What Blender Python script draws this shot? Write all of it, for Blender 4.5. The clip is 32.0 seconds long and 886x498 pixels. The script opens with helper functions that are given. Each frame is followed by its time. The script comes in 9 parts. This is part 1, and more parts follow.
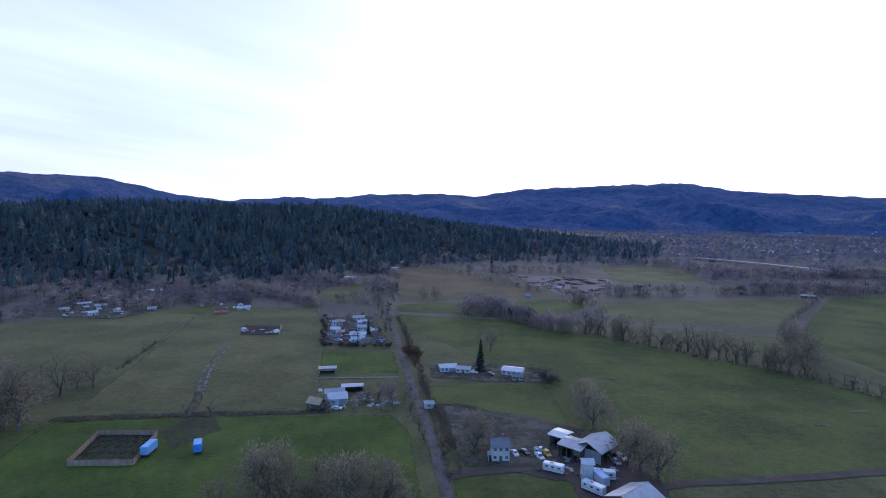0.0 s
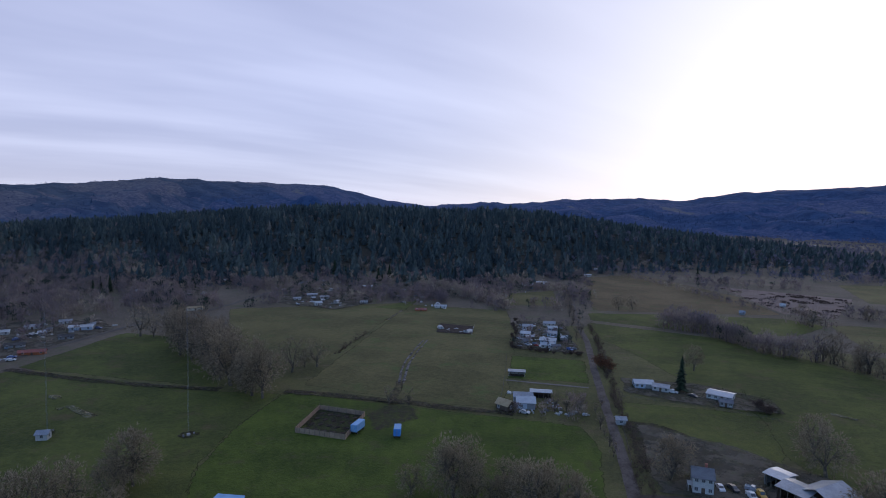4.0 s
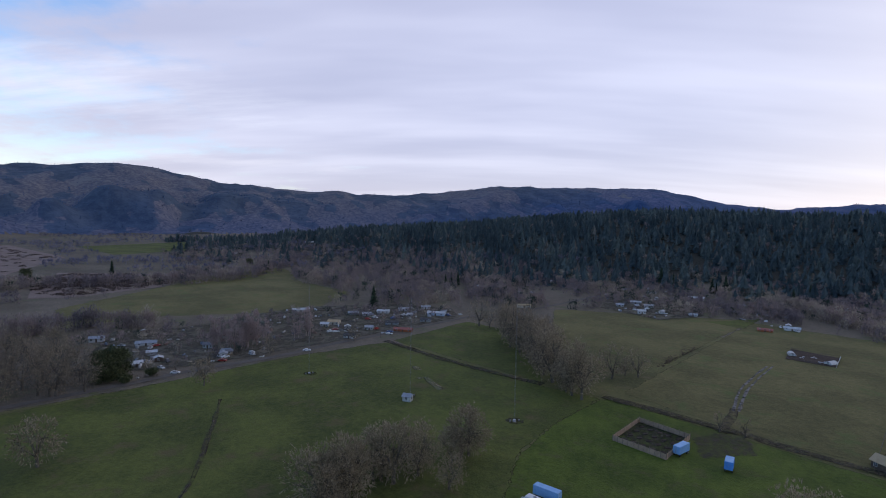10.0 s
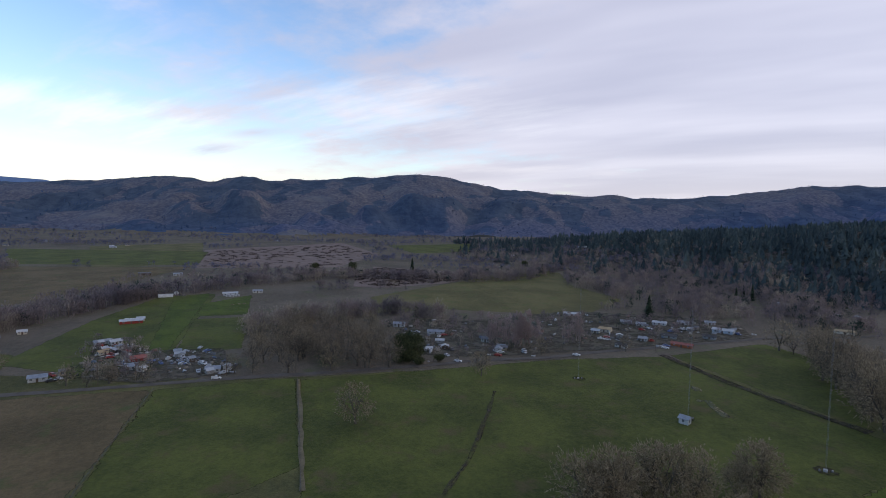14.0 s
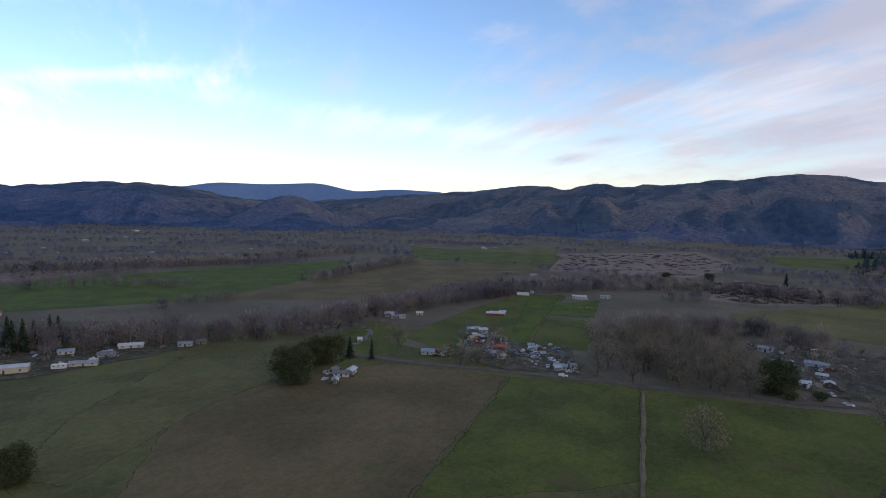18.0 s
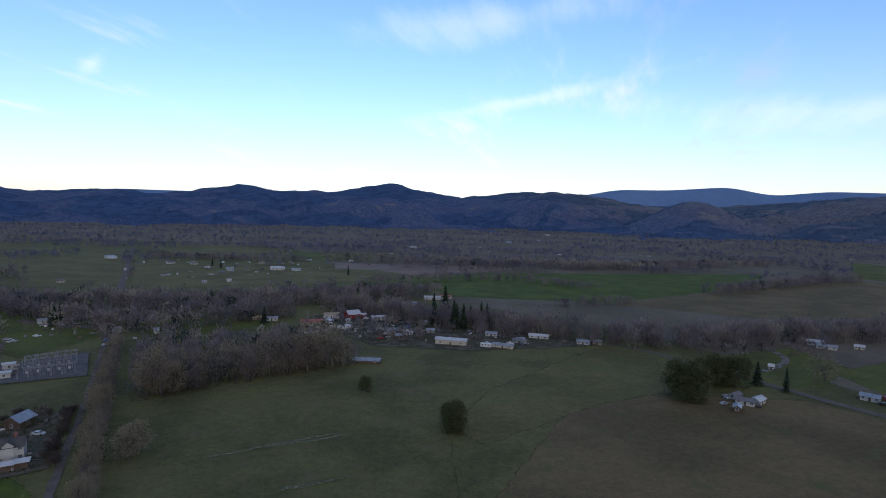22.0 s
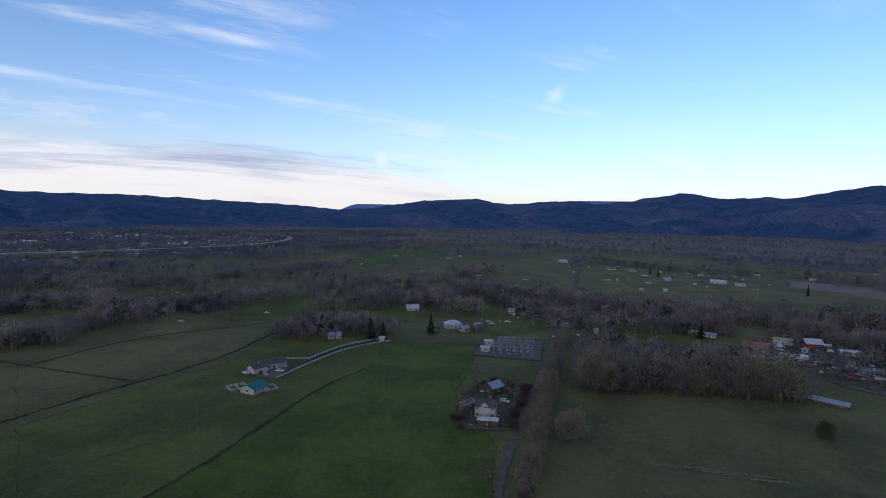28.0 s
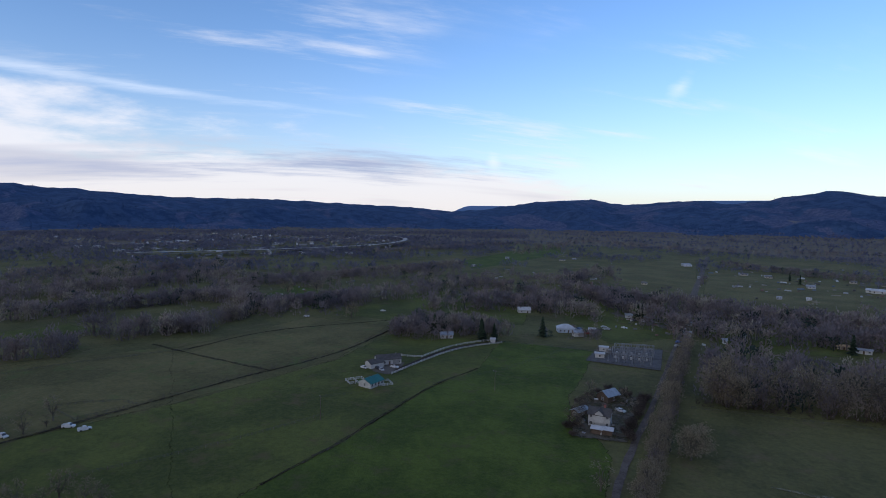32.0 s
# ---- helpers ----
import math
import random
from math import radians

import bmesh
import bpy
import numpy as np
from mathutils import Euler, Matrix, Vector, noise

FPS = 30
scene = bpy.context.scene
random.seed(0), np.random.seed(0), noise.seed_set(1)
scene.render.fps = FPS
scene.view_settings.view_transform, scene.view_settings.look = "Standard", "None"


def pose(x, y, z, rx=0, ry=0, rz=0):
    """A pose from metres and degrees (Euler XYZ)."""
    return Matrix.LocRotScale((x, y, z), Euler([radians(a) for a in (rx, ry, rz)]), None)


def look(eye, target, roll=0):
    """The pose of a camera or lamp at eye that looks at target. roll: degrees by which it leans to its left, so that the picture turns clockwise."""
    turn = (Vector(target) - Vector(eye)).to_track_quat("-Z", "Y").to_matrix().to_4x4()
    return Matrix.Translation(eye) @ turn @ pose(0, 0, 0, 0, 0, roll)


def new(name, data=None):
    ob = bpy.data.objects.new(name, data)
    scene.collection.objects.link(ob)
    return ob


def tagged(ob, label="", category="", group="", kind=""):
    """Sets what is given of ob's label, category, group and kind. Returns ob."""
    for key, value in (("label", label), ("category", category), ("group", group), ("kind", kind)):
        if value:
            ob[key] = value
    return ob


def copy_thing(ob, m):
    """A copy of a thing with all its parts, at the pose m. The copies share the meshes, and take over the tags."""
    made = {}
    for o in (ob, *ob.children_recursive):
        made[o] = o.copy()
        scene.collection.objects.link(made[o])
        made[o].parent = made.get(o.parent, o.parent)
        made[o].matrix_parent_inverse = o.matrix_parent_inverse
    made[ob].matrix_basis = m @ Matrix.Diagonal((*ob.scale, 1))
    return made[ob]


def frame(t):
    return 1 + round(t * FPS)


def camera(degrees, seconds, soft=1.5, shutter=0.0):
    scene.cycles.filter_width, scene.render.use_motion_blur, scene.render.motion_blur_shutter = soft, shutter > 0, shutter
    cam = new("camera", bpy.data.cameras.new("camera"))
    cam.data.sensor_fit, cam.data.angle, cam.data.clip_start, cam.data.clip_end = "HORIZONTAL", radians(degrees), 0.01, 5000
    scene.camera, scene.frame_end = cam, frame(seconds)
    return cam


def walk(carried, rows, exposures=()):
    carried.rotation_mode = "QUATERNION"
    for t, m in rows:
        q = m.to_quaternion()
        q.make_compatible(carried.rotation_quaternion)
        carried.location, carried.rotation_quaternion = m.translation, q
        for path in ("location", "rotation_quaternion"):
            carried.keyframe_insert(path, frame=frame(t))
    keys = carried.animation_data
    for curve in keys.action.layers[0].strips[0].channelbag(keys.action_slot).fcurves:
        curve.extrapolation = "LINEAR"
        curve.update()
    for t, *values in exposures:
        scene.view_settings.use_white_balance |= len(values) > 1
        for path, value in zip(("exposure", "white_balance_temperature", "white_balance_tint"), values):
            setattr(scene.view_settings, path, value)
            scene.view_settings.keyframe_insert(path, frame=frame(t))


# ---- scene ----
# A wide farming valley at dusk, seen from a drone that hovers and turns.
# x right, y ahead of the first view; bearings are degrees, left of ahead.
EYE = 80.0
cam = camera(78.0, 32.0, 0.7)
walk(cam, [(0.0, pose(0, 0, 80.0, 86.22, -0.76, -0.16)),
        (0.5, pose(0, 0, 80.0, 86.31, -0.76, 1.60)),
        (1.0, pose(0, 0, 80.0, 86.38, -0.79, 4.01)),
        (1.5, pose(0, 0, 80.0, 86.42, -0.78, 6.68)),
        (2.0, pose(0, 0, 80.0, 86.44, -0.84, 9.51)),
        (2.5, pose(0, 0, 80.0, 86.45, -0.91, 12.17)),
        (3.0, pose(0, 0, 80.0, 86.47, -0.90, 14.73)),
        (3.5, pose(0, 0, 80.0, 86.45, -0.98, 17.48)),
        (5.5, pose(0, 0, 80.0, 86.39, -1.01, 26.02)),
        (6.0, pose(0, 0, 80.0, 86.36, -0.96, 28.72)),
        (6.5, pose(0, 0, 80.0, 86.36, -0.99, 31.86)),
        (7.0, pose(0, 0, 80.0, 86.35, -1.02, 35.17)),
        (7.5, pose(0, 0, 80.0, 86.33, -1.06, 38.53)),
        (8.0, pose(0, 0, 80.0, 86.34, -1.00, 41.58)),
        (8.5, pose(0, 0, 80.0, 86.34, -1.06, 44.54)),
        (9.0, pose(0, 0, 80.0, 86.37, -0.99, 47.06)),
        (9.5, pose(0, 0, 80.0, 86.36, -1.01, 49.76)),
        (10.0, pose(0, 0, 80.0, 86.35, -0.99, 52.91)),
        (10.5, pose(0, 0, 80.0, 86.34, -1.01, 56.21)),
        (11.0, pose(0, 0, 80.0, 86.32, -1.01, 59.27)),
        (11.5, pose(0, 0, 80.0, 86.35, -0.97, 62.75)),
        (12.0, pose(0, 0, 80.0, 86.35, -0.98, 66.27)),
        (12.5, pose(0, 0, 80.0, 86.38, -1.02, 69.84)),
        (13.0, pose(0, 0, 80.0, 86.36, -0.99, 73.41)),
        (13.5, pose(0, 0, 80.0, 86.36, -1.00, 77.14)),
        (15.5, pose(0, 0, 80.0, 86.34, -0.99, 93.21)),
        (16.0, pose(0, 0, 80.0, 86.38, -1.03, 97.60)),
        (16.5, pose(0, 0, 80.0, 86.37, -1.01, 102.24)),
        (17.0, pose(0, 0, 80.0, 86.35, -0.99, 106.97)),
        (17.5, pose(0, 0, 80.0, 86.37, -1.00, 111.71)),
        (18.0, pose(0, 0, 80.0, 86.38, -1.02, 116.46)),
        (18.5, pose(0, 0, 80.0, 86.36, -0.98, 121.40)),
        (19.0, pose(0, 0, 80.0, 86.35, -1.05, 126.54)),
        (19.5, pose(0, 0, 80.0, 86.34, -1.11, 131.60)),
        (20.0, pose(0, 0, 80.0, 86.38, -1.13, 136.64)),
        (20.5, pose(0, 0, 80.0, 86.36, -1.18, 141.59)),
        (21.0, pose(0, 0, 80.0, 86.36, -1.17, 146.47)),
        (21.5, pose(0, 0, 80.0, 86.34, -1.13, 151.46)),
        (22.0, pose(0, 0, 80.0, 86.32, -1.12, 156.57)),
        (22.5, pose(0, 0, 80.0, 86.32, -1.09, 160.94)),
        (23.0, pose(0, 0, 80.0, 86.32, -1.02, 164.78)),
        (23.5, pose(0, 0, 80.0, 86.33, -1.07, 168.63)),
        (24.0, pose(0, 0, 80.0, 86.37, -1.12, 172.39)),
        (24.5, pose(0, 0, 80.0, 86.38, -1.09, 176.04)),
        (25.0, pose(0, 0, 80.0, 86.43, -1.09, 179.55)),
        (25.5, pose(0, 0, 80.0, 86.45, -0.99, 182.90)),
        (27.5, pose(0, 0, 80.0, 86.48, -0.98, 196.89)),
        (28.0, pose(0, 0, 80.0, 86.49, -0.97, 200.31)),
        (28.5, pose(0, 0, 80.0, 86.48, -0.98, 203.82)),
        (29.0, pose(0, 0, 80.0, 86.47, -0.91, 207.11)),
        (29.5, pose(0, 0, 80.0, 86.49, -0.89, 209.11)),
        (30.0, pose(0, 0, 80.0, 86.50, -0.83, 210.16)),
        (30.5, pose(0, 0, 80.0, 86.52, -0.83, 210.87)),
        (31.0, pose(0, 0, 80.0, 86.51, -0.72, 211.31)),
        (31.5, pose(0, 0, 80.0, 86.51, -0.73, 211.69)),
        (32.0, pose(0, 0, 80.0, 86.49, -0.72, 211.98))],
     exposures=[(0, 0.80, 5200, 17), (1, 0.60, 5300, 17), (2, 0.42, 5450, 16), (3, 0.27, 5650, 15), (4.5, 0.15, 5800, 13), (6, 0.08, 5900, 12), (8, 0.20, 6000, 12), (10, 0.38, 6200, 12),
                (13, 0.42, 6600, 10), (19, 0.25, 6550, 9), (22, 0.10, 5950, 9), (25, -0.03, 5750, 9), (28, -0.08, 5700, 9), (32, -0.10, 5650, 9)])

# ---------------------------------------------------------------- light
SUN_BEARING, SUN_HEIGHT = -14.0, 9.0
world = bpy.data.worlds.new("evening_sky")
scene.world = world
world.use_nodes = True


class Nodes:
    """Short hand for building a node tree."""

    def __init__(self, tree):
        self.tree = tree
        tree.nodes.clear()

    def add(self, kind, _in=None, **props):
        n = self.tree.nodes.new(kind)
        for k, v in props.items():
            setattr(n, k, v)
        for k, v in (_in or {}).items():
            if isinstance(v, bpy.types.NodeSocket):
                self.tree.links.new(v, n.inputs[k])
            else:
                n.inputs[k].default_value = v
        return n

    def math(self, op, a, b=0.0, c=0.0, clamp=False):
        return self.add("ShaderNodeMath", {0: a, 1: b, 2: c}, operation=op, use_clamp=clamp).outputs[0]

    def mix(self, f, a, b, blend="MIX"):
        n = self.add("ShaderNodeMix", {0: f}, data_type="RGBA", blend_type=blend)
        for i, v in ((6, a), (7, b)):
            if isinstance(v, bpy.types.NodeSocket):
                self.tree.links.new(v, n.inputs[i])
            else:
                n.inputs[i].default_value = (*v, 1) if len(v) == 3 else v
        return n.outputs[2]

    def ramp(self, f, lo, hi):
        return self.add("ShaderNodeMapRange", {0: f, 1: lo, 2: hi}, interpolation_type="SMOOTHSTEP").outputs[0]

    def noise(self, vec, scale, detail=4.0, rough=0.55):
        return self.add("ShaderNodeTexNoise", {"Vector": vec, "Scale": scale, "Detail": detail, "Roughness": rough}).outputs[0]


def toward(bearing, height):
    b, h = radians(bearing), radians(height)
    return Vector((-math.sin(b) * math.cos(h), math.cos(b) * math.cos(h), math.sin(h)))


def build_sky():
    n = Nodes(world.node_tree)
    d = n.add("ShaderNodeTexCoord").outputs["Generated"]
    sep = n.add("ShaderNodeSeparateXYZ", {0: d})
    up = n.math("MAXIMUM", sep.outputs[2], 0.0)
    sky = n.add("ShaderNodeTexSky", sky_type="NISHITA", sun_disc=False, sun_elevation=radians(SUN_HEIGHT + 5),
                sun_rotation=radians(-SUN_BEARING), air_density=1.0, dust_density=0.6, ozone_density=2.0)
    clear = n.mix(1.0, sky.outputs[0], SKY_GAIN, "MULTIPLY")
    # cloud deck: the direction laid out on a flat layer above the valley
    k = n.math("DIVIDE", 1.0, n.math("ADD", up, 0.16))
    flat = n.add("ShaderNodeCombineXYZ", {0: n.math("MULTIPLY", sep.outputs[0], k), 1: n.math("MULTIPLY", sep.outputs[1], k), 2: 0.0})
    streak = n.add("ShaderNodeMapping", {"Vector": flat.outputs[0], "Rotation": (0, 0, radians(50)), "Scale": (2.6, 0.75, 1.0)}, vector_type="TEXTURE").outputs[0]
    big = n.noise(streak, 0.5, 4.0, 0.5)
    wisp = n.noise(streak, 1.6, 6.0, 0.55)
    west = n.add("ShaderNodeVectorMath", {0: d, 1: tuple(toward(16, 0))}, operation="DOT_PRODUCT").outputs["Value"]
    cover = n.math("ADD", n.math("MULTIPLY", west, 0.40), n.math("ADD", n.math("MULTIPLY", big, 0.75), n.math("MULTIPLY", wisp, 0.30)))
    # broken low clouds beyond the southern hills, and thin high wisps everywhere
    south = n.add("ShaderNodeVectorMath", {0: d, 1: tuple(toward(236, 0))}, operation="DOT_PRODUCT").outputs["Value"]
    low = n.math("MULTIPLY", n.ramp(south, 0.55, 0.95), n.math("POWER", n.math("SUBTRACT", 1.0, up), 8.5))
    cover = n.math("ADD", cover, n.math("MULTIPLY", low, 1.05))
    thin = n.math("MULTIPLY", n.ramp(n.noise(streak, 2.3, 9.0, 0.62), 0.50, 0.76), n.ramp(n.noise(flat.outputs[0], 0.8, 3.0, 0.5), 0.38, 0.58))
    cover = n.math("ADD", cover, n.math("MULTIPLY", n.math("SUBTRACT", n.noise(flat.outputs[0], 3.2, 5.0, 0.6), 0.5), 0.45))
    mask = n.math("MAXIMUM", n.ramp(cover, 0.45, 0.72), n.math("MULTIPLY", thin, 0.75))
    sun = n.add("ShaderNodeVectorMath", {0: d, 1: tuple(toward(SUN_BEARING, SUN_HEIGHT))}, operation="DOT_PRODUCT").outputs["Value"]
    glow = n.math("POWER", n.math("MAXIMUM", sun, 0.0), 10.0)
    shade = n.noise(streak, 0.9, 4.0, 0.5)
    grey = n.mix(n.ramp(shade, 0.35, 0.68), CLOUD_DARK, CLOUD_LIGHT)
    lit = n.mix(n.math("MULTIPLY", glow, 1.0, clamp=True), grey, CLOUD_SUN)
    lit = n.mix(n.ramp(n.math("ADD", west, n.math("MULTIPLY", shade, 0.5)), -0.35, 0.35), n.mix(n.ramp(n.noise(streak, 0.7, 3.0, 0.5), 0.50, 0.62), CLOUD_EAST, (0.50, 0.50, 0.58)), lit)
    both = n.mix(n.math("MULTIPLY", mask, 0.93), clear, lit)
    # single clouds: bearing, height, half width and half depth in degrees, slope, strength, colour
    height = n.math("MULTIPLY", n.math("ARCSINE", sep.outputs[2]), 57.296)
    fray = n.math("MULTIPLY", n.math("SUBTRACT", n.noise(streak, 3.4, 7.0, 0.62), 0.5), 2.6)
    late = []
    for b0, e0, wide, deep, slope, share, colour in SINGLE_CLOUDS:
        side = n.add("ShaderNodeVectorMath", {0: d, 1: tuple(toward(b0 + 90, 0))}, operation="DOT_PRODUCT").outputs["Value"]
        ahead = n.add("ShaderNodeVectorMath", {0: d, 1: tuple(toward(b0, 0))}, operation="DOT_PRODUCT").outputs["Value"]
        off = n.math("MULTIPLY", n.math("ARCTAN2", side, ahead), 57.296)
        rise = n.math("SUBTRACT", n.math("SUBTRACT", height, e0), n.math("MULTIPLY", off, slope))
        far_off = n.math("SQRT", n.math("ADD", n.math("POWER", n.math("DIVIDE", off, wide), 2.0), n.math("POWER", n.math("DIVIDE", rise, deep), 2.0)))
        body = n.ramp(n.math("ADD", n.math("SUBTRACT", 1.0, far_off), fray), -0.1, 1.25)
        late.append((n.math("MULTIPLY", body, share), colour))
    # pale band of haze along the skyline
    band = n.math("POWER", n.math("SUBTRACT", 1.0, up), 10.0)
    veil = n.math("SUBTRACT", 0.80, n.math("MULTIPLY", n.ramp(west, 0.0, 0.6), n.math("MULTIPLY", n.math("SUBTRACT", 1.0, glow, clamp=True), 0.62)))
    out = n.mix(n.math("MULTIPLY", band, veil), both, n.mix(n.ramp(sun, -1.0, 1.0), HAZE_EAST, HAZE_WEST))
    for share, colour in late:
        out = n.mix(share, out, colour)
    bg = n.add("ShaderNodeBackground", {"Color": out, "Strength": 1.22})
    n.add("ShaderNodeOutputWorld", {0: bg.outputs[0]})


SKY_GAIN = (0.140, 0.150, 0.176)
CLOUD_DARK, CLOUD_LIGHT, CLOUD_SUN = (0.345, 0.355, 0.46), (0.475, 0.48, 0.58), (0.74, 0.68, 0.64)
GREY_CLOUD, PALE_CLOUD = (0.40, 0.42, 0.52), (0.86, 0.86, 0.88)
SINGLE_CLOUDS = [(221.0, 5.0, 18.0, 1.8, 0.0, 1.0, GREY_CLOUD), (244.0, 3.8, 11.0, 1.3, -0.02, 0.9, (0.46, 0.46, 0.54)), (100.0, 7.6, 4.6, 0.75, -0.09, 0.9, GREY_CLOUD), (104.0, 5.7, 3.6, 0.75, -0.12, 0.9, GREY_CLOUD),
                 (241.0, 11.2, 19.0, 0.60, 0.05, 0.55, PALE_CLOUD), (149.0, 11.4, 14.0, 0.9, -0.18, 0.50, PALE_CLOUD), (152.0, 19.0, 15.0, 2.4, -0.10, 0.34, PALE_CLOUD), (206.8, 5.6, 1.0, 1.2, 0.2, 0.7, PALE_CLOUD),
                 (75.0, 4.8, 13.0, 0.8, 0.03, 0.25, (0.74, 0.72, 0.74)), (86.0, 10.5, 18.0, 3.6, 0.05, 0.24, (0.82, 0.84, 0.88)), (120.0, 9.0, 26.0, 2.0, 0.08, 0.36, PALE_CLOUD), (189.0, 12.2, 1.6, 1.3, -0.6, 0.5, PALE_CLOUD)]
CLOUD_EAST = (0.86, 0.81, 0.79)
HAZE_EAST, HAZE_WEST = (0.86, 0.73, 0.61), (0.86, 0.70, 0.57)
build_sky()
sun = new("sun", bpy.data.lights.new("sun", "SUN"))
sun.data.energy, sun.data.angle, sun.data.color = 0.35, radians(16), (1.0, 0.86, 0.72)
sun.matrix_world = look(toward(SUN_BEARING, SUN_HEIGHT) * 100, (0, 0, 0))

# ---------------------------------------------------------------- materials


def surface(name, low, high, third=None, sizes=(40.0, 3.0), rough=0.9, bump=0.0, bump_size=0.5, metal=0.0, by_object=0.0, by_island=0.0, spots=0.4, see_through=0.0):
    """A matt or glossy surface that varies between colours at two real-world sizes in metres."""
    m = bpy.data.materials.new(name)
    m.use_nodes = True
    n = Nodes(m.node_tree)
    pos = n.add("ShaderNodeNewGeometry").outputs["Position"]
    a = n.ramp(n.noise(pos, 1.0 / sizes[0], 5.0, 0.6), 0.38, 0.62)
    b = n.ramp(n.noise(pos, 1.0 / sizes[1], 6.0, 0.7), 0.36, 0.64)
    e = n.ramp(n.noise(pos, 2.6 / sizes[1], 3.0, 0.6), 0.38, 0.62)
    col = n.mix(n.math("ADD", n.math("MULTIPLY", e, 0.22), n.math("ADD", n.math("MULTIPLY", a, 0.48), n.math("MULTIPLY", b, 0.30))), low, high)
    if third:
        c = n.ramp(n.noise(pos, 1.0 / (sizes[0] * 0.37), 7.0, 0.7), 0.52, 0.70)
        col = n.mix(n.math("MULTIPLY", c, spots), col, third)
    if by_object:
        r = n.add("ShaderNodeObjectInfo").outputs["Random"]
        col = n.mix(n.math("MULTIPLY", r, by_object), col, tuple(v * 0.45 for v in low))
    if by_island:
        r = n.add("ShaderNodeNewGeometry").outputs["Random Per Island"]
        col = n.mix(n.math("MULTIPLY", n.ramp(r, 0.45, 1.0), by_island), col, tuple(min(1, v * 1.7) for v in high))
        col = n.mix(n.math("MULTIPLY", n.ramp(r, 0.5, 0.0), min(1.0, by_island * 2.2)), col, tuple(v * 0.4 for v in low))
    bs = n.add("ShaderNodeBsdfPrincipled", {"Base Color": col, "Roughness": rough, "Metallic": metal})
    bs.inputs["Specular IOR Level"].default_value = 0.15 if rough > 0.7 else 0.5
    if bump:
        h = n.noise(pos, 1.0 / bump_size, 6.0, 0.65)
        bn = n.add("ShaderNodeBump", {"Height": h, "Strength": bump, "Distance": bump_size})
        n.tree.links.new(bn.outputs[0], bs.inputs["Normal"])
    last = bs.outputs[0]
    if see_through:
        # thin twigs and needles pass on light from either side
        tl = n.add("ShaderNodeBsdfTranslucent", {"Color": col})
        last = n.add("ShaderNodeMixShader", {0: see_through, 1: last, 2: tl.outputs[0]}).outputs[0]
    n.add("ShaderNodeOutputMaterial", {0: last})
    return m


def ragged(name, source, size, cut=0.5):
    """The same surface with gaps and a frayed outline, where the grass comes through."""
    m = source.copy()
    m.name = name
    t = m.node_tree
    out = next(x for x in t.nodes if x.type == "OUTPUT_MATERIAL")
    bs = next(x for x in t.nodes if x.type == "BSDF_PRINCIPLED")
    pos = next(x for x in t.nodes if x.type == "NEW_GEOMETRY").outputs["Position"]
    nz = t.nodes.new("ShaderNodeTexNoise")
    nz.inputs["Scale"].default_value, nz.inputs["Detail"].default_value, nz.inputs["Roughness"].default_value = 1.0 / size, 8.0, 0.7
    t.links.new(pos, nz.inputs["Vector"])
    mr = t.nodes.new("ShaderNodeMapRange")
    mr.inputs[1].default_value, mr.inputs[2].default_value = cut - 0.16, cut + 0.16
    t.links.new(nz.outputs[0], mr.inputs[0])
    tr, mx = t.nodes.new("ShaderNodeBsdfTransparent"), t.nodes.new("ShaderNodeMixShader")
    t.links.new(mr.outputs[0], mx.inputs[0])
    t.links.new(tr.outputs[0], mx.inputs[1])
    t.links.new(bs.outputs[0], mx.inputs[2])
    t.links.new(mx.outputs[0], out.inputs[0])
    return m


M_GROUND = surface("rough_pasture", (0.084, 0.071, 0.050), (0.163, 0.133, 0.098), (0.094, 0.103, 0.045), (70, 5), spots=0.9, bump=0.6, bump_size=1.5)
M_GREEN = surface("green_pasture", (0.040, 0.050, 0.012), (0.114, 0.126, 0.028), (0.108, 0.082, 0.042), (38, 3.2), spots=0.8, bump=0.6, bump_size=0.8)
M_BRIGHT = surface("lush_pasture", (0.033, 0.052, 0.007), (0.097, 0.126, 0.019), (0.081, 0.072, 0.030), (26, 3.2), spots=0.75, bump=0.6, bump_size=0.8)
M_OLIVE = surface("grazed_pasture", (0.066, 0.064, 0.023), (0.162, 0.139, 0.055), (0.086, 0.114, 0.032), (48, 3.6), spots=0.8, bump=0.6, bump_size=0.8)
M_MEADOW = surface("mixed_meadow", (0.055, 0.057, 0.021), (0.139, 0.130, 0.048), (0.134, 0.102, 0.058), (42, 3.4), spots=0.8, bump=0.6, bump_size=0.8)
M_DULL = surface("brown_stubble", (0.072, 0.057, 0.027), (0.167, 0.121, 0.061), (0.076, 0.092, 0.029), (44, 3.6), spots=0.9, bump=0.6, bump_size=0.8)
M_HEATH = surface("reddish_heath", (0.155, 0.113, 0.097), (0.230, 0.175, 0.147), (0.127, 0.115, 0.081), (30, 4), bump=0.8, bump_size=1.5)
M_SOIL = surface("dark_soil", (0.030, 0.022, 0.018), (0.055, 0.040, 0.032), None, (12, 1.2), bump=0.8, bump_size=0.6)
M_MUD = surface("trodden_mud", (0.060, 0.045, 0.036), (0.105, 0.078, 0.062), (0.050, 0.062, 0.028), (6, 0.8), bump=0.7, bump_size=0.4)
M_GRAVEL = surface("pale_gravel", (0.130, 0.118, 0.105), (0.210, 0.190, 0.170), (0.075, 0.066, 0.055), (5, 0.7), bump=0.5, bump_size=0.2)
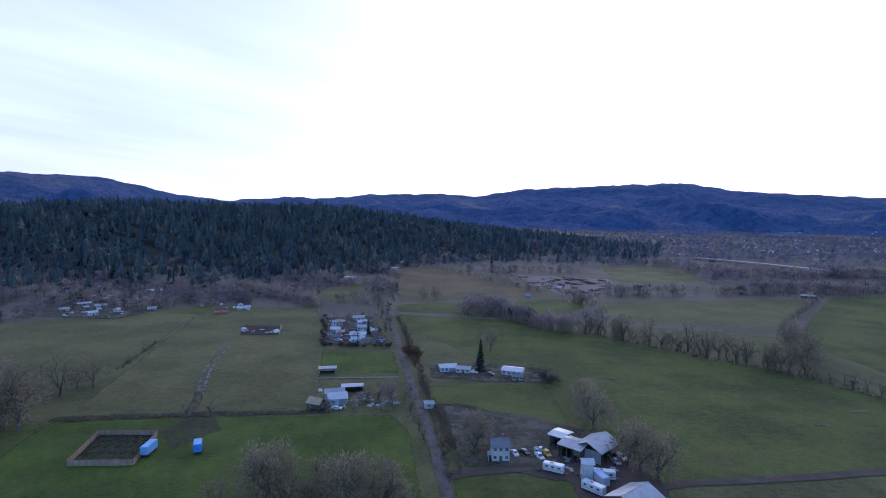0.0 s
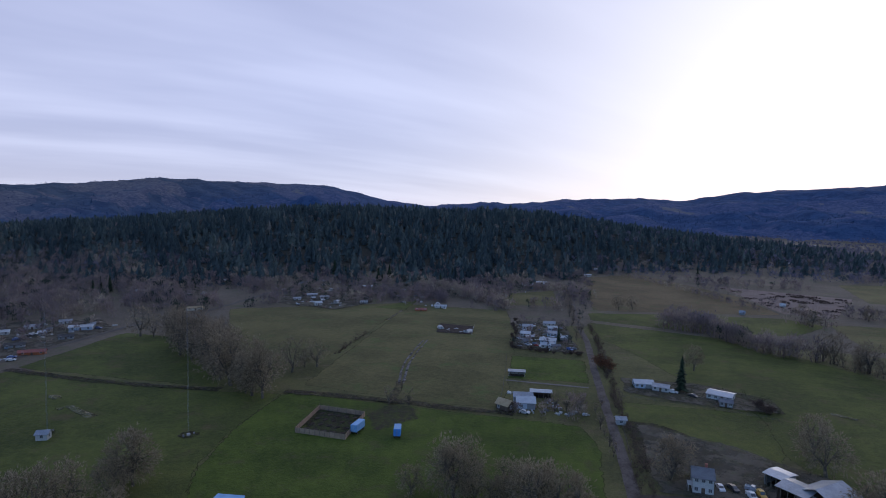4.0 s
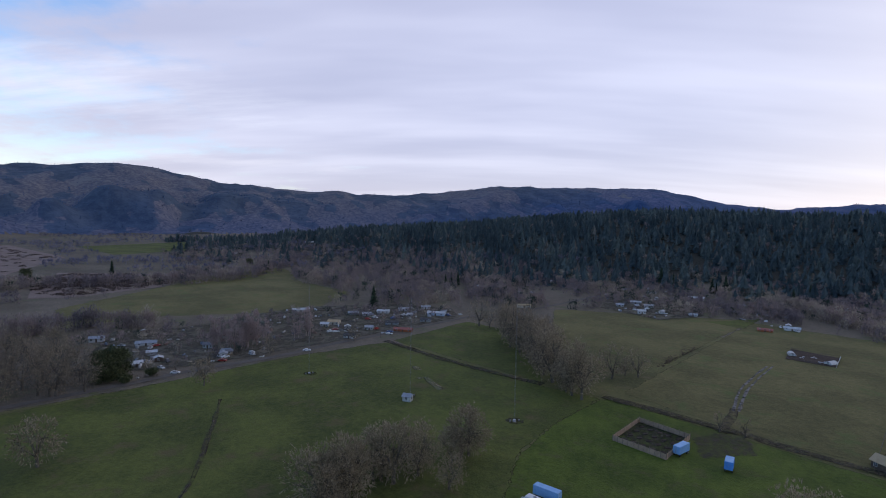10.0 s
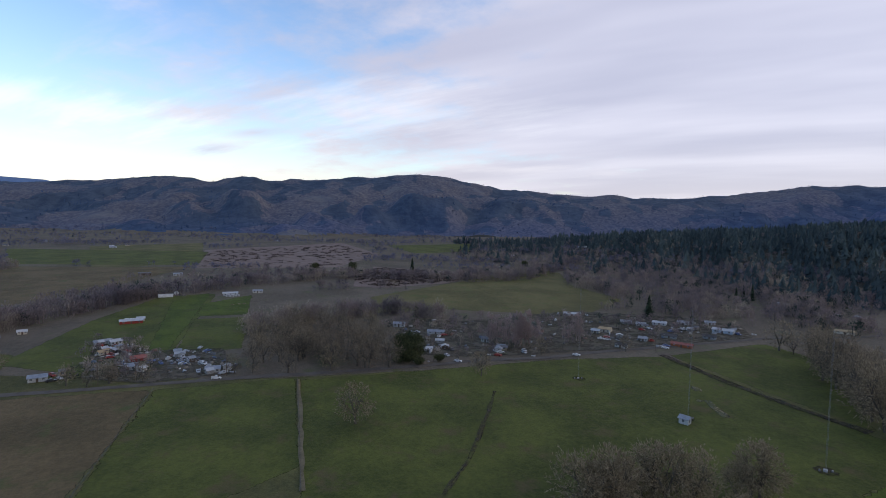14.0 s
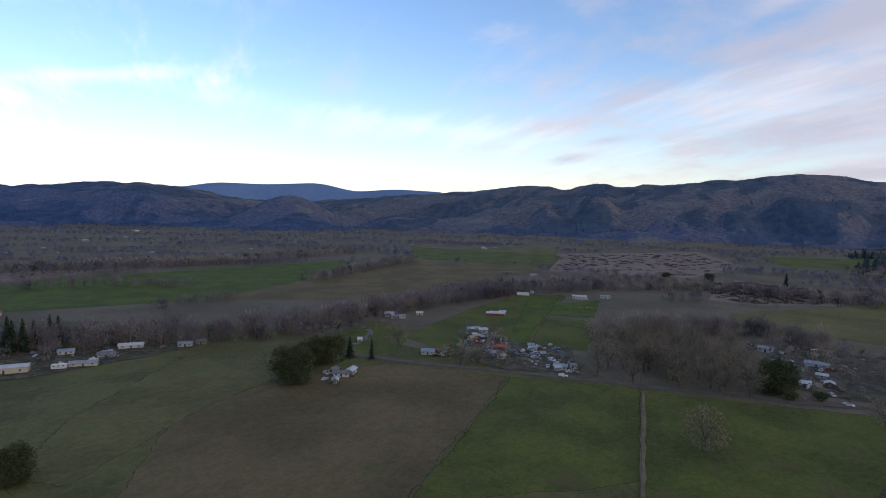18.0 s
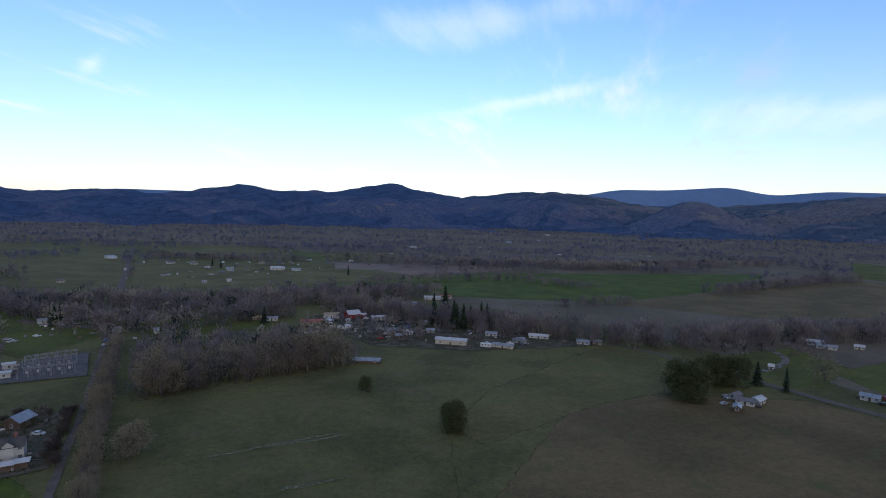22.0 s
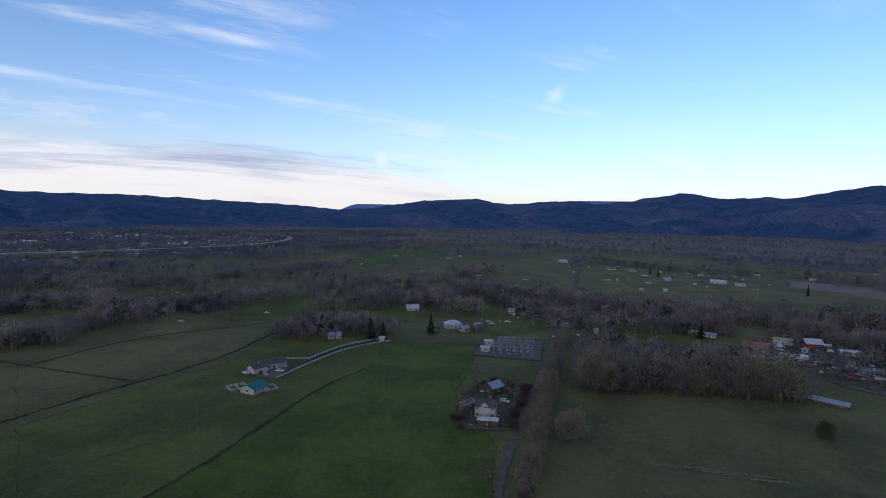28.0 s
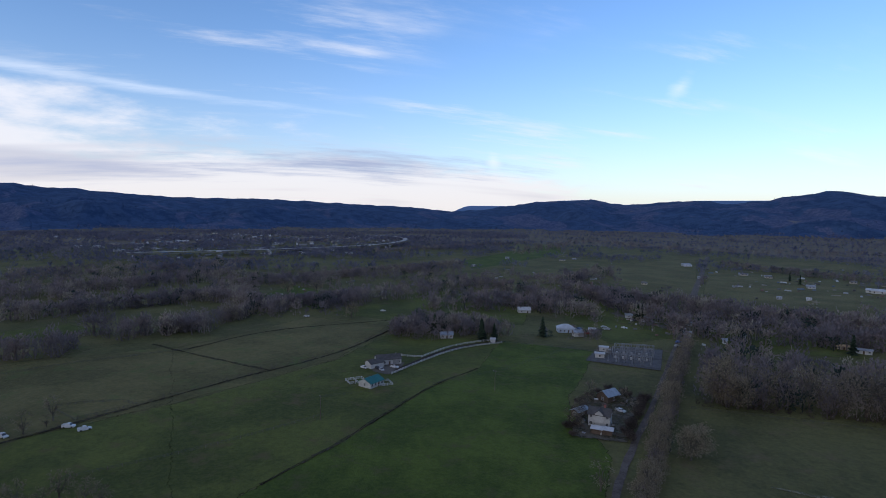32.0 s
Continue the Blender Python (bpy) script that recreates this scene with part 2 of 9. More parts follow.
M_LANE = surface("potholed_lane", (0.072, 0.058, 0.048), (0.150, 0.126, 0.108), (0.036, 0.028, 0.024), (6, 0.9), bump=0.6, bump_size=0.3, spots=0.8)
M_ROAD = surface("worn_asphalt", (0.084, 0.072, 0.060), (0.132, 0.116, 0.098), (0.052, 0.044, 0.036), (8, 0.8), rough=0.95)
M_EARTH = ragged("brown_garden_earth", surface("garden_earth", (0.064, 0.058, 0.042), (0.128, 0.110, 0.082), (0.074, 0.090, 0.036), (14, 1.5), bump=0.6, bump_size=0.6, spots=0.8), 9.0, 0.42)
M_STREAK = ragged("patchy_gravel", M_GRAVEL, 4.5, 0.42)
M_PALE = ragged("patchy_dry_grass", surface("dry_grass_tufts", (0.150, 0.140, 0.085), (0.250, 0.230, 0.145), (0.080, 0.095, 0.035), (4, 0.7)), 1.4, 0.52)
M_TRACK = ragged("patchy_mud", M_MUD, 2.2, 0.53)
M_DITCH = ragged("patchy_dark_soil", surface("damp_soil", (0.036, 0.030, 0.022), (0.070, 0.058, 0.042), (0.045, 0.055, 0.022), (8, 1.2), bump=0.8, bump_size=0.6), 2.2, 0.49)


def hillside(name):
    """Far slopes: conifers, oakwood and tan meadows, laid out by the mesh's own wood cover, all tinted blue for haze.
    """
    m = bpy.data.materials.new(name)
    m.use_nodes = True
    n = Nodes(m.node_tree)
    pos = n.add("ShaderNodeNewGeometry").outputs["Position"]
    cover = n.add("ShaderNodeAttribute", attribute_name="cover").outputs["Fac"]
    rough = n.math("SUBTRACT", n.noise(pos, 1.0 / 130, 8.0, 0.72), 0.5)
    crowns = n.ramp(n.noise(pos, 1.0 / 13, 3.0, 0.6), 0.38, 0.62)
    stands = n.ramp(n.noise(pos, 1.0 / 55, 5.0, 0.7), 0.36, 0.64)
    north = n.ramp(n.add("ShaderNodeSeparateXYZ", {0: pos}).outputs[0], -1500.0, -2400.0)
    # air haze is put into these colours, bluest outside the north part
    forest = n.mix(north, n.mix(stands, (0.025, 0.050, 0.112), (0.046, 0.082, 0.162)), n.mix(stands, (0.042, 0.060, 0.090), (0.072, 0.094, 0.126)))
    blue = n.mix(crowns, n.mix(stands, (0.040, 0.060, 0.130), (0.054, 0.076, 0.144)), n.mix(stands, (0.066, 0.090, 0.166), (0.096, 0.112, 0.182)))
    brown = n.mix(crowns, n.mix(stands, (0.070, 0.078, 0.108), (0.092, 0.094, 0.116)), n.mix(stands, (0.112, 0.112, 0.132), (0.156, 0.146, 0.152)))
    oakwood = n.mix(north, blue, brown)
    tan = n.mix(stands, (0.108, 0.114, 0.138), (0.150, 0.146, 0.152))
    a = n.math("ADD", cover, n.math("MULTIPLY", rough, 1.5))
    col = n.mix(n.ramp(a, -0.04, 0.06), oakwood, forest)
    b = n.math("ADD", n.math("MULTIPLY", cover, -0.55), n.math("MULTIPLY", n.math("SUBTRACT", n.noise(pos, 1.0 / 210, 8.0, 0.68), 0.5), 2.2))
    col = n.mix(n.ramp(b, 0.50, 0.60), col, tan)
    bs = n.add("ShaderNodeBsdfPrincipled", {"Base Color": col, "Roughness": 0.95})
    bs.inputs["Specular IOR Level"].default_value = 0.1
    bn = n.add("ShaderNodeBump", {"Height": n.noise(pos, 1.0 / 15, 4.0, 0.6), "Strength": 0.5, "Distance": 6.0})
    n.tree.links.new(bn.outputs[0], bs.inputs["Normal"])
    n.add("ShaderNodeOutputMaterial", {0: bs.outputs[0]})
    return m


def tinted(name, stops, clear=0.5, fleck=0.45):
    """Tree crowns whose colour is picked tree by tree along a scale of crown colours, bluer for haze on far ones."""
    m = bpy.data.materials.new(name)
    m.use_nodes = True
    n = Nodes(m.node_tree)
    geo = n.add("ShaderNodeNewGeometry")
    scale = n.add("ShaderNodeValToRGB", {0: n.add("ShaderNodeAttribute", attribute_name="tint").outputs["Fac"]})
    el = scale.color_ramp.elements
    while len(el) < len(stops):
        el.new(0.5)
    for e, (at, c) in zip(el, stops):
        e.position, e.color = at, (*c, 1)
    r = geo.outputs["Random Per Island"]
    g = n.math("MULTIPLY", n.noise(geo.outputs["Position"], 0.5, 3.0, 0.6), 0.6)
    shade = n.math("ADD", n.math("MULTIPLY", r, 2 * fleck), n.math("ADD", g, 0.72 - fleck))
    col = n.mix(1.0, scale.outputs[0], n.add("ShaderNodeCombineXYZ", {0: shade, 1: shade, 2: shade}).outputs[0], "MULTIPLY")
    bs = n.add("ShaderNodeBsdfPrincipled", {"Base Color": col, "Roughness": 0.9})
    bs.inputs["Specular IOR Level"].default_value = 0.15
    tl = n.add("ShaderNodeBsdfTranslucent", {"Color": col})
    mx = n.add("ShaderNodeMixShader", {0: clear, 1: bs.outputs[0], 2: tl.outputs[0]})
    n.add("ShaderNodeOutputMaterial", {0: mx.outputs[0]})
    return m


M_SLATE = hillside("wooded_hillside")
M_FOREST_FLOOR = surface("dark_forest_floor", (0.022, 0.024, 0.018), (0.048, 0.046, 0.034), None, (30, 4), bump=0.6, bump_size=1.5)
# the blue of this ridge is distance haze in the base colour
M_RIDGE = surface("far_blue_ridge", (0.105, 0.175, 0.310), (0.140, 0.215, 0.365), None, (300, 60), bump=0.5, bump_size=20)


# ---------------------------------------------------------------- mesh helpers
def mesh(name, verts, faces, mat, smooth=False):
    me = bpy.data.meshes.new(name)
    me.from_pydata([tuple(v) for v in verts], [], [tuple(f) for f in faces])
    for m in (mat if isinstance(mat, (list, tuple)) else [mat]):
        me.materials.append(m)
    if smooth:
        me.polygons.foreach_set("use_smooth", [True] * len(me.polygons))
    me.update()
    return me


def fast_mesh(name, v, f, mat):
    """A triangle mesh from arrays."""
    me = bpy.data.meshes.new(name)
    v, f = np.asarray(v, np.float32), np.asarray(f, np.int32)
    me.vertices.add(len(v))
    me.vertices.foreach_set("co", v.ravel())
    me.loops.add(f.size)
    me.loops.foreach_set("vertex_index", f.ravel())
    me.polygons.add(len(f))
    me.polygons.foreach_set("loop_start", np.arange(0, f.size, 3, dtype=np.int32))
    me.materials.append(mat)
    me.update(calc_edges=True)
    return me


def empty(name, m, label="", category="", group="", kind=""):
    ob = new(name)
    ob.empty_display_size = 0.5
    ob.matrix_world = m
    return tagged(ob, label, category, group, kind)


def piece(name, me, parent, m=None, label=""):
    ob = new(name, me)
    ob.parent = parent
    if m is not None:
        ob.matrix_basis = m
    return tagged(ob, label) if label else ob


# ---------------------------------------------------------------- ground
def wave(x, y, seed, scale, octaves=4):
    """Smooth random relief between about -1 and 1."""
    rs = np.random.RandomState(seed)
    out, amp, tot = 0.0, 1.0, 0.0
    for o in range(octaves):
        for _ in range(3):
            a, p = rs.uniform(0, 2 * np.pi), rs.uniform(0, 2 * np.pi)
            k = 2 * np.pi / (scale * rs.uniform(0.75, 1.35))
            out = out + amp * np.sin((x * np.cos(a) + y * np.sin(a)) * k + p)
        tot += amp * 1.8
        amp, scale = amp * 0.55, scale * 0.47
    return out / tot


# summits and saddles of the hills round the valley: (bearing, height in degrees over the eye)
RANGE_A = [(-110, 2.10), (-95, 2.9), (-70, 2.6), (-39.0, 1.62), (-32.5, 1.99), (-27.6, 2.38), (-23.8, 3.10), (-17.0, 2.86), (-8.1, 2.43), (-3.4, 1.63), (-0.5, 1.94),
           (7.7, 1.70), (11.4, 1.29), (16.1, 1.31), (21.3, 0.85), (26.0, 1.37), (31.3, 2.68)]
RANGE_B = [(34.6, 2.82), (40.3, 2.83), (46.8, 2.91), (56.7, 1.83), (61.7, 1.77), (63.9, 2.21), (67.1, 1.95), (74.9, 2.62), (78.9, 3.43), (82.5, 4.02),
           (89.7, 3.51), (95.0, 3.15), (98.5, 2.84), (100.6, 3.32), (104.0, 2.50), (106.5, 3.01)]
RANGE_C = [(100.5, 3.43), (104.4, 2.70), (107.0, 3.08), (114.1, 2.37), (121.5, 1.81), (131.5, 0.92), (137.3, 1.21), (142.3, 2.22), (148.1, 2.41), (154.4, 1.65),
           (159.2, 2.36), (162.0, 3.08), (168.6, 1.85), (170.3, 2.17), (172.7, 1.82), (176.7, 2.53)]
RANGE_D = [(182.2, 1.59), (187.4, 1.71), (194.0, 1.23), (184.5, 1.32), (187.2, 1.69), (193.5, 1.27), (196.5, 1.75), (201.8, 1.55), (208.2, 0.55), (211.1, 0.38),
           (214.4, 0.72), (222.9, 1.08), (229.6, 1.36), (238.5, 1.35), (245.1, 1.81), (250.9, 2.10)]
RANGE_E = [(255, 2.10)]
FAR = [(142.3, 2.10), (139.0, 2.71), (134.4, 2.66), (129.2, 2.96), (125.6, 2.15), (121.5, 2.51), (116.3, 2.29)]
FAR_E = [(203.7, 1.04), (201.5, 1.55), (196.6, 1.79), (194.0, 1.18), (187.2, 1.69), (196.5, 1.69), (201.8, 1.43)]
WOODED = [(-22, -3.4), (-13, -2.5), (-6, -1.75), (-1.1, -1.25), (5, -0.3), (11.7, 0.59), (19.0, 0.36), (30.1, 0.71), (39.5, 0.14), (50.3, -1.04), (59.0, -1.6), (66, -2.3), (76, -3.3)]
# where the low wooded hill begins, in metres, by bearing
WOOD_FOOT = [(-110, 960), (-20, 960), (-2, 900), (6, 740), (14, 615), (30, 615), (50, 640), (58, 740), (76, 900), (250, 900)]


def crest(bearing, tops, soft):
    t = np.array(sorted(tops))
    b = np.asarray(bearing)
    ks = np.linspace(-1, 1, 5) * soft
    return sum(np.interp(b + k, t[:, 0], t[:, 1]) for k in ks) / 5


RIM = RANGE_A + RANGE_B + RANGE_C + RANGE_D + RANGE_E
# where the hills begin and where they peak, in metres, by bearing
FOOT = [(-110, 2500), (-40, 2600), (-15, 2500), (5, 2300), (40, 2100), (60, 1900), (100, 1750), (125, 2300), (150, 2500), (175, 2700), (200, 3000), (230, 2700), (250, 2500), (290, 2600)]
PEAK = [(-110, 4000), (-40, 4300), (-15, 4300), (5, 4200), (40, 3500), (60, 3000), (100, 3000), (125, 3900), (150, 4000), (175, 4100), (200, 4380), (230, 4200), (250, 4000), (290, 4200)]


def ramp01(u):
    u = np.clip(u, 0, 1)
    return u * u * (3 - 2 * u)


def terrain(x, y):
    """Height of the land."""
    x, y = np.asarray(x, float), np.asarray(y, float)
    r = np.hypot(x, y) + 1e-6
    b = np.degrees(np.arctan2(-x, y))
    b = np.where(b < -110, b + 360, b)
    foot = np.interp(b, *np.array(FOOT).T) * (1 + 0.10 * wave(x, y, 3, 900, 3))
    peak = np.interp(b, *np.array(PEAK).T)
    top = EYE + peak * np.tan(np.radians(crest(b, RIM, 0.7)))
    u = (r - foot) / (peak - foot)
    h = top * ramp01(u) ** 1.15
    # rounded spurs that run down into the valley, and lower hills before the main crest
    turn = b * 52.0 + 0.22 * (r - foot) * wave(x, y, 15, 1600, 1)
    spur = 1 - 2 * np.abs(wave(turn, r * 0.30, 5, 640, 3)) ** 0.8
    h = h * (1 + (0.28 * spur - 0.07 + 0.09 * wave(x, y, 6, 210, 3)) * np.clip(1 - u, 0, 1) * np.clip(u * 4, 0, 1)) + 2.5 * wave(x, y, 8, 60, 2) * np.clip(u, 0, 1)
    lump = np.clip(wave(b * 47.0, r * 0.8, 25, 560, 2), 0, 1) * np.exp(-((u - 0.36) / 0.20) ** 2)
    h = h + 0.34 * top * lump
    h = h + 9.0 * wave(x, y, 9, 230, 3) * np.clip(u, 0, 1) ** 2
    h = h - np.clip(u - 1, 0, 2) * 120
    for tops, lo, hi in ((FAR, 112, 148), (FAR_E, 172, 214)):
        span = ramp01((b - lo) / 5) * ramp01((hi - b) / 5)
        far = (EYE + 4850 * np.tan(np.radians(crest(b, tops, 0.9)))) * ramp01((r - 4350) / 480) * span
        h = np.maximum(h, far)
    # the dark knoll before the eastern range
    knoll = (EYE + 2900 * math.tan(radians(KNOLL[1]))) * np.exp(-((b - KNOLL[0]) / 5.0) ** 2 - ((r - 2900) / 420) ** 2)
    h = np.maximum(h, knoll)
    # the low wooded hill
    start = np.interp(b, *np.array(WOOD_FOOT).T)
    wood = EYE - 11 + 1250 * np.tan(np.radians(crest(b, WOODED, 3.0)))
    wood = np.maximum(wood, 0) * ramp01((r - start) / (1260 - start)) * ramp01((2000 - r) / 600) * ramp01((b + 24) / 10) * ramp01((80 - b) / 12)
    return np.maximum(h, wood)


KNOLL = (132.1, 1.61)


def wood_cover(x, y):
    """How thickly conifers cover a slope: above 0 they close up; thickest to the south, held low to the west, where
    paler blue oakwood stands in for haze.
    """
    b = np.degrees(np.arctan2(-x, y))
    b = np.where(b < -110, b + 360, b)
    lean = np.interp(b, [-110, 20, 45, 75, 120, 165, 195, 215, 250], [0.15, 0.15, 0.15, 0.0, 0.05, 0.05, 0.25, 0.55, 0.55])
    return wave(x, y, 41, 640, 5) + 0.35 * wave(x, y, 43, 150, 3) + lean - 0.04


def build_ground():
    az = np.radians(np.linspace(-110, 250, 801)[:-1])
    rad = np.concatenate([[60, 150, 260, 400, 560, 680], np.geomspace(760, 4980, 135)])
    bb, rr = np.meshgrid(az, rad)
    x, y = -np.sin(bb) * rr, np.cos(bb) * rr
    v = np.stack([x, y, terrain(x, y)], -1).reshape(-1, 3)
    v = np.vstack([v, [[0, 0, 0]]])
    na, nr = len(az), len(rad)
    i = np.arange(na)
    j = (i + 1) % na
    f = [np.stack([np.full(na, len(v) - 1), i, j], -1)]
    for k in range(nr - 1):
        a, b_, c, d = k * na + i, k * na + j, (k + 1) * na + j, (k + 1) * na + i
        f += [np.stack([a, d, c], -1), np.stack([a, c, b_], -1)]
    f = np.vstack(f)[:, ::-1]
    me = fast_mesh("ground", v, f, M_GROUND)
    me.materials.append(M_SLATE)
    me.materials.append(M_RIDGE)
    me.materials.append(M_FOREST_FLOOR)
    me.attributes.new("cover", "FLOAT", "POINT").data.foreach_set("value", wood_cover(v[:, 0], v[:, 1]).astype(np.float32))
    cz = v[f].mean(1)
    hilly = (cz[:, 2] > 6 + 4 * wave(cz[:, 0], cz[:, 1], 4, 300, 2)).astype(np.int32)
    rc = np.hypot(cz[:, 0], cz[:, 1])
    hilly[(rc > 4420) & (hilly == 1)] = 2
    bc = np.mod(np.degrees(np.arctan2(-cz[:, 0], cz[:, 1])) + 110, 360) - 110
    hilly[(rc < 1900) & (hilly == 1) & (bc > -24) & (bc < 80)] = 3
    me.polygons.foreach_set("material_index", hilly)
    me.polygons.foreach_set("use_smooth", np.ones(len(f), bool))
    # keep faces up
    ob = tagged(new("ground", me), "wide valley floor of winter pasture rising to wooded hills", "ground", kind="structure")
    return ob


build_ground()

FIELDS = []
LAYER = [0.03]


SOFT = {}


def soft_rim(mat):
    """The same surface, thinning out raggedly over the last metres before its rim."""
    if mat.name in SOFT:
        return SOFT[mat.name]
    m = mat.copy()
    m.name = mat.name + "_rimmed"
    t = m.node_tree
    out = next(x for x in t.nodes if x.type == "OUTPUT_MATERIAL")
    last = out.inputs[0].links[0].from_socket
    pos = next(x for x in t.nodes if x.type == "NEW_GEOMETRY").outputs["Position"]
    rim = t.nodes.new("ShaderNodeAttribute")
    rim.attribute_name = "rim"
    total = rim.outputs["Fac"]
    for size, gain in ((14.0, 5.0), (2.2, 3.0)):
        nz = t.nodes.new("ShaderNodeTexNoise")
        nz.inputs["Scale"].default_value, nz.inputs["Detail"].default_value = 1.0 / size, 9.0
        t.links.new(pos, nz.inputs["Vector"])
        a = t.nodes.new("ShaderNodeMath")
        a.operation = "MULTIPLY_ADD"
        a.inputs[1].default_value = gain
        t.links.new(nz.outputs[0], a.inputs[0])
        t.links.new(total, a.inputs[2])
        total = a.outputs[0]
    mr = t.nodes.new("ShaderNodeMapRange")
    mr.inputs[1].default_value, mr.inputs[2].default_value = 3.8, 4.2
    t.links.new(total, mr.inputs[0])
    tr, mx = t.nodes.new("ShaderNodeBsdfTransparent"), t.nodes.new("ShaderNodeMixShader")
    t.links.new(mr.outputs[0], mx.inputs[0])
    t.links.new(tr.outputs[0], mx.inputs[1])
    t.links.new(last, mx.inputs[2])
    t.links.new(mx.outputs[0], out.inputs[0])
    SOFT[mat.name] = m
    return m


def rim_distance(x, y, pts):
    """Metres to the rim of an outline, negative outside it."""
    p = np.array(pts, float)
    best = np.full(x.shape, 1e9)
    odd = np.zeros(x.shape, bool)
    for (x1, y1), (x2, y2) in zip(p, np.roll(p, -1, 0)):
        dx, dy = x2 - x1, y2 - y1
        u = np.clip(((x - x1) * dx + (y - y1) * dy) / max(dx * dx + dy * dy, 1e-9), 0, 1)
        best = np.minimum(best, np.hypot(x - x1 - u * dx, y - y1 - u * dy))
        if abs(dy) > 1e-9:
            odd ^= ((y1 > y) != (y2 > y)) & (x < dx * (y - y1) / dy + x1)
    return np.where(odd, best, -best)


def field(mat, pts, label, jitter=2.2, step=6.0, name="field"):
    LAYER[0] += 0.0025
    p = np.array(pts, float)
    lo, hi = p.min(0) - 4, p.max(0) + 4
    cell = float(np.clip(math.sqrt((hi[0] - lo[0]) * (hi[1] - lo[1]) / 1100), 1.0, 30))
    nx, ny = int((hi[0] - lo[0]) / cell) + 2, int((hi[1] - lo[1]) / cell) + 2
    gx, gy = np.meshgrid(lo[0] + cell * np.arange(nx), lo[1] + cell * np.arange(ny))
    rim = rim_distance(gx, gy, pts)
    if jitter < 0.5:
        rim = rim * 6
    v = np.stack([gx, gy, np.full(gx.shape, LAYER[0])], -1).reshape(-1, 3)
    k = (np.arange(ny - 1)[:, None] * nx + np.arange(nx - 1)[None]).reshape(-1)
    quads = np.stack([k, k + 1, k + nx + 1, k + nx], -1)
    r = rim.reshape(-1)
    quads = quads[r[quads].max(1) > -4.5]
    used, inv = np.unique(quads, return_inverse=True)
    quads = inv.reshape(-1, 4)
    me = fast_mesh(name, v[used], np.vstack([quads[:, [0, 1, 2]], quads[:, [0, 2, 3]]]), soft_rim(mat))
    me.attributes.new("rim", "FLOAT", "POINT").data.foreach_set("value", np.clip(r[used], -30, 60).astype(np.float32))
    FIELDS.append(np.array(pts))
    return tagged(new(name, me), label, "field" if name == "field" else name, kind="structure")


def inside(p, poly):
    x, y = p
    c = False
    n = len(poly)
    for i in range(n):
        x1, y1 = poly[i]
        x2, y2 = poly[i - 1]
        if (y1 > y) != (y2 > y) and x < (x2 - x1) * (y - y1) / (y2 - y1) + x1:
            c = not c
    return c


def smooth_line(pts, step=6.0):
    """Points along a smooth curve through pts."""
    p = [Vector(q) for q in pts]
    p = [p[0] * 2 - p[1]] + p + [p[-1] * 2 - p[-2]]
    out = []
    for i in range(1, len(p) - 2):
        k = max(2, int((p[i + 1] - p[i]).length / step))
        for s in range(k):
            t = s / k
            a, b, c, d = p[i - 1:i + 3]
            out.append(0.5 * (2 * b + (c - a) * t + (2 * a - 5 * b + 4 * c - d) * t * t + (3 * b - a - 3 * c + d) * t ** 3))
    out.append(p[-2])
    return out


def strip(name, mat, pts, width, label, z=0.0, jitter=0.25, crown=0.04):
    """A road, track or ditch along a smooth line."""
    LAYER[0] += 0.004
    z = z or LAYER[0] + 0.02
    rs = random.Random(len(pts) + int(abs(pts[0][0])))
    line = smooth_line(pts)
    v, f = [], []
    for i, p in enumerate(line):
        d = (line[min(i + 1, len(line) - 1)] - line[max(i - 1, 0)]).normalized()
        s = Vector((-d.y, d.x))
        w = width / 2
        for o, dz in ((-w - 0.3, -0.02), (-w, 0), (0, crown), (w, 0), (w + 0.3, -0.02)):
            q = p + s * (o + rs.uniform(-jitter, jitter))
            v.append((q.x, q.y, z + dz))
        if i:
            a = (i - 1) * 5
            f += [(a + k, a + 5 + k, a + 6 + k, a + k + 1)[::-1] for k in range(4)]
    return tagged(new(name, mesh(name, v, f, mat, True)), label, name.split("_")[-1], kind="structure")


# the pasture that lies under and between the fields
field(M_MEADOW, [(-math.sin(radians(a)) * r, math.cos(radians(a)) * r) for a, r in ((-60, 520), (-30, 430), (0, 420), (30, 420), (60, 330), (80, 280), (100, 270), (120, 330), (140, 420), (160, 520), (172, 1250), (185, 1500), (200, 1650), (215, 1650), (230, 1600), (250, 1500), (262, 900), (285, 400))], "open winter pasture between the fields")
FIELDS.clear()
# fields round the lane, ahead and to its right
field(M_GREEN, [(-35.2, 426.8), (43.2, 409.0), (86.5, 373.7), (128.6, 321.1), (178.3, 272.1), (201.7, 231.8), (155.2, 168.3), (71.6, 158.1), (49.5, 209.4), (47.2, 245.0), (-3.0, 343.3), (-29.7, 385.7)], "wide green pasture")
field(M_GREEN, [(-5.8, 247.0), (48.7, 253.3), (50.4, 213.6), (46.6, 196.6), (11.1, 195.5), (-2.6, 211.9)], "green paddock beside the gravel lane")
field(M_GREEN, [(4.2, 161.0), (45.7, 162.0), (44.1, 144.4), (6.2, 143.6)], "green paddock below the farm lane")
field(M_OLIVE, [(140.5, 497.9), (361.1, 532.0), (243.0, 382.8), (136.4, 406.3)], "pale green pasture behind the hedgerow")
field(M_GREEN, [(390.1, 541.5), (516.1, 574.9), (229.3, 251.8), (234.4, 337.6), (261.6, 389.5)], "green pasture under the far hills")
field(M_DULL, [(-69.2, 741.4), (-0.1, 830.9), (99.5, 637.0), (116.2, 529.9), (42.5, 506.5), (-35.0, 484.3)], "brownish winter meadow")
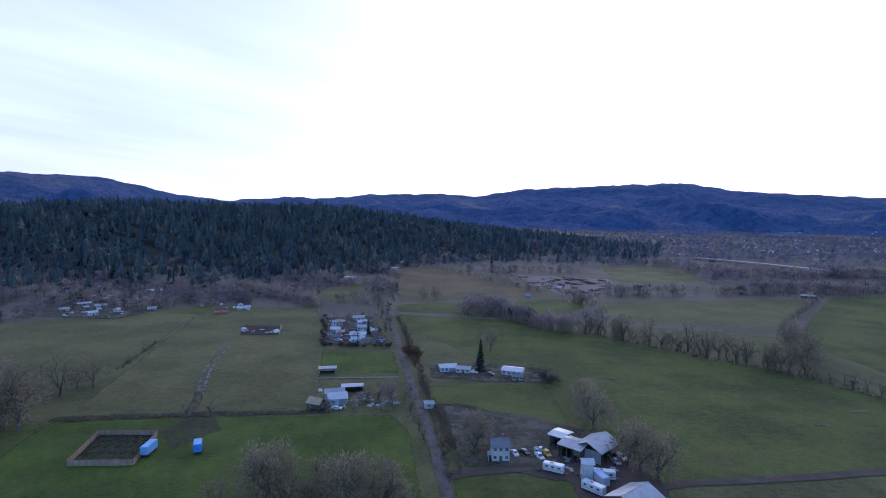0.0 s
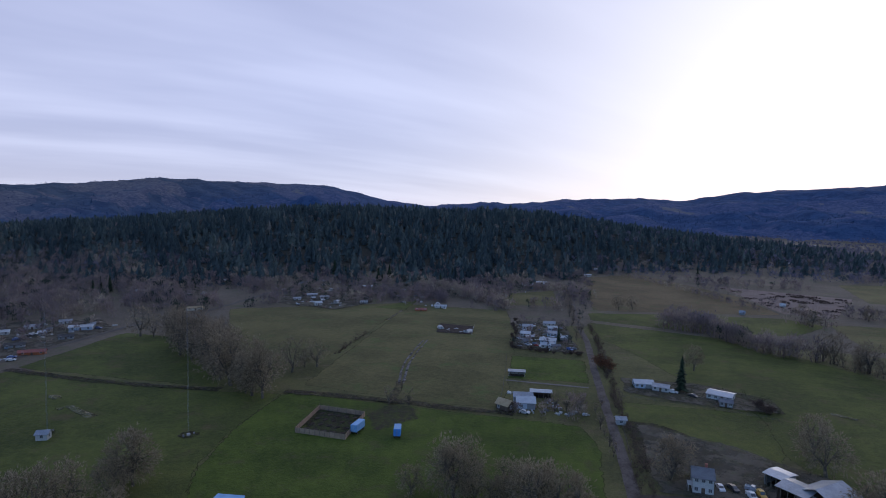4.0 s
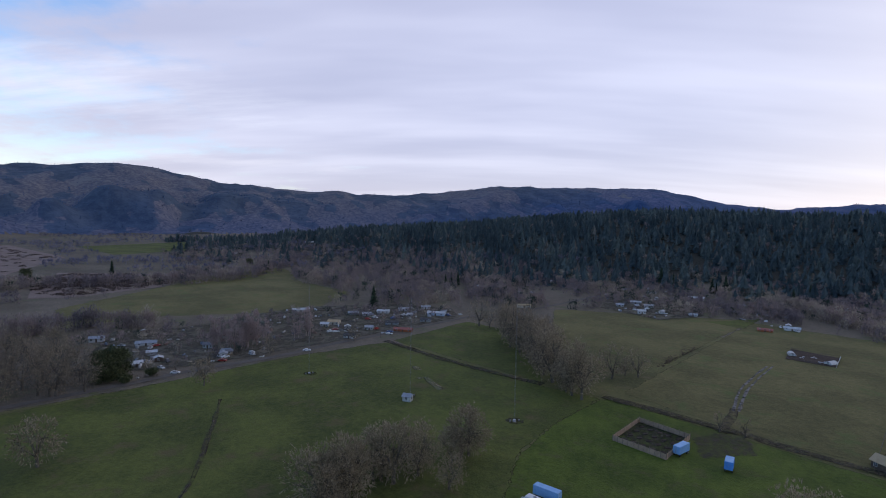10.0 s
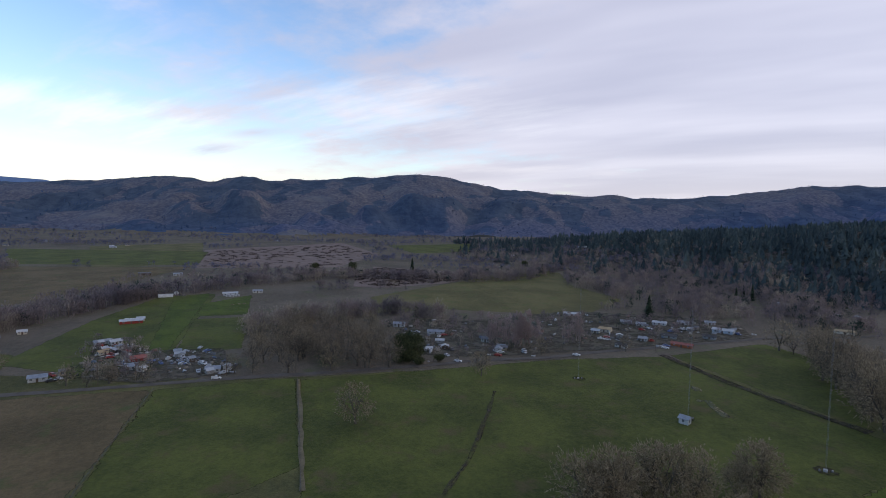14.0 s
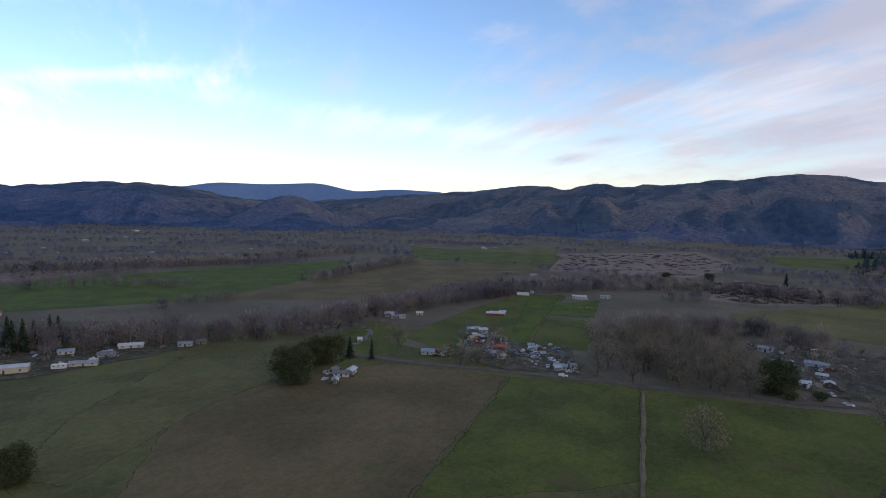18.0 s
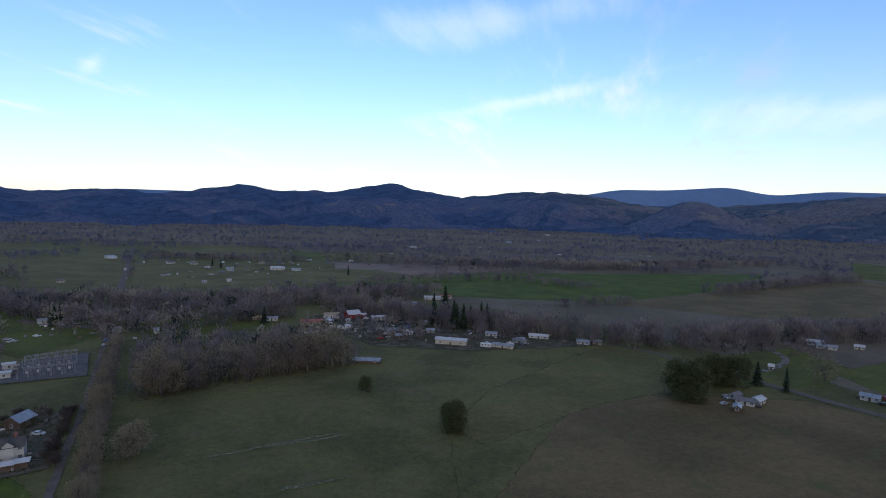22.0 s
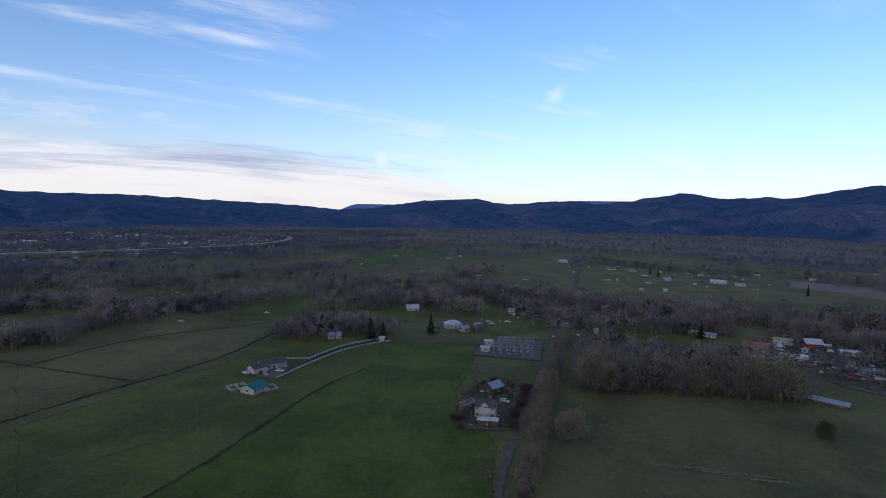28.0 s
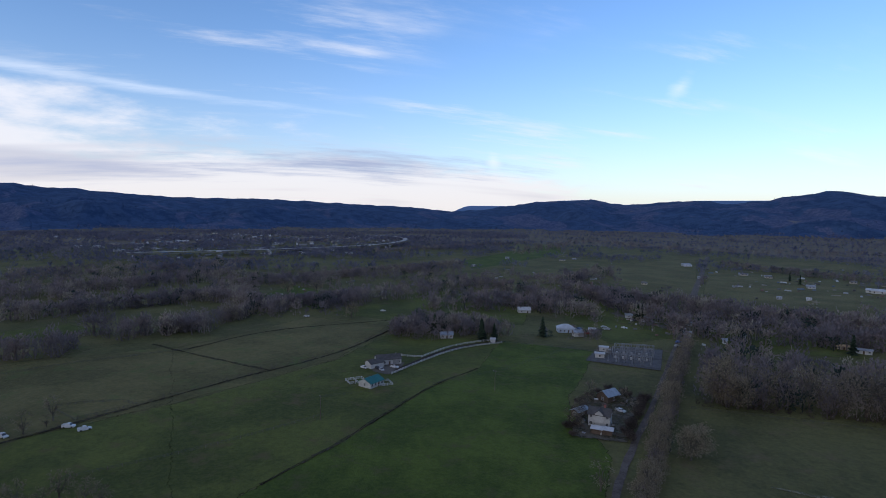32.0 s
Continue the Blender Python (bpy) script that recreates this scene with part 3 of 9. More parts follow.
field(M_HEATH, [(90.4, 725.2), (211.0, 676.0), (155.8, 533.2), (118.6, 541.2)], "reddish rough grazing")
field(M_GREEN, [(-38.7, 469.0), (41.7, 496.6), (112.4, 512.1), (138.7, 491.4), (105.8, 438.9), (44.6, 422.7), (-33.7, 436.8)], "green meadow along the lane")
field(M_OLIVE, [(237.9, 818.6), (375.0, 881.3), (322.7, 659.5), (216.1, 648.8)], "distant green meadow")
field(M_DITCH, [(-1.7, 224.8), (9.0, 225.1), (49.3, 199.3), (41.8, 188.9), (4.6, 180.9), (0.3, 197.8)], "dark bare soil by the farmyard")
# ahead and left
field(M_BRIGHT, [(-104.1, 100.0), (-126.3, 128.8), (-137.4, 158.6), (-145.5, 199.3), (-143.9, 201.6), (-96.5, 204.8), (-19.4, 211.4), (-11.4, 197.5), (-3.8, 143.4), (-97.9, 117.9)], "lush green paddock with a walled garden")
field(M_OLIVE, [(-144.3, 213.4), (-167.0, 327.1), (-189.1, 443.9), (-102.8, 450.2), (-72.3, 339.6), (-50.3, 219.8), (-84.8, 213.5)], "pasture crossed by a wheel track")
field(M_OLIVE, [(-314.0, 359.2), (-222.8, 428.6), (-192.5, 457.4), (-170.3, 326.9), (-159.3, 262.9), (-178.1, 262.1), (-252.5, 287.9)], "dull green pasture")
field(M_BRIGHT, [(-66.5, 305.1), (-27.1, 310.9), (-20.5, 268.7), (-58.6, 262.4)], "small lush green paddock")
field(M_GREEN, [(-212.5, 417.1), (-194.8, 457.3), (-193.6, 472.0), (-182.0, 416.8)], "strip of fresh grass")
field(M_OLIVE, [(-130.5, 546.6), (-86.2, 594.0), (-67.0, 497.7), (-109.2, 478.5)], "grass beside the lane")
# the mast field
field(M_GREEN, [(-262.4, -26.4), (-286.8, 112.4), (-287.9, 177.8), (-170.0, 191.6), (-145.8, 198.9), (-137.6, 158.5), (-126.4, 128.6), (-104.3, 99.8), (-117.7, 25.2), (-147.2, -14.0)], "broad green field with radio masts")
field(M_GREEN, [(-289.4, 180.7), (-311.5, 260.5), (-277.8, 263.7), (-212.3, 221.8), (-174.0, 195.2)], "green corner field along a ditch")
field(M_GREEN, [(-254.5, -87.3), (-266.9, -28.6), (-170.9, -16.5), (-126.0, -73.1)], "mown green field between fences")
field(M_DULL, [(-246.9, -152.4), (-255.3, -89.0), (-131.7, -74.6), (-117.1, -71.2), (-66.1, -124.1), (-138.3, -182.6), (-186.4, -185.3)], "large olive brown field")
field(M_MEADOW, [(41.1, -250.9), (-68.3, -272.8), (-113.9, -293.2), (-155.1, -289.0), (-200.8, -256.9), (-119.5, -216.2), (-83.8, -184.7), (-58.9, -118.0), (26.3, -146.0)], "green field behind the tree-lined lane")
field(M_OLIVE, [(-200.8, -256.9), (-227.5, -266.6), (-235.0, -232.9), (-192.6, -185.4), (-148.6, -181.9), (-89.0, -163.5), (-82.7, -182.2), (-119.5, -216.2)], "worn olive pasture")
# across the main road
field(M_OLIVE, [(-523.6, 15.4), (-633.5, 122.1), (-826.4, 265.4), (-722.6, 281.8), (-601.3, 247.0), (-487.3, 256.0), (-412.8, 178.3), (-450.0, 76.0), (-433.7, 12.4)], "olive meadow behind the houses")
field(M_HEATH, [(-819.0, 25.4), (-732.0, 152.8), (-636.6, 117.8), (-583.9, 17.4)], "reddish heath dotted with scrub")
field(M_HEATH, [(-1156.0, -299.4), (-1453.4, -34.4), (-1065.8, 46.1), (-804.7, -26.7), (-790.7, -218.0)], "reddish heath dotted with scrub")
field(M_HEATH, [(-728.2, 3.3), (-748.0, 123.2), (-624.3, 109.6), (-587.3, 37.0), (-593.8, -3.0)], "reddish heath dotted with scrub")
field(M_GREEN, [(-1350.4, 75.8), (-1460.9, 306.4), (-1161.2, 261.9), (-1091.3, 117.0)], "distant green meadow")
field(M_OLIVE, [(-1242.5, -548.8), (-1396.7, -361.4), (-914.2, -244.4), (-743.0, -329.2)], "distant flat meadow")
field(M_GREEN, [(-303.1, -179.0), (-420.6, -184.3), (-532.0, -174.7), (-548.9, -131.5), (-330.4, -102.2), (-287.6, -96.0), (-278.2, -124.3)], "green field with scattered farm sheds")
field(M_BRIGHT, [(-503.0, -157.2), (-556.3, -138.6), (-431.3, -119.2), (-297.9, -101.2), (-274.4, -103.4)], "strip of bright fresh grass")
field(M_BRIGHT, [(-491.2, -126.7), (-537.7, -97.2), (-436.2, -82.0), (-431.3, -119.2)], "fenced kitchen garden lawn")
field(M_GREEN, [(-419.8, -115.9), (-426.5, -78.2), (-328.5, -65.3), (-315.7, -99.1)], "green paddock before the garden")
field(M_BRIGHT, [(-137.4, -632.2), (-354.8, -658.2), (-764.2, -545.1), (-538.3, -436.4), (-342.6, -401.2), (-117.6, -542.4)], "long bright green crop field")
field(M_HEATH, [(-185.0, -847.4), (-460.1, -711.9), (-364.5, -676.1), (-142.0, -652.9)], "brown ploughed strip")
field(M_GREEN, [(-1157.9, -658.5), (-1105.1, -278.7), (-836.3, -226.1), (-840.9, -477.6)], "distant green field")
field(M_DULL, [(-338.0, -395.8), (-528.7, -428.6), (-810.6, -460.3), (-804.5, -225.2), (-571.1, -251.3), (-417.3, -296.8)], "brown meadow along the creek")
field(M_GREEN, [(-264.7, -223.1), (-337.5, -224.0), (-322.9, -181.9), (-269.5, -162.7), (-227.7, -183.7)], "lawn round the looping driveway")
# round the tree-lined lane
field(M_BRIGHT, [(127.1, -92.2), (127.8, -104.6), (129.5, -143.5), (136.6, -208.2), (133.1, -248.6), (151.9, -315.6), (93.1, -322.0), (83.6, -273.8), (77.0, -227.0), (45.6, -181.7), (34.5, -125.6)], "lush green field beside the lane")
field(M_GREEN, [(213.7, -114.4), (205.6, -220.1), (225.1, -296.7), (151.2, -312.4), (132.6, -247.7), (136.2, -207.6), (129.2, -143.1), (127.6, -104.4), (126.9, -92.1), (140.1, -74.1)], "green field round the white-fenced ranch")
field(M_OLIVE, [(301.0, -162.2), (302.5, -215.5), (309.0, -303.6), (239.7, -309.7), (206.6, -222.0), (214.7, -115.0)], "olive pasture along the dark hedge")
field(M_OLIVE, [(241.6, -56.6), (225.9, -75.7), (215.5, -131.6), (305.8, -187.7), (330.2, -136.9), (345.4, -82.2)], "olive pasture along the dark hedge")
field(M_GREEN, [(225.6, -52.7), (224.8, -75.3), (213.3, -130.2), (129.7, -78.3), (168.0, -34.8)], "green field round the white-fenced ranch")
field(M_OLIVE, [(350.0, -83.3), (335.3, -139.1), (340.3, -178.0), (374.3, -143.6), (398.6, -95.2)], "dull meadow among woods")
field(M_GREEN, [(438.2, -120.5), (424.7, -183.8), (380.6, -191.9), (394.2, -151.4)], "strip of meadow among woods")
field(M_OLIVE, [(426.1, -313.7), (466.8, -252.9), (506.5, -274.6), (481.8, -355.0)], "strip of meadow among woods")
field(M_OLIVE, [(310.3, -566.7), (294.8, -743.0), (257.8, -848.4), (231.5, -641.5)], "strip of meadow among woods")
field(M_OLIVE, [(119.8, -1149.3), (-67.8, -1270.6), (-151.5, -1092.3), (35.9, -980.6)], "distant flat pasture")
field(M_GREEN, [(-151.5, -1092.3), (-339.5, -992.2), (-293.6, -856.4), (-128.0, -918.4)], "distant flat pasture")
field(M_OLIVE, [(551.7, -673.3), (550.3, -957.7), (465.5, -849.5), (456.7, -590.4)], "distant flat pasture")
field(M_BRIGHT, [(418.7, -333.0), (459.6, -422.8), (340.0, -407.0), (331.0, -331.0)], "patch of bright grass among trees")
field(M_GREEN, [(307.4, -323.8), (318.3, -506.3), (187.5, -446.7), (159.4, -369.4), (244.8, -329.2)], "green paddock behind the ranch")
field(M_OLIVE, [(250.3, -888.9), (152.0, -1224.0), (73.1, -608.1), (198.8, -680.5)], "flat grazed field")
field(M_OLIVE, [(97.9, -943.7), (-110.8, -792.1), (-215.9, -731.3), (-254.2, -645.5), (-82.0, -579.2), (65.8, -587.6)], "flat grazed field")
field(M_GREEN, [(43.1, -428.9), (-25.4, -437.5), (-47.4, -397.6), (29.4, -368.0)], "green paddock among trees")
field(M_GREEN, [(206.6, -592.2), (82.8, -481.2), (52.2, -401.3), (88.3, -344.7), (141.9, -407.9)], "grass by the crossroads")
field(M_BRIGHT, [(482.1, -839.0), (574.8, -1490.0), (406.1, -1159.7), (392.1, -715.7)], "distant bright field")

strip("gravel_lane", M_LANE, [(3.6, 128.2), (1.7, 159.2), (-4.1, 197.7), (-10.4, 235.1), (-19.1, 289.6), (-29.4, 358.2), (-40.9, 417.0), (-64.2, 573.5), (-87.6, 753.9)], 3.1, "potholed gravel lane with wet patches")
strip("farm_lane", M_MUD, [(2.5, 161.0), (13.1, 165.2), (32.8, 167.2), (43.3, 159.5), (55.0, 153.7)], 4.5, "muddy farmyard lane")
strip("field_track", M_MUD, [(56.4, 153.1), (71.6, 158.1), (99.0, 161.5), (156.2, 169.5)], 3.2, "dark muddy field track")
strip("main_road", M_ROAD, [(-325.5, 272.1), (-314.6, 216.9), (-300.9, 143.5), (-292.3, 110.6), (-288.9, 66.5), (-283.0, 41.1), (-271.7, -29.3), (-272.8, -28.2), (-267.6, -64.9), (-258.9, -112.4), (-252.7, -156.1), (-247.5, -217.5), (-237.8, -263.6), (-229.4, -268.8), (-203.3, -292.3), (-163.4, -320.2)], 4.2, "grey two-lane country road")
strip("village_road", M_ROAD, [(-325.5, 272.1), (-322.8, 339.5), (-343.2, 453.3), (-366.0, 536.8)], 4.0, "grey village road")
strip("tree_lined_lane", M_LANE, [(32.6, -126.4), (38.1, -158.4), (41.4, -191.4), (43.9, -233.1), (48.3, -289.4), (55.5, -374.8), (60.0, -441.6)], 1.8, "straight grey country lane")
strip("far_lane", M_LANE, [(60.0, -441.6), (78.5, -631.4), (96.6, -837.6), (136.0, -1277.6)], 6.0, "straight lane running away over the fields")
strip("crossing_road", M_ROAD, [(57.6, -410.1), (72.9, -425.0), (105.5, -448.2), (119.3, -463.4)], 6.0, "pale road at the crossroads")

# ---------------------------------------------------------------- plants
M_BARK = surface("lichened_bark", (0.080, 0.070, 0.058), (0.160, 0.142, 0.115), (0.130, 0.135, 0.090), (4, 0.5), by_object=0.4)
M_TWIG = surface("lichened_twigs", (0.220, 0.183, 0.123), (0.380, 0.315, 0.220), (0.288, 0.255, 0.152), (14, 1.2), by_object=0.2, by_island=0.34, see_through=0.5)
M_ROWTWIG = surface("brown_lichened_twigs", (0.184, 0.149, 0.110), (0.328, 0.271, 0.197), (0.253, 0.218, 0.134), (14, 1.2), by_object=0.35, by_island=0.32, see_through=0.5)
M_PINK = surface("bare_pinkish_twigs", (0.330, 0.260, 0.245), (0.470, 0.385, 0.360), None, (9, 1.0), by_object=0.1, by_island=0.05, see_through=0.5)
M_RUST = surface("rust_coloured_twigs", (0.095, 0.042, 0.024), (0.165, 0.080, 0.042), None, (6, 1.0), by_island=0.3)
M_BUSH = surface("dark_thicket_twigs", (0.082, 0.062, 0.054), (0.150, 0.118, 0.098), (0.084, 0.084, 0.048), (8, 1.0), by_object=0.4, by_island=0.3, see_through=0.5)
M_FIR = surface("fir_needles", (0.018, 0.030, 0.018), (0.038, 0.056, 0.032), None, (12, 1.2), by_object=0.5, by_island=0.5)
M_LEAF = surface("evergreen_leaves", (0.041, 0.051, 0.023), (0.087, 0.097, 0.044), None, (6, 0.8), by_object=0.3, by_island=0.5)
# extra blue in the bare and fir woods stands in for valley haze
M_WOODS = tinted("bare_woodland", [(0.0, (0.123, 0.106, 0.119)), (0.30, (0.180, 0.154, 0.158)), (0.52, (0.238, 0.188, 0.175)), (0.72, (0.299, 0.257, 0.201)), (0.90, (0.336, 0.292, 0.223)), (0.94, (0.040, 0.057, 0.047))], 0.5, 0.22)
# far copy of the bare woods, its colours shifted purple-blue for haze
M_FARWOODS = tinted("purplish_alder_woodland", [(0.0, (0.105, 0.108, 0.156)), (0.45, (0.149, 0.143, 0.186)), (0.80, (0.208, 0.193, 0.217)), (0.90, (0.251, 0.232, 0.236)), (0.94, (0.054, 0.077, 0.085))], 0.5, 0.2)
M_FIRWOOD = tinted("fir_forest", [(0.0, (0.040, 0.059, 0.067)), (0.45, (0.069, 0.095, 0.099)), (0.85, (0.109, 0.137, 0.126)), (1.0, (0.152, 0.147, 0.128))], 0.35, 0.25)
# haze over the hills is put into both these tree colours
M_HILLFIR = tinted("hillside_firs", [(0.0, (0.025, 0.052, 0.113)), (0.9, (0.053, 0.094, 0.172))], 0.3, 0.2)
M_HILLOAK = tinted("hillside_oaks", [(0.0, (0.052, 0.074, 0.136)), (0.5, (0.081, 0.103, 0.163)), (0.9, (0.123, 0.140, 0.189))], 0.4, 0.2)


class Wood:
    """Collects tapering branches and thin twigs as triangles."""

    def __init__(self):
        self.v, self.f = [], []

    def limb(self, a, b, ra, rb, sides=3):
        d = (b - a)
        if d.length < 1e-4:
            return
        q = d.to_track_quat("Z", "Y")
        n = len(self.v)
        for p, r in ((a, ra), (b, rb)):
            for k in range(sides):
                t = 2 * math.pi * k / sides
                self.v.append(p + q @ Vector((r * math.cos(t), r * math.sin(t), 0)))
        for k in range(sides):
            k2 = (k + 1) % sides
            self.f += [(n + k, n + k2, n + sides + k2), (n + k, n + sides + k2, n + sides + k)]

    def blade(self, a, d, w, rs):
        s = Vector((rs.uniform(-1, 1), rs.uniform(-1, 1), rs.uniform(-1, 1))).cross(d)
        if s.length < 1e-4:
            return
        s = s.normalized() * w
        n = len(self.v)
        self.v += [a - s, a + s, a + d]
        self.f.append((n, n + 1, n + 2))

    def done(self, name, mat):
        return fast_mesh(name, np.array([tuple(p) for p in self.v]), np.array(self.f), mat)


def bare_tree(seed, h, r, mat, upright=0.0, clumps=30, tufts=16, fan=5, wide=1.0, low=0.22):
    """A leafless tree: trunk and crooked boughs in one mesh; in the other the lichened twigs, in fans on uneven clumps."""
    rs = random.Random(seed)
    body, crown = Wood(), Wood()
    fork = Vector((rs.uniform(-.4, .4), rs.uniform(-.4, .4), h * rs.uniform(0.15, 0.22)))
    thick = h * (0.012 if upright > 1 else 0.026)
    body.limb(Vector((0, 0, -0.3)), fork, thick * 1.4, thick, 6)
    lean = Vector((rs.uniform(-.12, .12) * r, rs.uniform(-.12, .12) * r, 0))
    boughs = []
    for k in range(7):
        t = 2 * math.pi * (k + rs.uniform(-.35, .35)) / 7
        q = rs.uniform(0.25, 0.5)
        top = Vector((math.cos(t) * r * q, math.sin(t) * r * q, h * rs.uniform(0.42, 0.62) * (1 + 0.3 * upright))) + lean
        body.limb(fork, top, thick * 0.6, thick * 0.3, 4)
        boughs.append(top)
    for k in range(clumps):
        t = 2.399 * k + rs.uniform(-.5, .5)
        e = rs.uniform(-0.85, 0.95)
        reach = math.sqrt(max(0.04, 1 - e * e)) * rs.uniform(0.50, 0.95) * rs.choice((0.8, 1.0, 1.0, 1.1))
        c = Vector((math.cos(t) * r * reach, math.sin(t) * r * reach, h * (0.55 + 0.40 * e))) + lean
        c.z = max(c.z, h * low)
        src = min(boughs, key=lambda b: (b - c).length)
        mid = src.lerp(c, 0.55) + Vector((rs.gauss(0, .06) * r, rs.gauss(0, .06) * r, rs.uniform(0, .05) * h))
        body.limb(src, mid, thick * 0.26, thick * 0.16)
        body.limb(mid, c, thick * 0.16, thick * 0.05)
        size = r * rs.uniform(0.22, 0.40) * (0.75 if upright else 1.0)
        outward = Vector((c.x, c.y, (c.z - 0.45 * h) * 0.9)).normalized()
        droop = -0.45 if e < -0.1 and not upright else 0.25 + upright
        for _ in range(tufts):
            d = Vector((rs.gauss(0, 1), rs.gauss(0, 1), rs.gauss(0, 1))).normalized()
            p = c + Vector((d.x, d.y, d.z * 1.25)) * size * rs.uniform(0.25, 1.0)
            if p.z < 0.04 * h:
                continue
            lead = (outward * 0.6 + d * 0.7 + Vector((0, 0, droop))).normalized()
            for _ in range(fan):
                b = (lead + Vector((rs.gauss(0, .42), rs.gauss(0, .42), rs.gauss(0, .42)))).normalized()
                crown.blade(p, b * rs.uniform(0.5, 1.25) * (h / 15), rs.uniform(0.05, 0.12) * (h / 15) * wide, rs)
    return body.done("trunk", mat if upright > 1 else M_BARK), crown.done("crown", mat)


def fir_tree(seed, h, r, tiers=24, arms=12):
    rs = random.Random(seed)
    body, crown = Wood(), Wood()
    body.limb(Vector((0, 0, -0.3)), Vector((0, 0, h * 0.97)), h * 0.016, 0.03, 5)
    for i in range(tiers):
        z = h * (0.10 + 0.88 * i / tiers)
        rr = r * (1 - 0.96 * i / tiers) ** 0.72 * rs.uniform(0.72, 1.12)
        for k in range(arms):
            t = 2 * math.pi * (k + rs.random()) / arms
            reach = rr * rs.uniform(0.50, 1.12)
            out = Vector((math.cos(t), math.sin(t), 0))
            side = Vector((-math.sin(t), math.cos(t), 0))
            w = max(0.16, reach * 0.26)
            n = len(crown.v)
            tip = Vector((0, 0, z - reach * 0.28)) + out * reach
            root = Vector((0, 0, z + h / tiers * rs.uniform(0.4, 1.6)))
            m = (root + tip) / 2 - Vector((0, 0, reach * 0.12))
            crown.v += [root, m + side * w, tip, m - side * w, m + Vector((0, 0, 0.25))]
            crown.f += [(n, n + 1, n + 4), (n + 1, n + 2, n + 4), (n + 2, n + 3, n + 4), (n + 3, n, n + 4)]
    return body.done("trunk", M_BARK), crown.done("crown", M_FIR)


def leafy_tree(seed, h, r, mat, leaves=7500):
    """An evergreen tree: limbs carry lobes of small leaf sprays."""
    rs = random.Random(seed)
    body, crown = Wood(), Wood()
    top = Vector((0, 0, h * 0.35))
    body.limb(Vector((0, 0, -0.3)), top, h * 0.035, h * 0.022, 6)
    lobes = []
    for k in range(24):
        t, e = rs.uniform(0, 2 * math.pi), rs.uniform(-0.9, 1.0)
        p = Vector((math.cos(t) * r * 0.62 * math.sqrt(max(0, 1 - e * e * 0.8)), math.sin(t) * r * 0.62 * math.sqrt(max(0, 1 - e * e * 0.8)), h * (0.47 + 0.36 * e)))
        lobes.append((p, r * rs.uniform(0.28, 0.46)))
        body.limb(top, p, h * 0.012, 0.05)
    for k in range(leaves):
        p, lr = lobes[k % len(lobes)]
        d = Vector((rs.gauss(0, 1), rs.gauss(0, 1), rs.gauss(0, 1))).normalized()
        q = p + d * lr * rs.uniform(0.55, 1.1)
        if q.z < 0.3:
            q.z = 0.3
        crown.blade(q, (d + Vector((rs.gauss(0, .7), rs.gauss(0, .7), rs.gauss(0, .7)))).normalized() * rs.uniform(0.3, 0.7), rs.uniform(0.10, 0.22), rs)
    return body.done("trunk", M_BARK), crown.done("crown", mat)


def bush(seed, h, r, mat, n=900):
    rs = random.Random(seed)
    body, crown = Wood(), Wood()
    for k in range(14):
        t = rs.uniform(0, 2 * math.pi)
        tip = Vector((math.cos(t) * r * rs.uniform(.3, .9), math.sin(t) * r * rs.uniform(.3, .9), h * rs.uniform(0.5, 0.95)))
        body.limb(Vector((tip.x * 0.25, tip.y * 0.25, -0.2)), tip, 0.07, 0.03)
        for _ in range(n // 14):
            q = tip * rs.uniform(0.45, 1.0) + Vector((rs.gauss(0, .18) * r, rs.gauss(0, .18) * r, rs.gauss(0, .10) * h))
            q.z = max(0.05, q.z)
            crown.blade(q, Vector((rs.gauss(0, .6), rs.gauss(0, .6), rs.uniform(.2, 1.0))).normalized() * rs.uniform(0.4, 1.0), rs.uniform(0.05, 0.13), rs)
    return body.done("trunk", M_BARK), crown.done("crown", mat)


KINDS = {
    "oak": [bare_tree(s, 15, 7.2, M_TWIG, 0.0, 46, 19, 5, 0.9, 0.06) for s in (1, 2, 3, 4, 5)],
    "oak_far": [bare_tree(s, 15, 7.0, M_TWIG if s % 2 else M_ROWTWIG, 0.0, 30, 11, 4, 1.2, 0.08) for s in (6, 7, 8, 9, 10)],
    "spread": [bare_tree(s, 12, 5.6, M_TWIG, 0.0, 34, 13, 5, 1.5, 0.16) for s in (11, 12)],
    "poplar": [bare_tree(s, 18, 3.4, M_PINK, 1.2, 28, 14, 4, 0.65, 0.12) for s in (21, 22, 23)],
    "thin": [bare_tree(s, 11, 3.8, M_ROWTWIG, 0.3, 24, 10, 4, 0.75, 0.12) for s in (31, 32)],
    "fir": [fir_tree(s, 18, r_) for s, r_ in ((41, 5.0), (42, 6.0), (43, 4.4))],
    "live": [leafy_tree(s, 12, 6.5, M_LEAF) for s in (51, 52)],
    "bush": [bush(s, 3.6, 3.0, M_BUSH) for s in (61, 62, 63)],
    "rust": [bush(s, 6.0, 5.0, M_RUST, 1700) for s in (71,)],
    "green": [bush(s, 2.2, 1.8, M_LEAF, 800) for s in (81, 82)],
}
TALL = {"oak": 15, "oak_far": 15, "spread": 12, "poplar": 18, "thin": 11, "fir": 18, "live": 12, "bush": 3.6, "rust": 6, "green": 2.2}
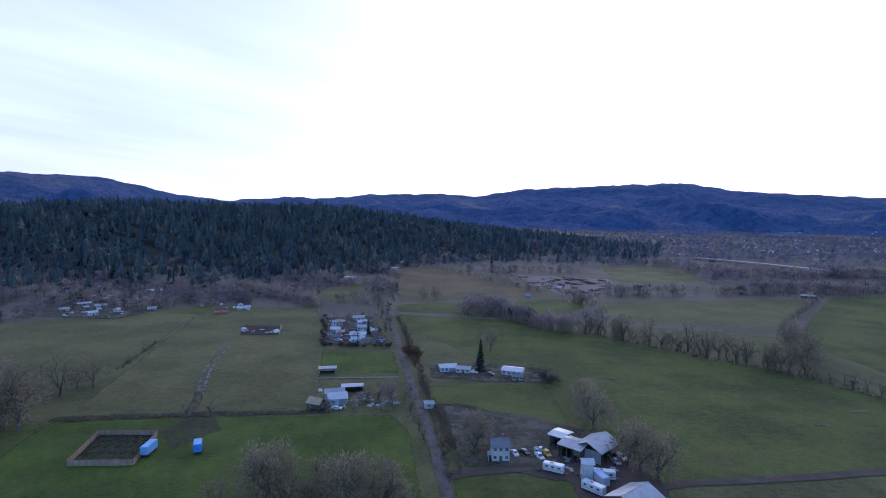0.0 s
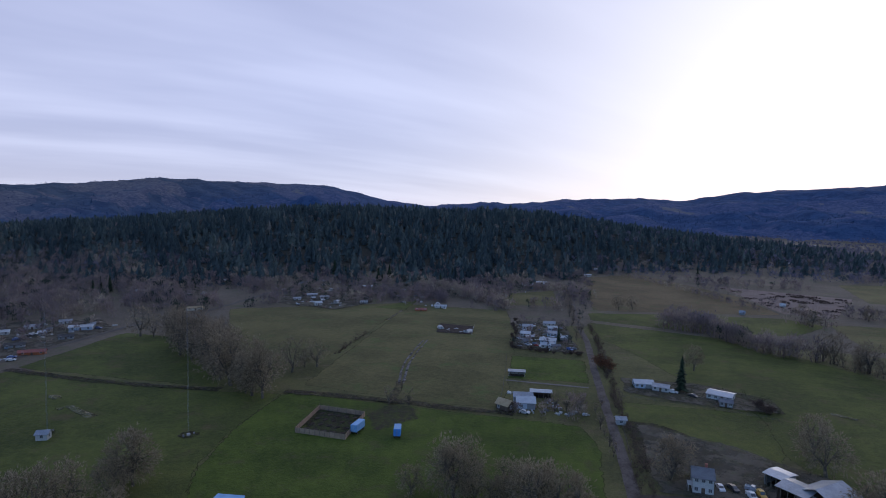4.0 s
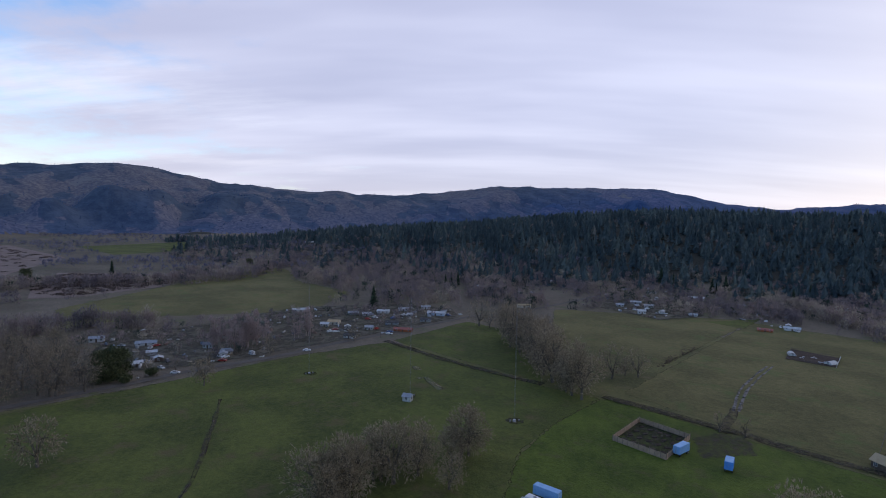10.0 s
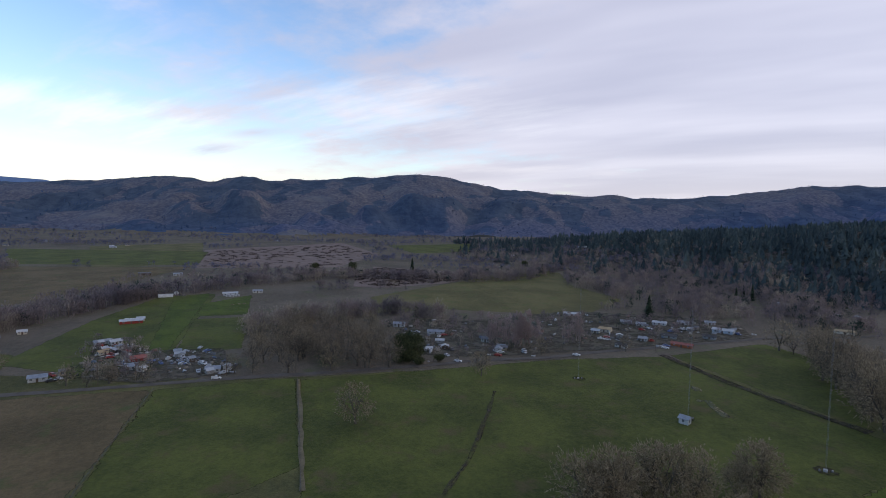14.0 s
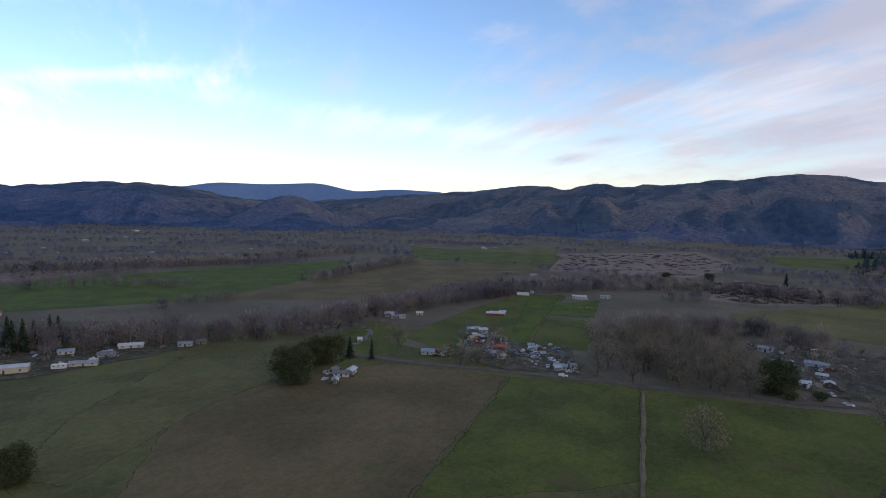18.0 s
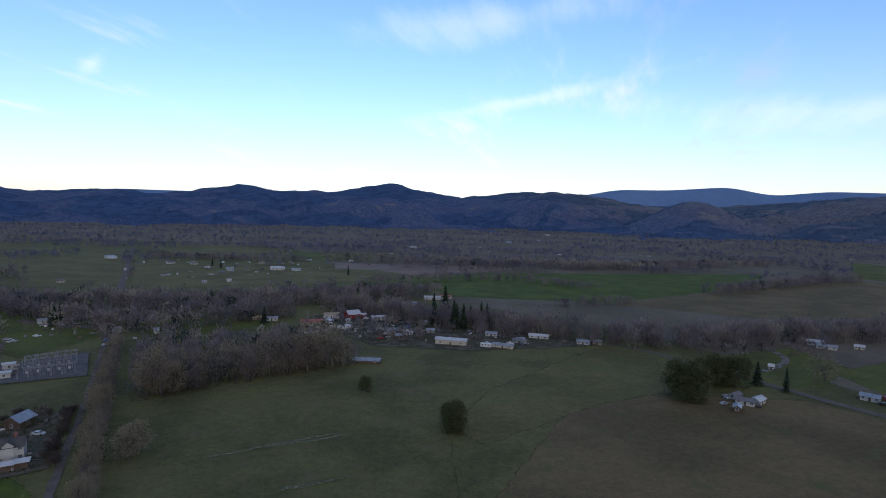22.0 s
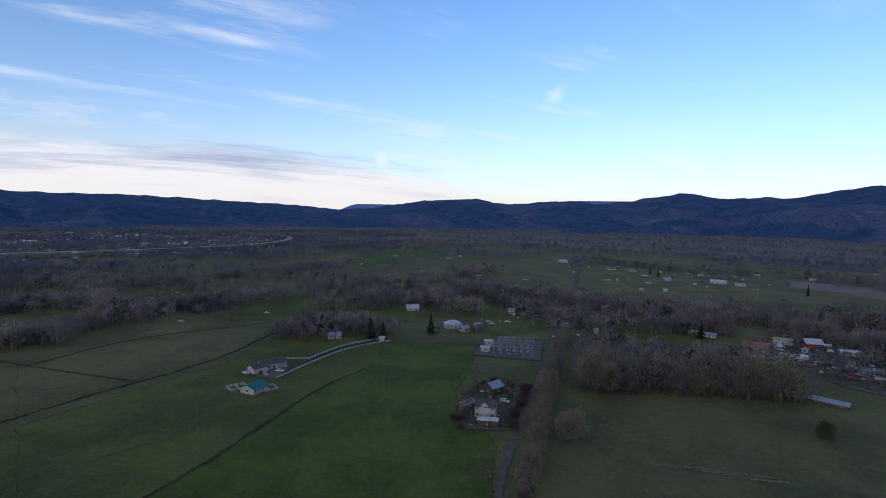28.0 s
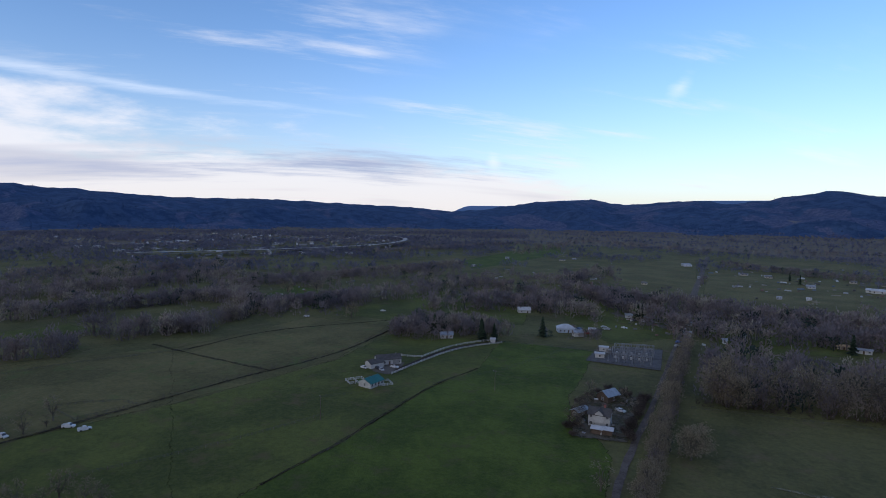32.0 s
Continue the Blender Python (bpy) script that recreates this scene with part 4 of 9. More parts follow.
WORDS = {
    "oak": ("oak_tree", "bare winter oak grey with lichen on grass", "tree"),
    "oak_far": ("bare_oak", "bare brown oak grown with lichen in a row", "tree"),
    "spread": ("lone_oak", "bare spreading oak standing alone in pasture", "tree"),
    "poplar": ("poplar_tree", "bare pinkish poplar with upright twigs", "tree"),
    "thin": ("hedgerow_tree", "thin dark bare tree in a hedgerow", "tree"),
    "fir": ("conifer", "tall dark green conifer beside houses", "tree"),
    "live": ("evergreen_tree", "round dense dark green evergreen tree", "tree"),
    "bush": ("bush", "dark bare thicket bush along a fence", "bush"),
    "rust": ("bush", "rust-brown leafless shrub beside the lane", "bush"),
    "green": ("bush", "low dark green garden shrub", "bush"),
}
PLANTED = {}
rng = random.Random(7)


def plant(kind, at, tall=0.0, group=""):
    """One tree or bush with its foot at a point of the land, tall metres high."""
    if kind == "oak" and math.hypot(*at) > 265:
        kind = "oak_far"
    i = rng.randrange(len(KINDS[kind]))
    x, y = at
    s = (tall or TALL[kind]) / TALL[kind]
    m = pose(x, y, float(terrain(x, y)), 0, 0, rng.uniform(0, 360))
    if (kind, i) not in PLANTED:
        name, label, cat = WORDS[kind]
        root = empty(name, m, label, cat)
        for nm, me in zip(("trunk", "crown"), KINDS[kind][i]):
            piece(nm, me, root)
        PLANTED[kind, i] = root
        ob = root
    else:
        ob = copy_thing(PLANTED[kind, i], m)
    ob.scale = (s * rng.uniform(0.9, 1.1), s * rng.uniform(0.9, 1.1), s)
    if group:
        tagged(ob, group=group)
    return ob


def along(pts, spacing, wobble=2.0, step=4.0):
    """Points at uneven spacing along a smooth line."""
    line = smooth_line(pts, step)
    out, left = [], 0.0
    for a, b in zip(line, line[1:]):
        d = (b - a).length
        while left <= d:
            p = a.lerp(b, left / d if d else 0)
            out.append((p.x + rng.uniform(-wobble, wobble), p.y + rng.uniform(-wobble, wobble)))
            left += spacing * rng.uniform(0.7, 1.3)
        left -= d
    return out


def row(kind, pts, spacing, tall, group, wobble=2.0, vary=0.34):
    for p in along(pts, spacing, wobble):
        plant(kind, p, tall * rng.uniform(1 - vary, 1 + vary), group)


# ---- joined far woods
def quill_tree(seed, quills, wide, long, trunk=True, heads=5, spread=0.20, low=0.14):
    """A far bare crown, one unit high: upright sprays of twigs on a few uneven heads over a bare stem."""
    rs = random.Random(seed)
    w = Wood()
    if trunk:
        w.limb(Vector((0, 0, -0.02)), Vector((rs.uniform(-.04, .04), rs.uniform(-.04, .04), 0.5)), 0.018, 0.008)
    tops = []
    for k in range(heads):
        t, q = 2.399 * k + rs.uniform(-.5, .5), math.sqrt((k + 0.3) / heads)
        tops.append((Vector((math.cos(t) * spread * q, math.sin(t) * spread * q, rs.uniform(0.46, 0.74) * (1.05 - 0.25 * q))), rs.uniform(0.17, 0.26)))
    for k in range(quills):
        if rs.random() < low:
            t = rs.uniform(0, 6.283)
            tip = Vector((math.cos(t) * 0.24, math.sin(t) * 0.24, rs.uniform(0.08, 0.32)))
            root = tip * 0.5
            root.z = 0.0
        else:
            c, lr = tops[k % heads]
            d = Vector((rs.gauss(0, 1), rs.gauss(0, 1), rs.gauss(0.25, 1))).normalized()
            tip = c + Vector((d.x, d.y, d.z * 1.15)) * lr * rs.uniform(0.3, 1.0) ** 0.5
            root = tip - (d * 0.7 + Vector((rs.gauss(0, .35), rs.gauss(0, .35), 0.75))) * long
        d = tip - root
        d *= min(1.0, long * rs.uniform(0.6, 1.2) / max(d.length, 1e-4))
        if rs.random() < 0.4:
            w.blade(tip, -d, wide * rs.uniform(0.5, 1.1), rs)
        else:
            w.blade(tip - d, d, wide * rs.uniform(0.6, 1.3), rs)
    return np.array([tuple(p) for p in w.v]), np.array(w.f)


def far_fir(seed, tiers=6, arms=6, wide=0.24):
    rs = random.Random(seed)
    v, f = [], []
    for i in range(tiers):
        z, r = 0.06 + 0.78 * i / tiers, wide * (1 - 0.80 * i / tiers) * rs.uniform(0.75, 1.2)
        for k in range(arms):
            t = 6.283 * (k + rs.random() * 0.7) / arms
            n = len(v)
            rr, dz = r * rs.uniform(0.65, 1.25), rs.uniform(-0.05, 0.03)
            v += [(rs.uniform(-.02, .02), rs.uniform(-.02, .02), z + 0.22), (math.cos(t) * rr, math.sin(t) * rr, z - 0.03 + dz), (math.cos(t + 1.0) * rr * 0.9, math.sin(t + 1.0) * rr * 0.9, z - 0.02 - dz)]
            f.append((n, n + 1, n + 2))
    return np.array(v), np.array(f)


FAR_FIR = [far_fir(s, 5, 5, w) for s, w in enumerate((0.24, 0.29, 0.34, 0.27, 0.31))]
FAR_BARE = [quill_tree(80 + q, 116, 0.020, 0.13, heads=7, low=0.2) for q in range(6)]
FAR_MID = [quill_tree(90 + q, 58, 0.034, 0.15, heads=6, low=0.2) for q in range(6)]
FAR_GROVE = [quill_tree(60 + q, 22, 0.060, 0.20, False) for q in range(6)]
LOW_BUSH = [quill_tree(70 + q, 84, 0.020, 0.20, False, 7, 0.46, 0.45) for q in range(4)]
SCRUB = [quill_tree(40 + q, 40, 0.30, 0.9, False, 9, 2.2, 0.0) for q in range(3)]


def woods(name, spots, heights, forms, mat, label, category="woodland", green=0.04):
    """One joined mesh of many far trees. spots: N x 2. green: the share of dark evergreens among bare trees."""
    spots, heights = np.asarray(spots, float), np.asarray(heights, float)
    if not len(spots):
        return
    z = terrain(spots[:, 0], spots[:, 1])
    rs = np.random.RandomState(len(spots))
    tint = np.clip(0.42 + 0.30 * wave(spots[:, 0], spots[:, 1], 51, 110, 3) + rs.normal(0, 0.15, len(spots)), 0, 0.89)
    tint[rs.rand(len(spots)) < green] = 1.0
    vs, fs, cs, n = [], [], [], 0
    pick = rs.randint(0, len(forms), len(spots))
    for i, (v, f) in enumerate(forms):
        m = np.where(pick == i)[0]
        if not len(m):
            continue
        a, wide = rs.uniform(0, 6.283, len(m)), heights[m] * rs.uniform(0.8, 1.25, len(m))
        x = (v[None, :, 0] * np.cos(a)[:, None] - v[None, :, 1] * np.sin(a)[:, None]) * wide[:, None] + spots[m, 0][:, None]
        y = (v[None, :, 0] * np.sin(a)[:, None] + v[None, :, 1] * np.cos(a)[:, None]) * wide[:, None] + spots[m, 1][:, None]
        zz = v[None, :, 2] * heights[m][:, None] + z[m][:, None]
        vs.append(np.stack([x, y, zz], -1).reshape(-1, 3))
        fs.append((f[None] + (np.arange(len(m)) * len(v))[:, None, None] + n).reshape(-1, 3))
        cs.append(np.repeat(tint[m], len(v)))
        n += len(m) * len(v)
    me = fast_mesh(name, np.vstack(vs), np.vstack(fs), mat)
    me.attributes.new("tint", "FLOAT", "POINT").data.foreach_set("value", np.concatenate(cs).astype(np.float32))
    return tagged(new(name, me), label, category, kind="stuff")


nrs = np.random.RandomState(5)


def polar(n, b0, b1, r0, r1):
    """Random spots between two bearings and two distances."""
    b, r = np.radians(nrs.uniform(b0, b1, n)), np.sqrt(nrs.uniform(r0 * r0, r1 * r1, n))
    return np.stack([-np.sin(b) * r, np.cos(b) * r], -1)


def patch(n, pts):
    p = np.array(pts)
    lo, hi = p.min(0), p.max(0)
    out = []
    for _ in range(n * 12):
        q = (nrs.uniform(lo[0], hi[0]), nrs.uniform(lo[1], hi[1]))
        if inside(q, p):
            out.append(q)
            if len(out) >= n:
                break
    return np.array(out)


def belt(pts, spacing, wide):
    return np.array([(x + nrs.uniform(-wide, wide), y + nrs.uniform(-wide, wide)) for x, y in along(pts, spacing, 0)])


def in_fields(p):
    out = np.zeros(len(p), bool)
    for f in FIELDS:
        lo, hi = f.min(0), f.max(0)
        for k in np.where((p[:, 0] > lo[0]) & (p[:, 0] < hi[0]) & (p[:, 1] > lo[1]) & (p[:, 1] < hi[1]) & ~out)[0]:
            out[k] = inside(p[k], f)
    return out


def bearings(p):
    b = np.degrees(np.arctan2(-p[:, 0], p[:, 1]))
    return np.where(b < -110, b + 360, b)


# the wooded hill
spots = polar(14500, -22, 80, 600, 1560)
hh, bb, rr = terrain(spots[:, 0], spots[:, 1]), bearings(spots), np.hypot(spots[:, 0], spots[:, 1])
depth = rr - np.interp(bb, *np.array(WOOD_FOOT).T)
stay = (depth > -12) & (nrs.rand(len(spots)) < np.interp(bb, [-22, -10, 2, 60, 80], [0.25, 0.6, 1.0, 1.0, 0.45])) & ~in_fields(spots)
for hx, hy in ((-351, 516), (-341, 537), (-321, 518), (-394, 533), (-407, 525), (-422, 503), (-441, 495), (-458, 424), (-182, 555), (-169, 578), (-161, 589), (-121, 621), (-108, 648)):
    stay &= np.hypot(spots[:, 0] - hx, spots[:, 1] - hy) > 11
spots, hh, bb, depth = spots[stay], hh[stay], bb[stay], depth[stay]
gaps = wave(spots[:, 0], spots[:, 1], 31, 120, 3)
oak = nrs.rand(len(spots)) < np.clip(0.42 - depth / 420 + 0.5 * gaps + np.interp(bb, [-22, -8, 4, 44, 56, 70], [0.35, 0.1, 0, 0.08, 0.55, 0.85]), 0.05, 0.92)
grow = np.clip(1.0 + 0.30 * wave(spots[:, 0], spots[:, 1], 33, 60, 2), 0.65, 1.4)
woods("fir_forest", spots[~oak], nrs.uniform(9, 23, (~oak).sum()) * grow[~oak], FAR_FIR, M_FIRWOOD, "dense dark fir forest covering the low hill", green=0.03)
woods("hill_oakwood", spots[oak], nrs.uniform(9, 15, oak.sum()), FAR_MID, M_WOODS, "pale bare oaks scattered through the fir forest", green=0.10)
low = polar(5200, -8, 84, 470, 780)
foot_ = np.interp(bearings(low), *np.array(WOOD_FOOT).T)
low = low[(np.hypot(low[:, 0], low[:, 1]) < foot_ + 30) & (wave(low[:, 0], low[:, 1], 36, 95, 3) > 0.02) & ~in_fields(low)]
woods("hill_foot_woodland", low, nrs.uniform(6, 14, len(low)), FAR_MID, M_WOODS, "bare oaks mixed along the foot of the fir hill", green=0.14)
# trees over the far ranges
far = np.vstack([polar(22000, -42, 253, 1750, 3300), polar(18000, -42, 253, 3000, 4400)])
hh = terrain(far[:, 0], far[:, 1])
far = far[(hh > 8) & (np.hypot(far[:, 0], far[:, 1]) < 4400)]
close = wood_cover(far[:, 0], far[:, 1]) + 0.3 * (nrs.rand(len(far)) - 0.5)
ridge = np.hypot(far[:, 0], far[:, 1]) / np.interp(bearings(far), *np.array(PEAK).T)
tall = nrs.uniform(7, 16, len(far)) * np.where(ridge > 0.86, 0.6, 1.0)
fir = close > 0
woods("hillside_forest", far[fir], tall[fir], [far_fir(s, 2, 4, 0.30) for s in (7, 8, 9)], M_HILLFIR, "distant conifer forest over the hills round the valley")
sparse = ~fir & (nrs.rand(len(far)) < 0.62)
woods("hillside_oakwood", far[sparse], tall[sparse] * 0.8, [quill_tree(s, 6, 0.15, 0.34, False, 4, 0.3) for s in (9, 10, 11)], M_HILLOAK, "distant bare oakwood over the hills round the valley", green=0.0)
# scattered woodland of the valley floor
def bands(p, seed, size):
    """Uneven strips that run across the view from the middle of the valley."""
    return wave(np.hypot(p[:, 0], p[:, 1]), 330 * np.mod(np.arctan2(-p[:, 0], p[:, 1]) + 2.0, 6.2832), seed, size, 3)


val = np.vstack([polar(34000, -42, 253, 560, 1500), polar(52000, -42, 253, 1500, 3000)])
rr = np.hypot(val[:, 0], val[:, 1])
keep = (terrain(val[:, 0], val[:, 1]) < 14) & (bands(val, 21, 150) + 0.00005 * (rr - 700) > 0.24)
val = val[keep]
val = val[~in_fields(val)]
south = polar(20000, 203, 253, 430, 2500)
south = south[(bands(south, 22, 130) > 0.12) & (terrain(south[:, 0], south[:, 1]) < 14)]
val = np.vstack([val, south[~in_fields(south)]])
rr = np.hypot(val[:, 0], val[:, 1])
for forms, lo, hi in ((FAR_MID, 0, 780), (FAR_GROVE, 780, 1500), ([quill_tree(s, 9, 0.12, 0.28, False, 4) for s in range(20, 26)], 1500, 4000)):
    part_ = val[(rr > lo) & (rr <= hi)]
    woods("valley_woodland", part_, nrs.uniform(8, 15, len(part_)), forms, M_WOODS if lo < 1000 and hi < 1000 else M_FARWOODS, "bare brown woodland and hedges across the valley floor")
BELTS = (([
    ([(279.8, 547.2), (387.3, 580.1), (557.8, 621.8)], 6, 8, 13), ([(321.5, 773.5), (433.2, 730.6), (665.2, 742.8)], 6, 14, 13),
    ([(16.9, 450.8), (41.9, 442.1), (72.4, 382.2), (91.1, 368.5)], 5, 9, 13), ([(173.0, 534.6), (263.8, 549.6)], 12, 4, 14)] + [([(-507.3, -232.8), (-548.6, -177.8), (-631.3, -95.1), (-686.4, -9.9), (-659.2, 180.0), (-888.7, 365.4)], 3.6, 24, 13),
    ([(-368.8, -65.5), (-415.7, -29.4), (-426.7, 26.9), (-414.5, 64.3)], 3.5, 12, 13),
    ([(-99.7, -461.5), (-144.2, -385.2), (-199.7, -322.1), (-255.0, -264.4), (-367.7, -238.8), (-535.2, -187.1)], 3.0, 16, 14),
    ([(-195.1, -892.9), (-404.7, -797.8), (-579.9, -679.5), (-934.9, -667.2)], 5, 40, 13), ([(-285.7, -400.3), (-364.5, -393.9)], 6, 6, 9)]) + [([(-496.7, -419.9), (-801.0, -454.8)], 5, 14, 12), ([(155.3, -532.9), (66.5, -506.2), (-27.8, -483.4), (-108.7, -488.1), (-195.9, -494.7)], 2.6, 20, 15),
    ([(263.2, -437.9), (212.3, -452.1), (122.8, -422.6)], 4, 16, 13), ([(348.3, -188.0), (344.3, -227.7), (352.9, -271.8)], 4, 12, 12), ([(347.7, -267.8), (354.6, -348.6), (335.5, -409.3)], 4, 10, 12),
    ([(332.7, -338.5), (317.9, -366.5)], 4, 5, 11), ([(221.8, -298.2), (204.8, -326.0), (155.9, -332.4)], 4.5, 10, 11),
    ([(-228.8, 580.2), (-168.6, 524.1), (-102.8, 450.2)], 5, 12, 11), ([(-210.7, 520.5), (-162.3, 459.7)], 4, 10, 11),
])
for i, (pts, gap, wide, tall) in enumerate(BELTS):
    s = belt(pts, gap * 0.36, wide * 0.9)
    woods("tree_belt", s, nrs.uniform(tall * 0.75, tall * 1.35, len(s)), FAR_MID if min(math.hypot(*q) for q in pts) > 420 else FAR_BARE, M_WOODS, "belt of bare brown trees between fields")
for pts, gap, wide, tall in ((([(502.3, -175.5), (469.7, -221.6), (454.9, -271.9), (453.3, -356.3)], 2.6, 14, 12), ([(616.4, -215.9), (600.6, -299.9), (610.8, -422.6)], 3.4, 18, 12), ([(501.0, -346.4), (486.8, -444.6), (473.9, -570.1), (439.0, -757.7)], 3.0, 16, 12),
                             ([(352.6, -122.5), (349.2, -141.4), (342.3, -155.1)], 2.4, 9, 11), ([(796.9, -279.8), (778.6, -426.2), (722.7, -590.1)], 5, 25, 12), ([(378.1, -308.3), (345.4, -368.2), (351.6, -406.2)], 2.6, 9, 12)) + (([(342.9, -212.1), (332.7, -229.7)], 2.2, 6, 11),
                             ([(334.4, -558.9), (223.6, -522.6), (146.9, -470.3)], 2.4, 15, 13), ([(87.7, -1043.7), (-40.2, -922.1), (-140.1, -878.5)], 3.2, 14, 12), ([(481.0, -1058.9), (516.2, -1691.4), (175.0, -1462.3), (-250.4, -1590.6)], 7, 40, 12), ([(727.0, -839.5), (691.2, -1126.3), (634.7, -1475.2)], 6, 25, 12),
                             ([(288.8, 869.7), (442.7, 819.3), (561.1, 683.5)], 3.5, 22, 12), ([(-392.8, -489.5), (-316.1, -594.8), (-159.1, -589.3)], 4, 14, 11))):
    s = belt(pts, gap * 0.6, wide * 0.8)
    woods("tree_belt", s, nrs.uniform(tall * 0.7, tall * 1.25, len(s)), FAR_MID, M_WOODS, "belt of bare brown trees between meadows")
for pts, gap, wide, tall in (
    ([(378, -172), (347, -194), (325, -223)], 3.0, 7, 17),
    ([(349, -109), (348, -122), (332, -145)], 3.0, 7, 17),
    ([(479, -150), (472, -167), (468, -209), (460, -267), (454, -311), (376, -306)], 2.6, 12, 17),
    ([(579, -182), (585, -208), (582, -303), (567, -428)], 3.0, 16, 17),
    ([(732, -261), (694, -361), (659, -516)], 3.6, 20, 17),
    ([(378, -298), (354, -322)], 3.0, 6, 14),
    ([(330, -332), (317, -370)], 2.8, 9, 16),
    ([(321, -375), (315, -430), (309, -517)], 2.4, 22, 17),
    ([(262, -391), (210, -418), (158, -465)], 2.4, 16, 17),
    ([(245, -590), (219, -650), (210, -771)], 2.6, 22, 17),
    ([(205, -583), (121, -481), (78, -432), (42, -401)], 2.4, 9, 17),
    ([(40, -399), (-12, -410), (-61, -427)], 2.2, 10, 17),
    ([(48, -425), (6, -444), (-57, -432)], 2.2, 12, 17),
    ([(-260, -771), (-351, -723), (-459, -693), (-563, -664), (-637, -602)], 2.6, 14, 17),
    ([(-59, -1251), (-240, -1168), (-350, -1041)], 4.0, 20, 17),
    ([(218, -292), (183, -293)], 2.6, 7, 13),
    ([(-356, -773), (-497, -714), (-699, -618)], 2.8, 14, 17),
    ([(-188, -1141), (-344, -1103), (-467, -925)], 4.0, 25, 16),
    ([(16, 430), (40, 422), (54, 410)], 2.4, 7, 17),
    ([(53, 401), (82, 372), (99, 362)], 2.6, 6, 14),
    ([(116, 493), (136, 482)], 3.0, 6, 16),
    ([(-70, 840), (15, 737), (103, 548)], 3.2, 5, 7),
    ([(369, 724), (457, 708), (604, 737)], 3.0, 14, 17),
    ([(396, 557), (477, 580)], 2.6, 9, 17),
    ([(26, -262), (-24, -276), (-70, -284)], 1.7, 7, 14),
    ([(29, -150), (33, -200), (39, -262), (45, -330), (51, -384)], 2.0, 1.6, 7)):
    s = belt(pts, gap, wide)
    s = s[np.hypot(s[:, 0], s[:, 1]) < 2200]
    away = min(math.hypot(*q) for q in pts)
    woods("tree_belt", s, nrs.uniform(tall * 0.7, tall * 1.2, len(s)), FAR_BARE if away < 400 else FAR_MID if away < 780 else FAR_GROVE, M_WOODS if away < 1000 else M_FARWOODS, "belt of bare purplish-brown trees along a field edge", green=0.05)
for pts, n in (([(-608.2, 237.1), (-866.9, 499.4), (-616.8, 595.2), (-438.3, 479.5), (-358.1, 293.0), (-429.4, 247.5)], 520),
               ([(-140.8, 969.1), (21.6, 1063.7), (423.4, 972.0), (844.1, 944.3), (1878.7, 2109.5), (947.1, 2183.7), (205.9, 1668.9), (-100.7, 1208.9)], 2400)):
    s = patch(n, pts)
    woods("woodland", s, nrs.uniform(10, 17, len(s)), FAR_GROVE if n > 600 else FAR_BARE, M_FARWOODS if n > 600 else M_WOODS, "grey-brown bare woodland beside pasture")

def hedge(pts, tall, label, gap=1.6, wide=0.9):
    """A low continuous thicket along a line."""
    s = belt(pts, gap, wide)
    ob = woods("hedge", s, nrs.uniform(tall * 0.5, tall * 1.4, len(s)) * np.where(nrs.rand(len(s)) < 0.06, 2.0, 1.0), LOW_BUSH, M_BUSH, label, "hedge")


for n_, pts in ((170, [(-806.1, 24.9), (-720.0, 150.3), (-645.8, 119.5), (-597.7, 17.9)]), (260, [(-1126.2, -291.7), (-1356.3, -32.1), (-1066.4, 35.7), (-829.9, -31.4), (-805.2, -222.0)]), (110, [(-715.2, 3.3), (-734.1, 117.1), (-635.2, 108.1), (-596.2, 37.6), (-602.8, -3.0)]),
                (60, [(88.8, 711.8), (207.4, 664.2), (158.0, 540.7), (120.3, 548.9)])):
    s = patch(n_, pts)
    woods("heath_scrub", s, nrs.uniform(1.2, 2.6, len(s)), SCRUB, M_BUSH, "dark low scrub dotting the heath", "scrub")

# ---- trees that stand apart
row("oak", [(-249.9, 242.4), (-201.0, 216.8), (-150.8, 193.0)], 5, 19, "oaks by the walled garden", 5)
row("oak", [(-292.7, 260.8), (-275.4, 266.8), (-243.1, 251.0), (-195.0, 224.0)], 6.5, 18, "oaks by the walled garden", 5)
row("oak", [(-158.3, 227.2), (-157.5, 248.9)], 8, 13, "oaks by the walled garden", 3)
row("oak", [(-131.5, 56.5), (-133.9, 63.8), (-134.7, 77.8), (-132.9, 90.0)], 4.6, 15, "oaks below the mast field", 4)
row("oak", [(-136.1, 98.5), (-136.2, 107.5), (-135.6, 117.9)], 4.6, 14, "oaks below the mast field", 4)
row("oak", [(-124.1, 96.0), (-124.9, 103.1)], 8, 12, "oaks below the mast field", 3)
row("oak", [(-55.3, 138.2), (-38.4, 141.2), (-23.4, 141.5), (-5.2, 140.5)], 4.6, 13, "oaks beside the gravel lane", 4)
row("oak", [(-46.6, 148.3), (-21.4, 148.9)], 10, 11, "oaks beside the gravel lane", 3)
row("thin", [(-6.2, 187.5), (-12.1, 221.1), (-14.1, 242.7)], 9, 6, "thicket along the gravel lane", 1.5)
row("thin", [(-33.2, 358.0), (-50.7, 454.0), (-77.0, 619.3)], 8, 7, "thicket along the gravel lane", 3)
hedge([(3.7, 159.2), (-1.3, 210.1), (-6.5, 243.0), (-11.7, 279.1), (-25.4, 376.3)], 2.2, "brown thicket along the gravel lane", 1.3, 1.5)
hedge([(7.2, 160), (2.6, 196), (-4, 234), (-12, 288), (-22, 356), (-33, 416)], 2.4, "dark brown thicket along the gravel lane", 1.3, 1.6)
hedge([(-145.0, 203.2), (-97.0, 205.9)], 1.3, "low weedy hedge behind the walled garden")
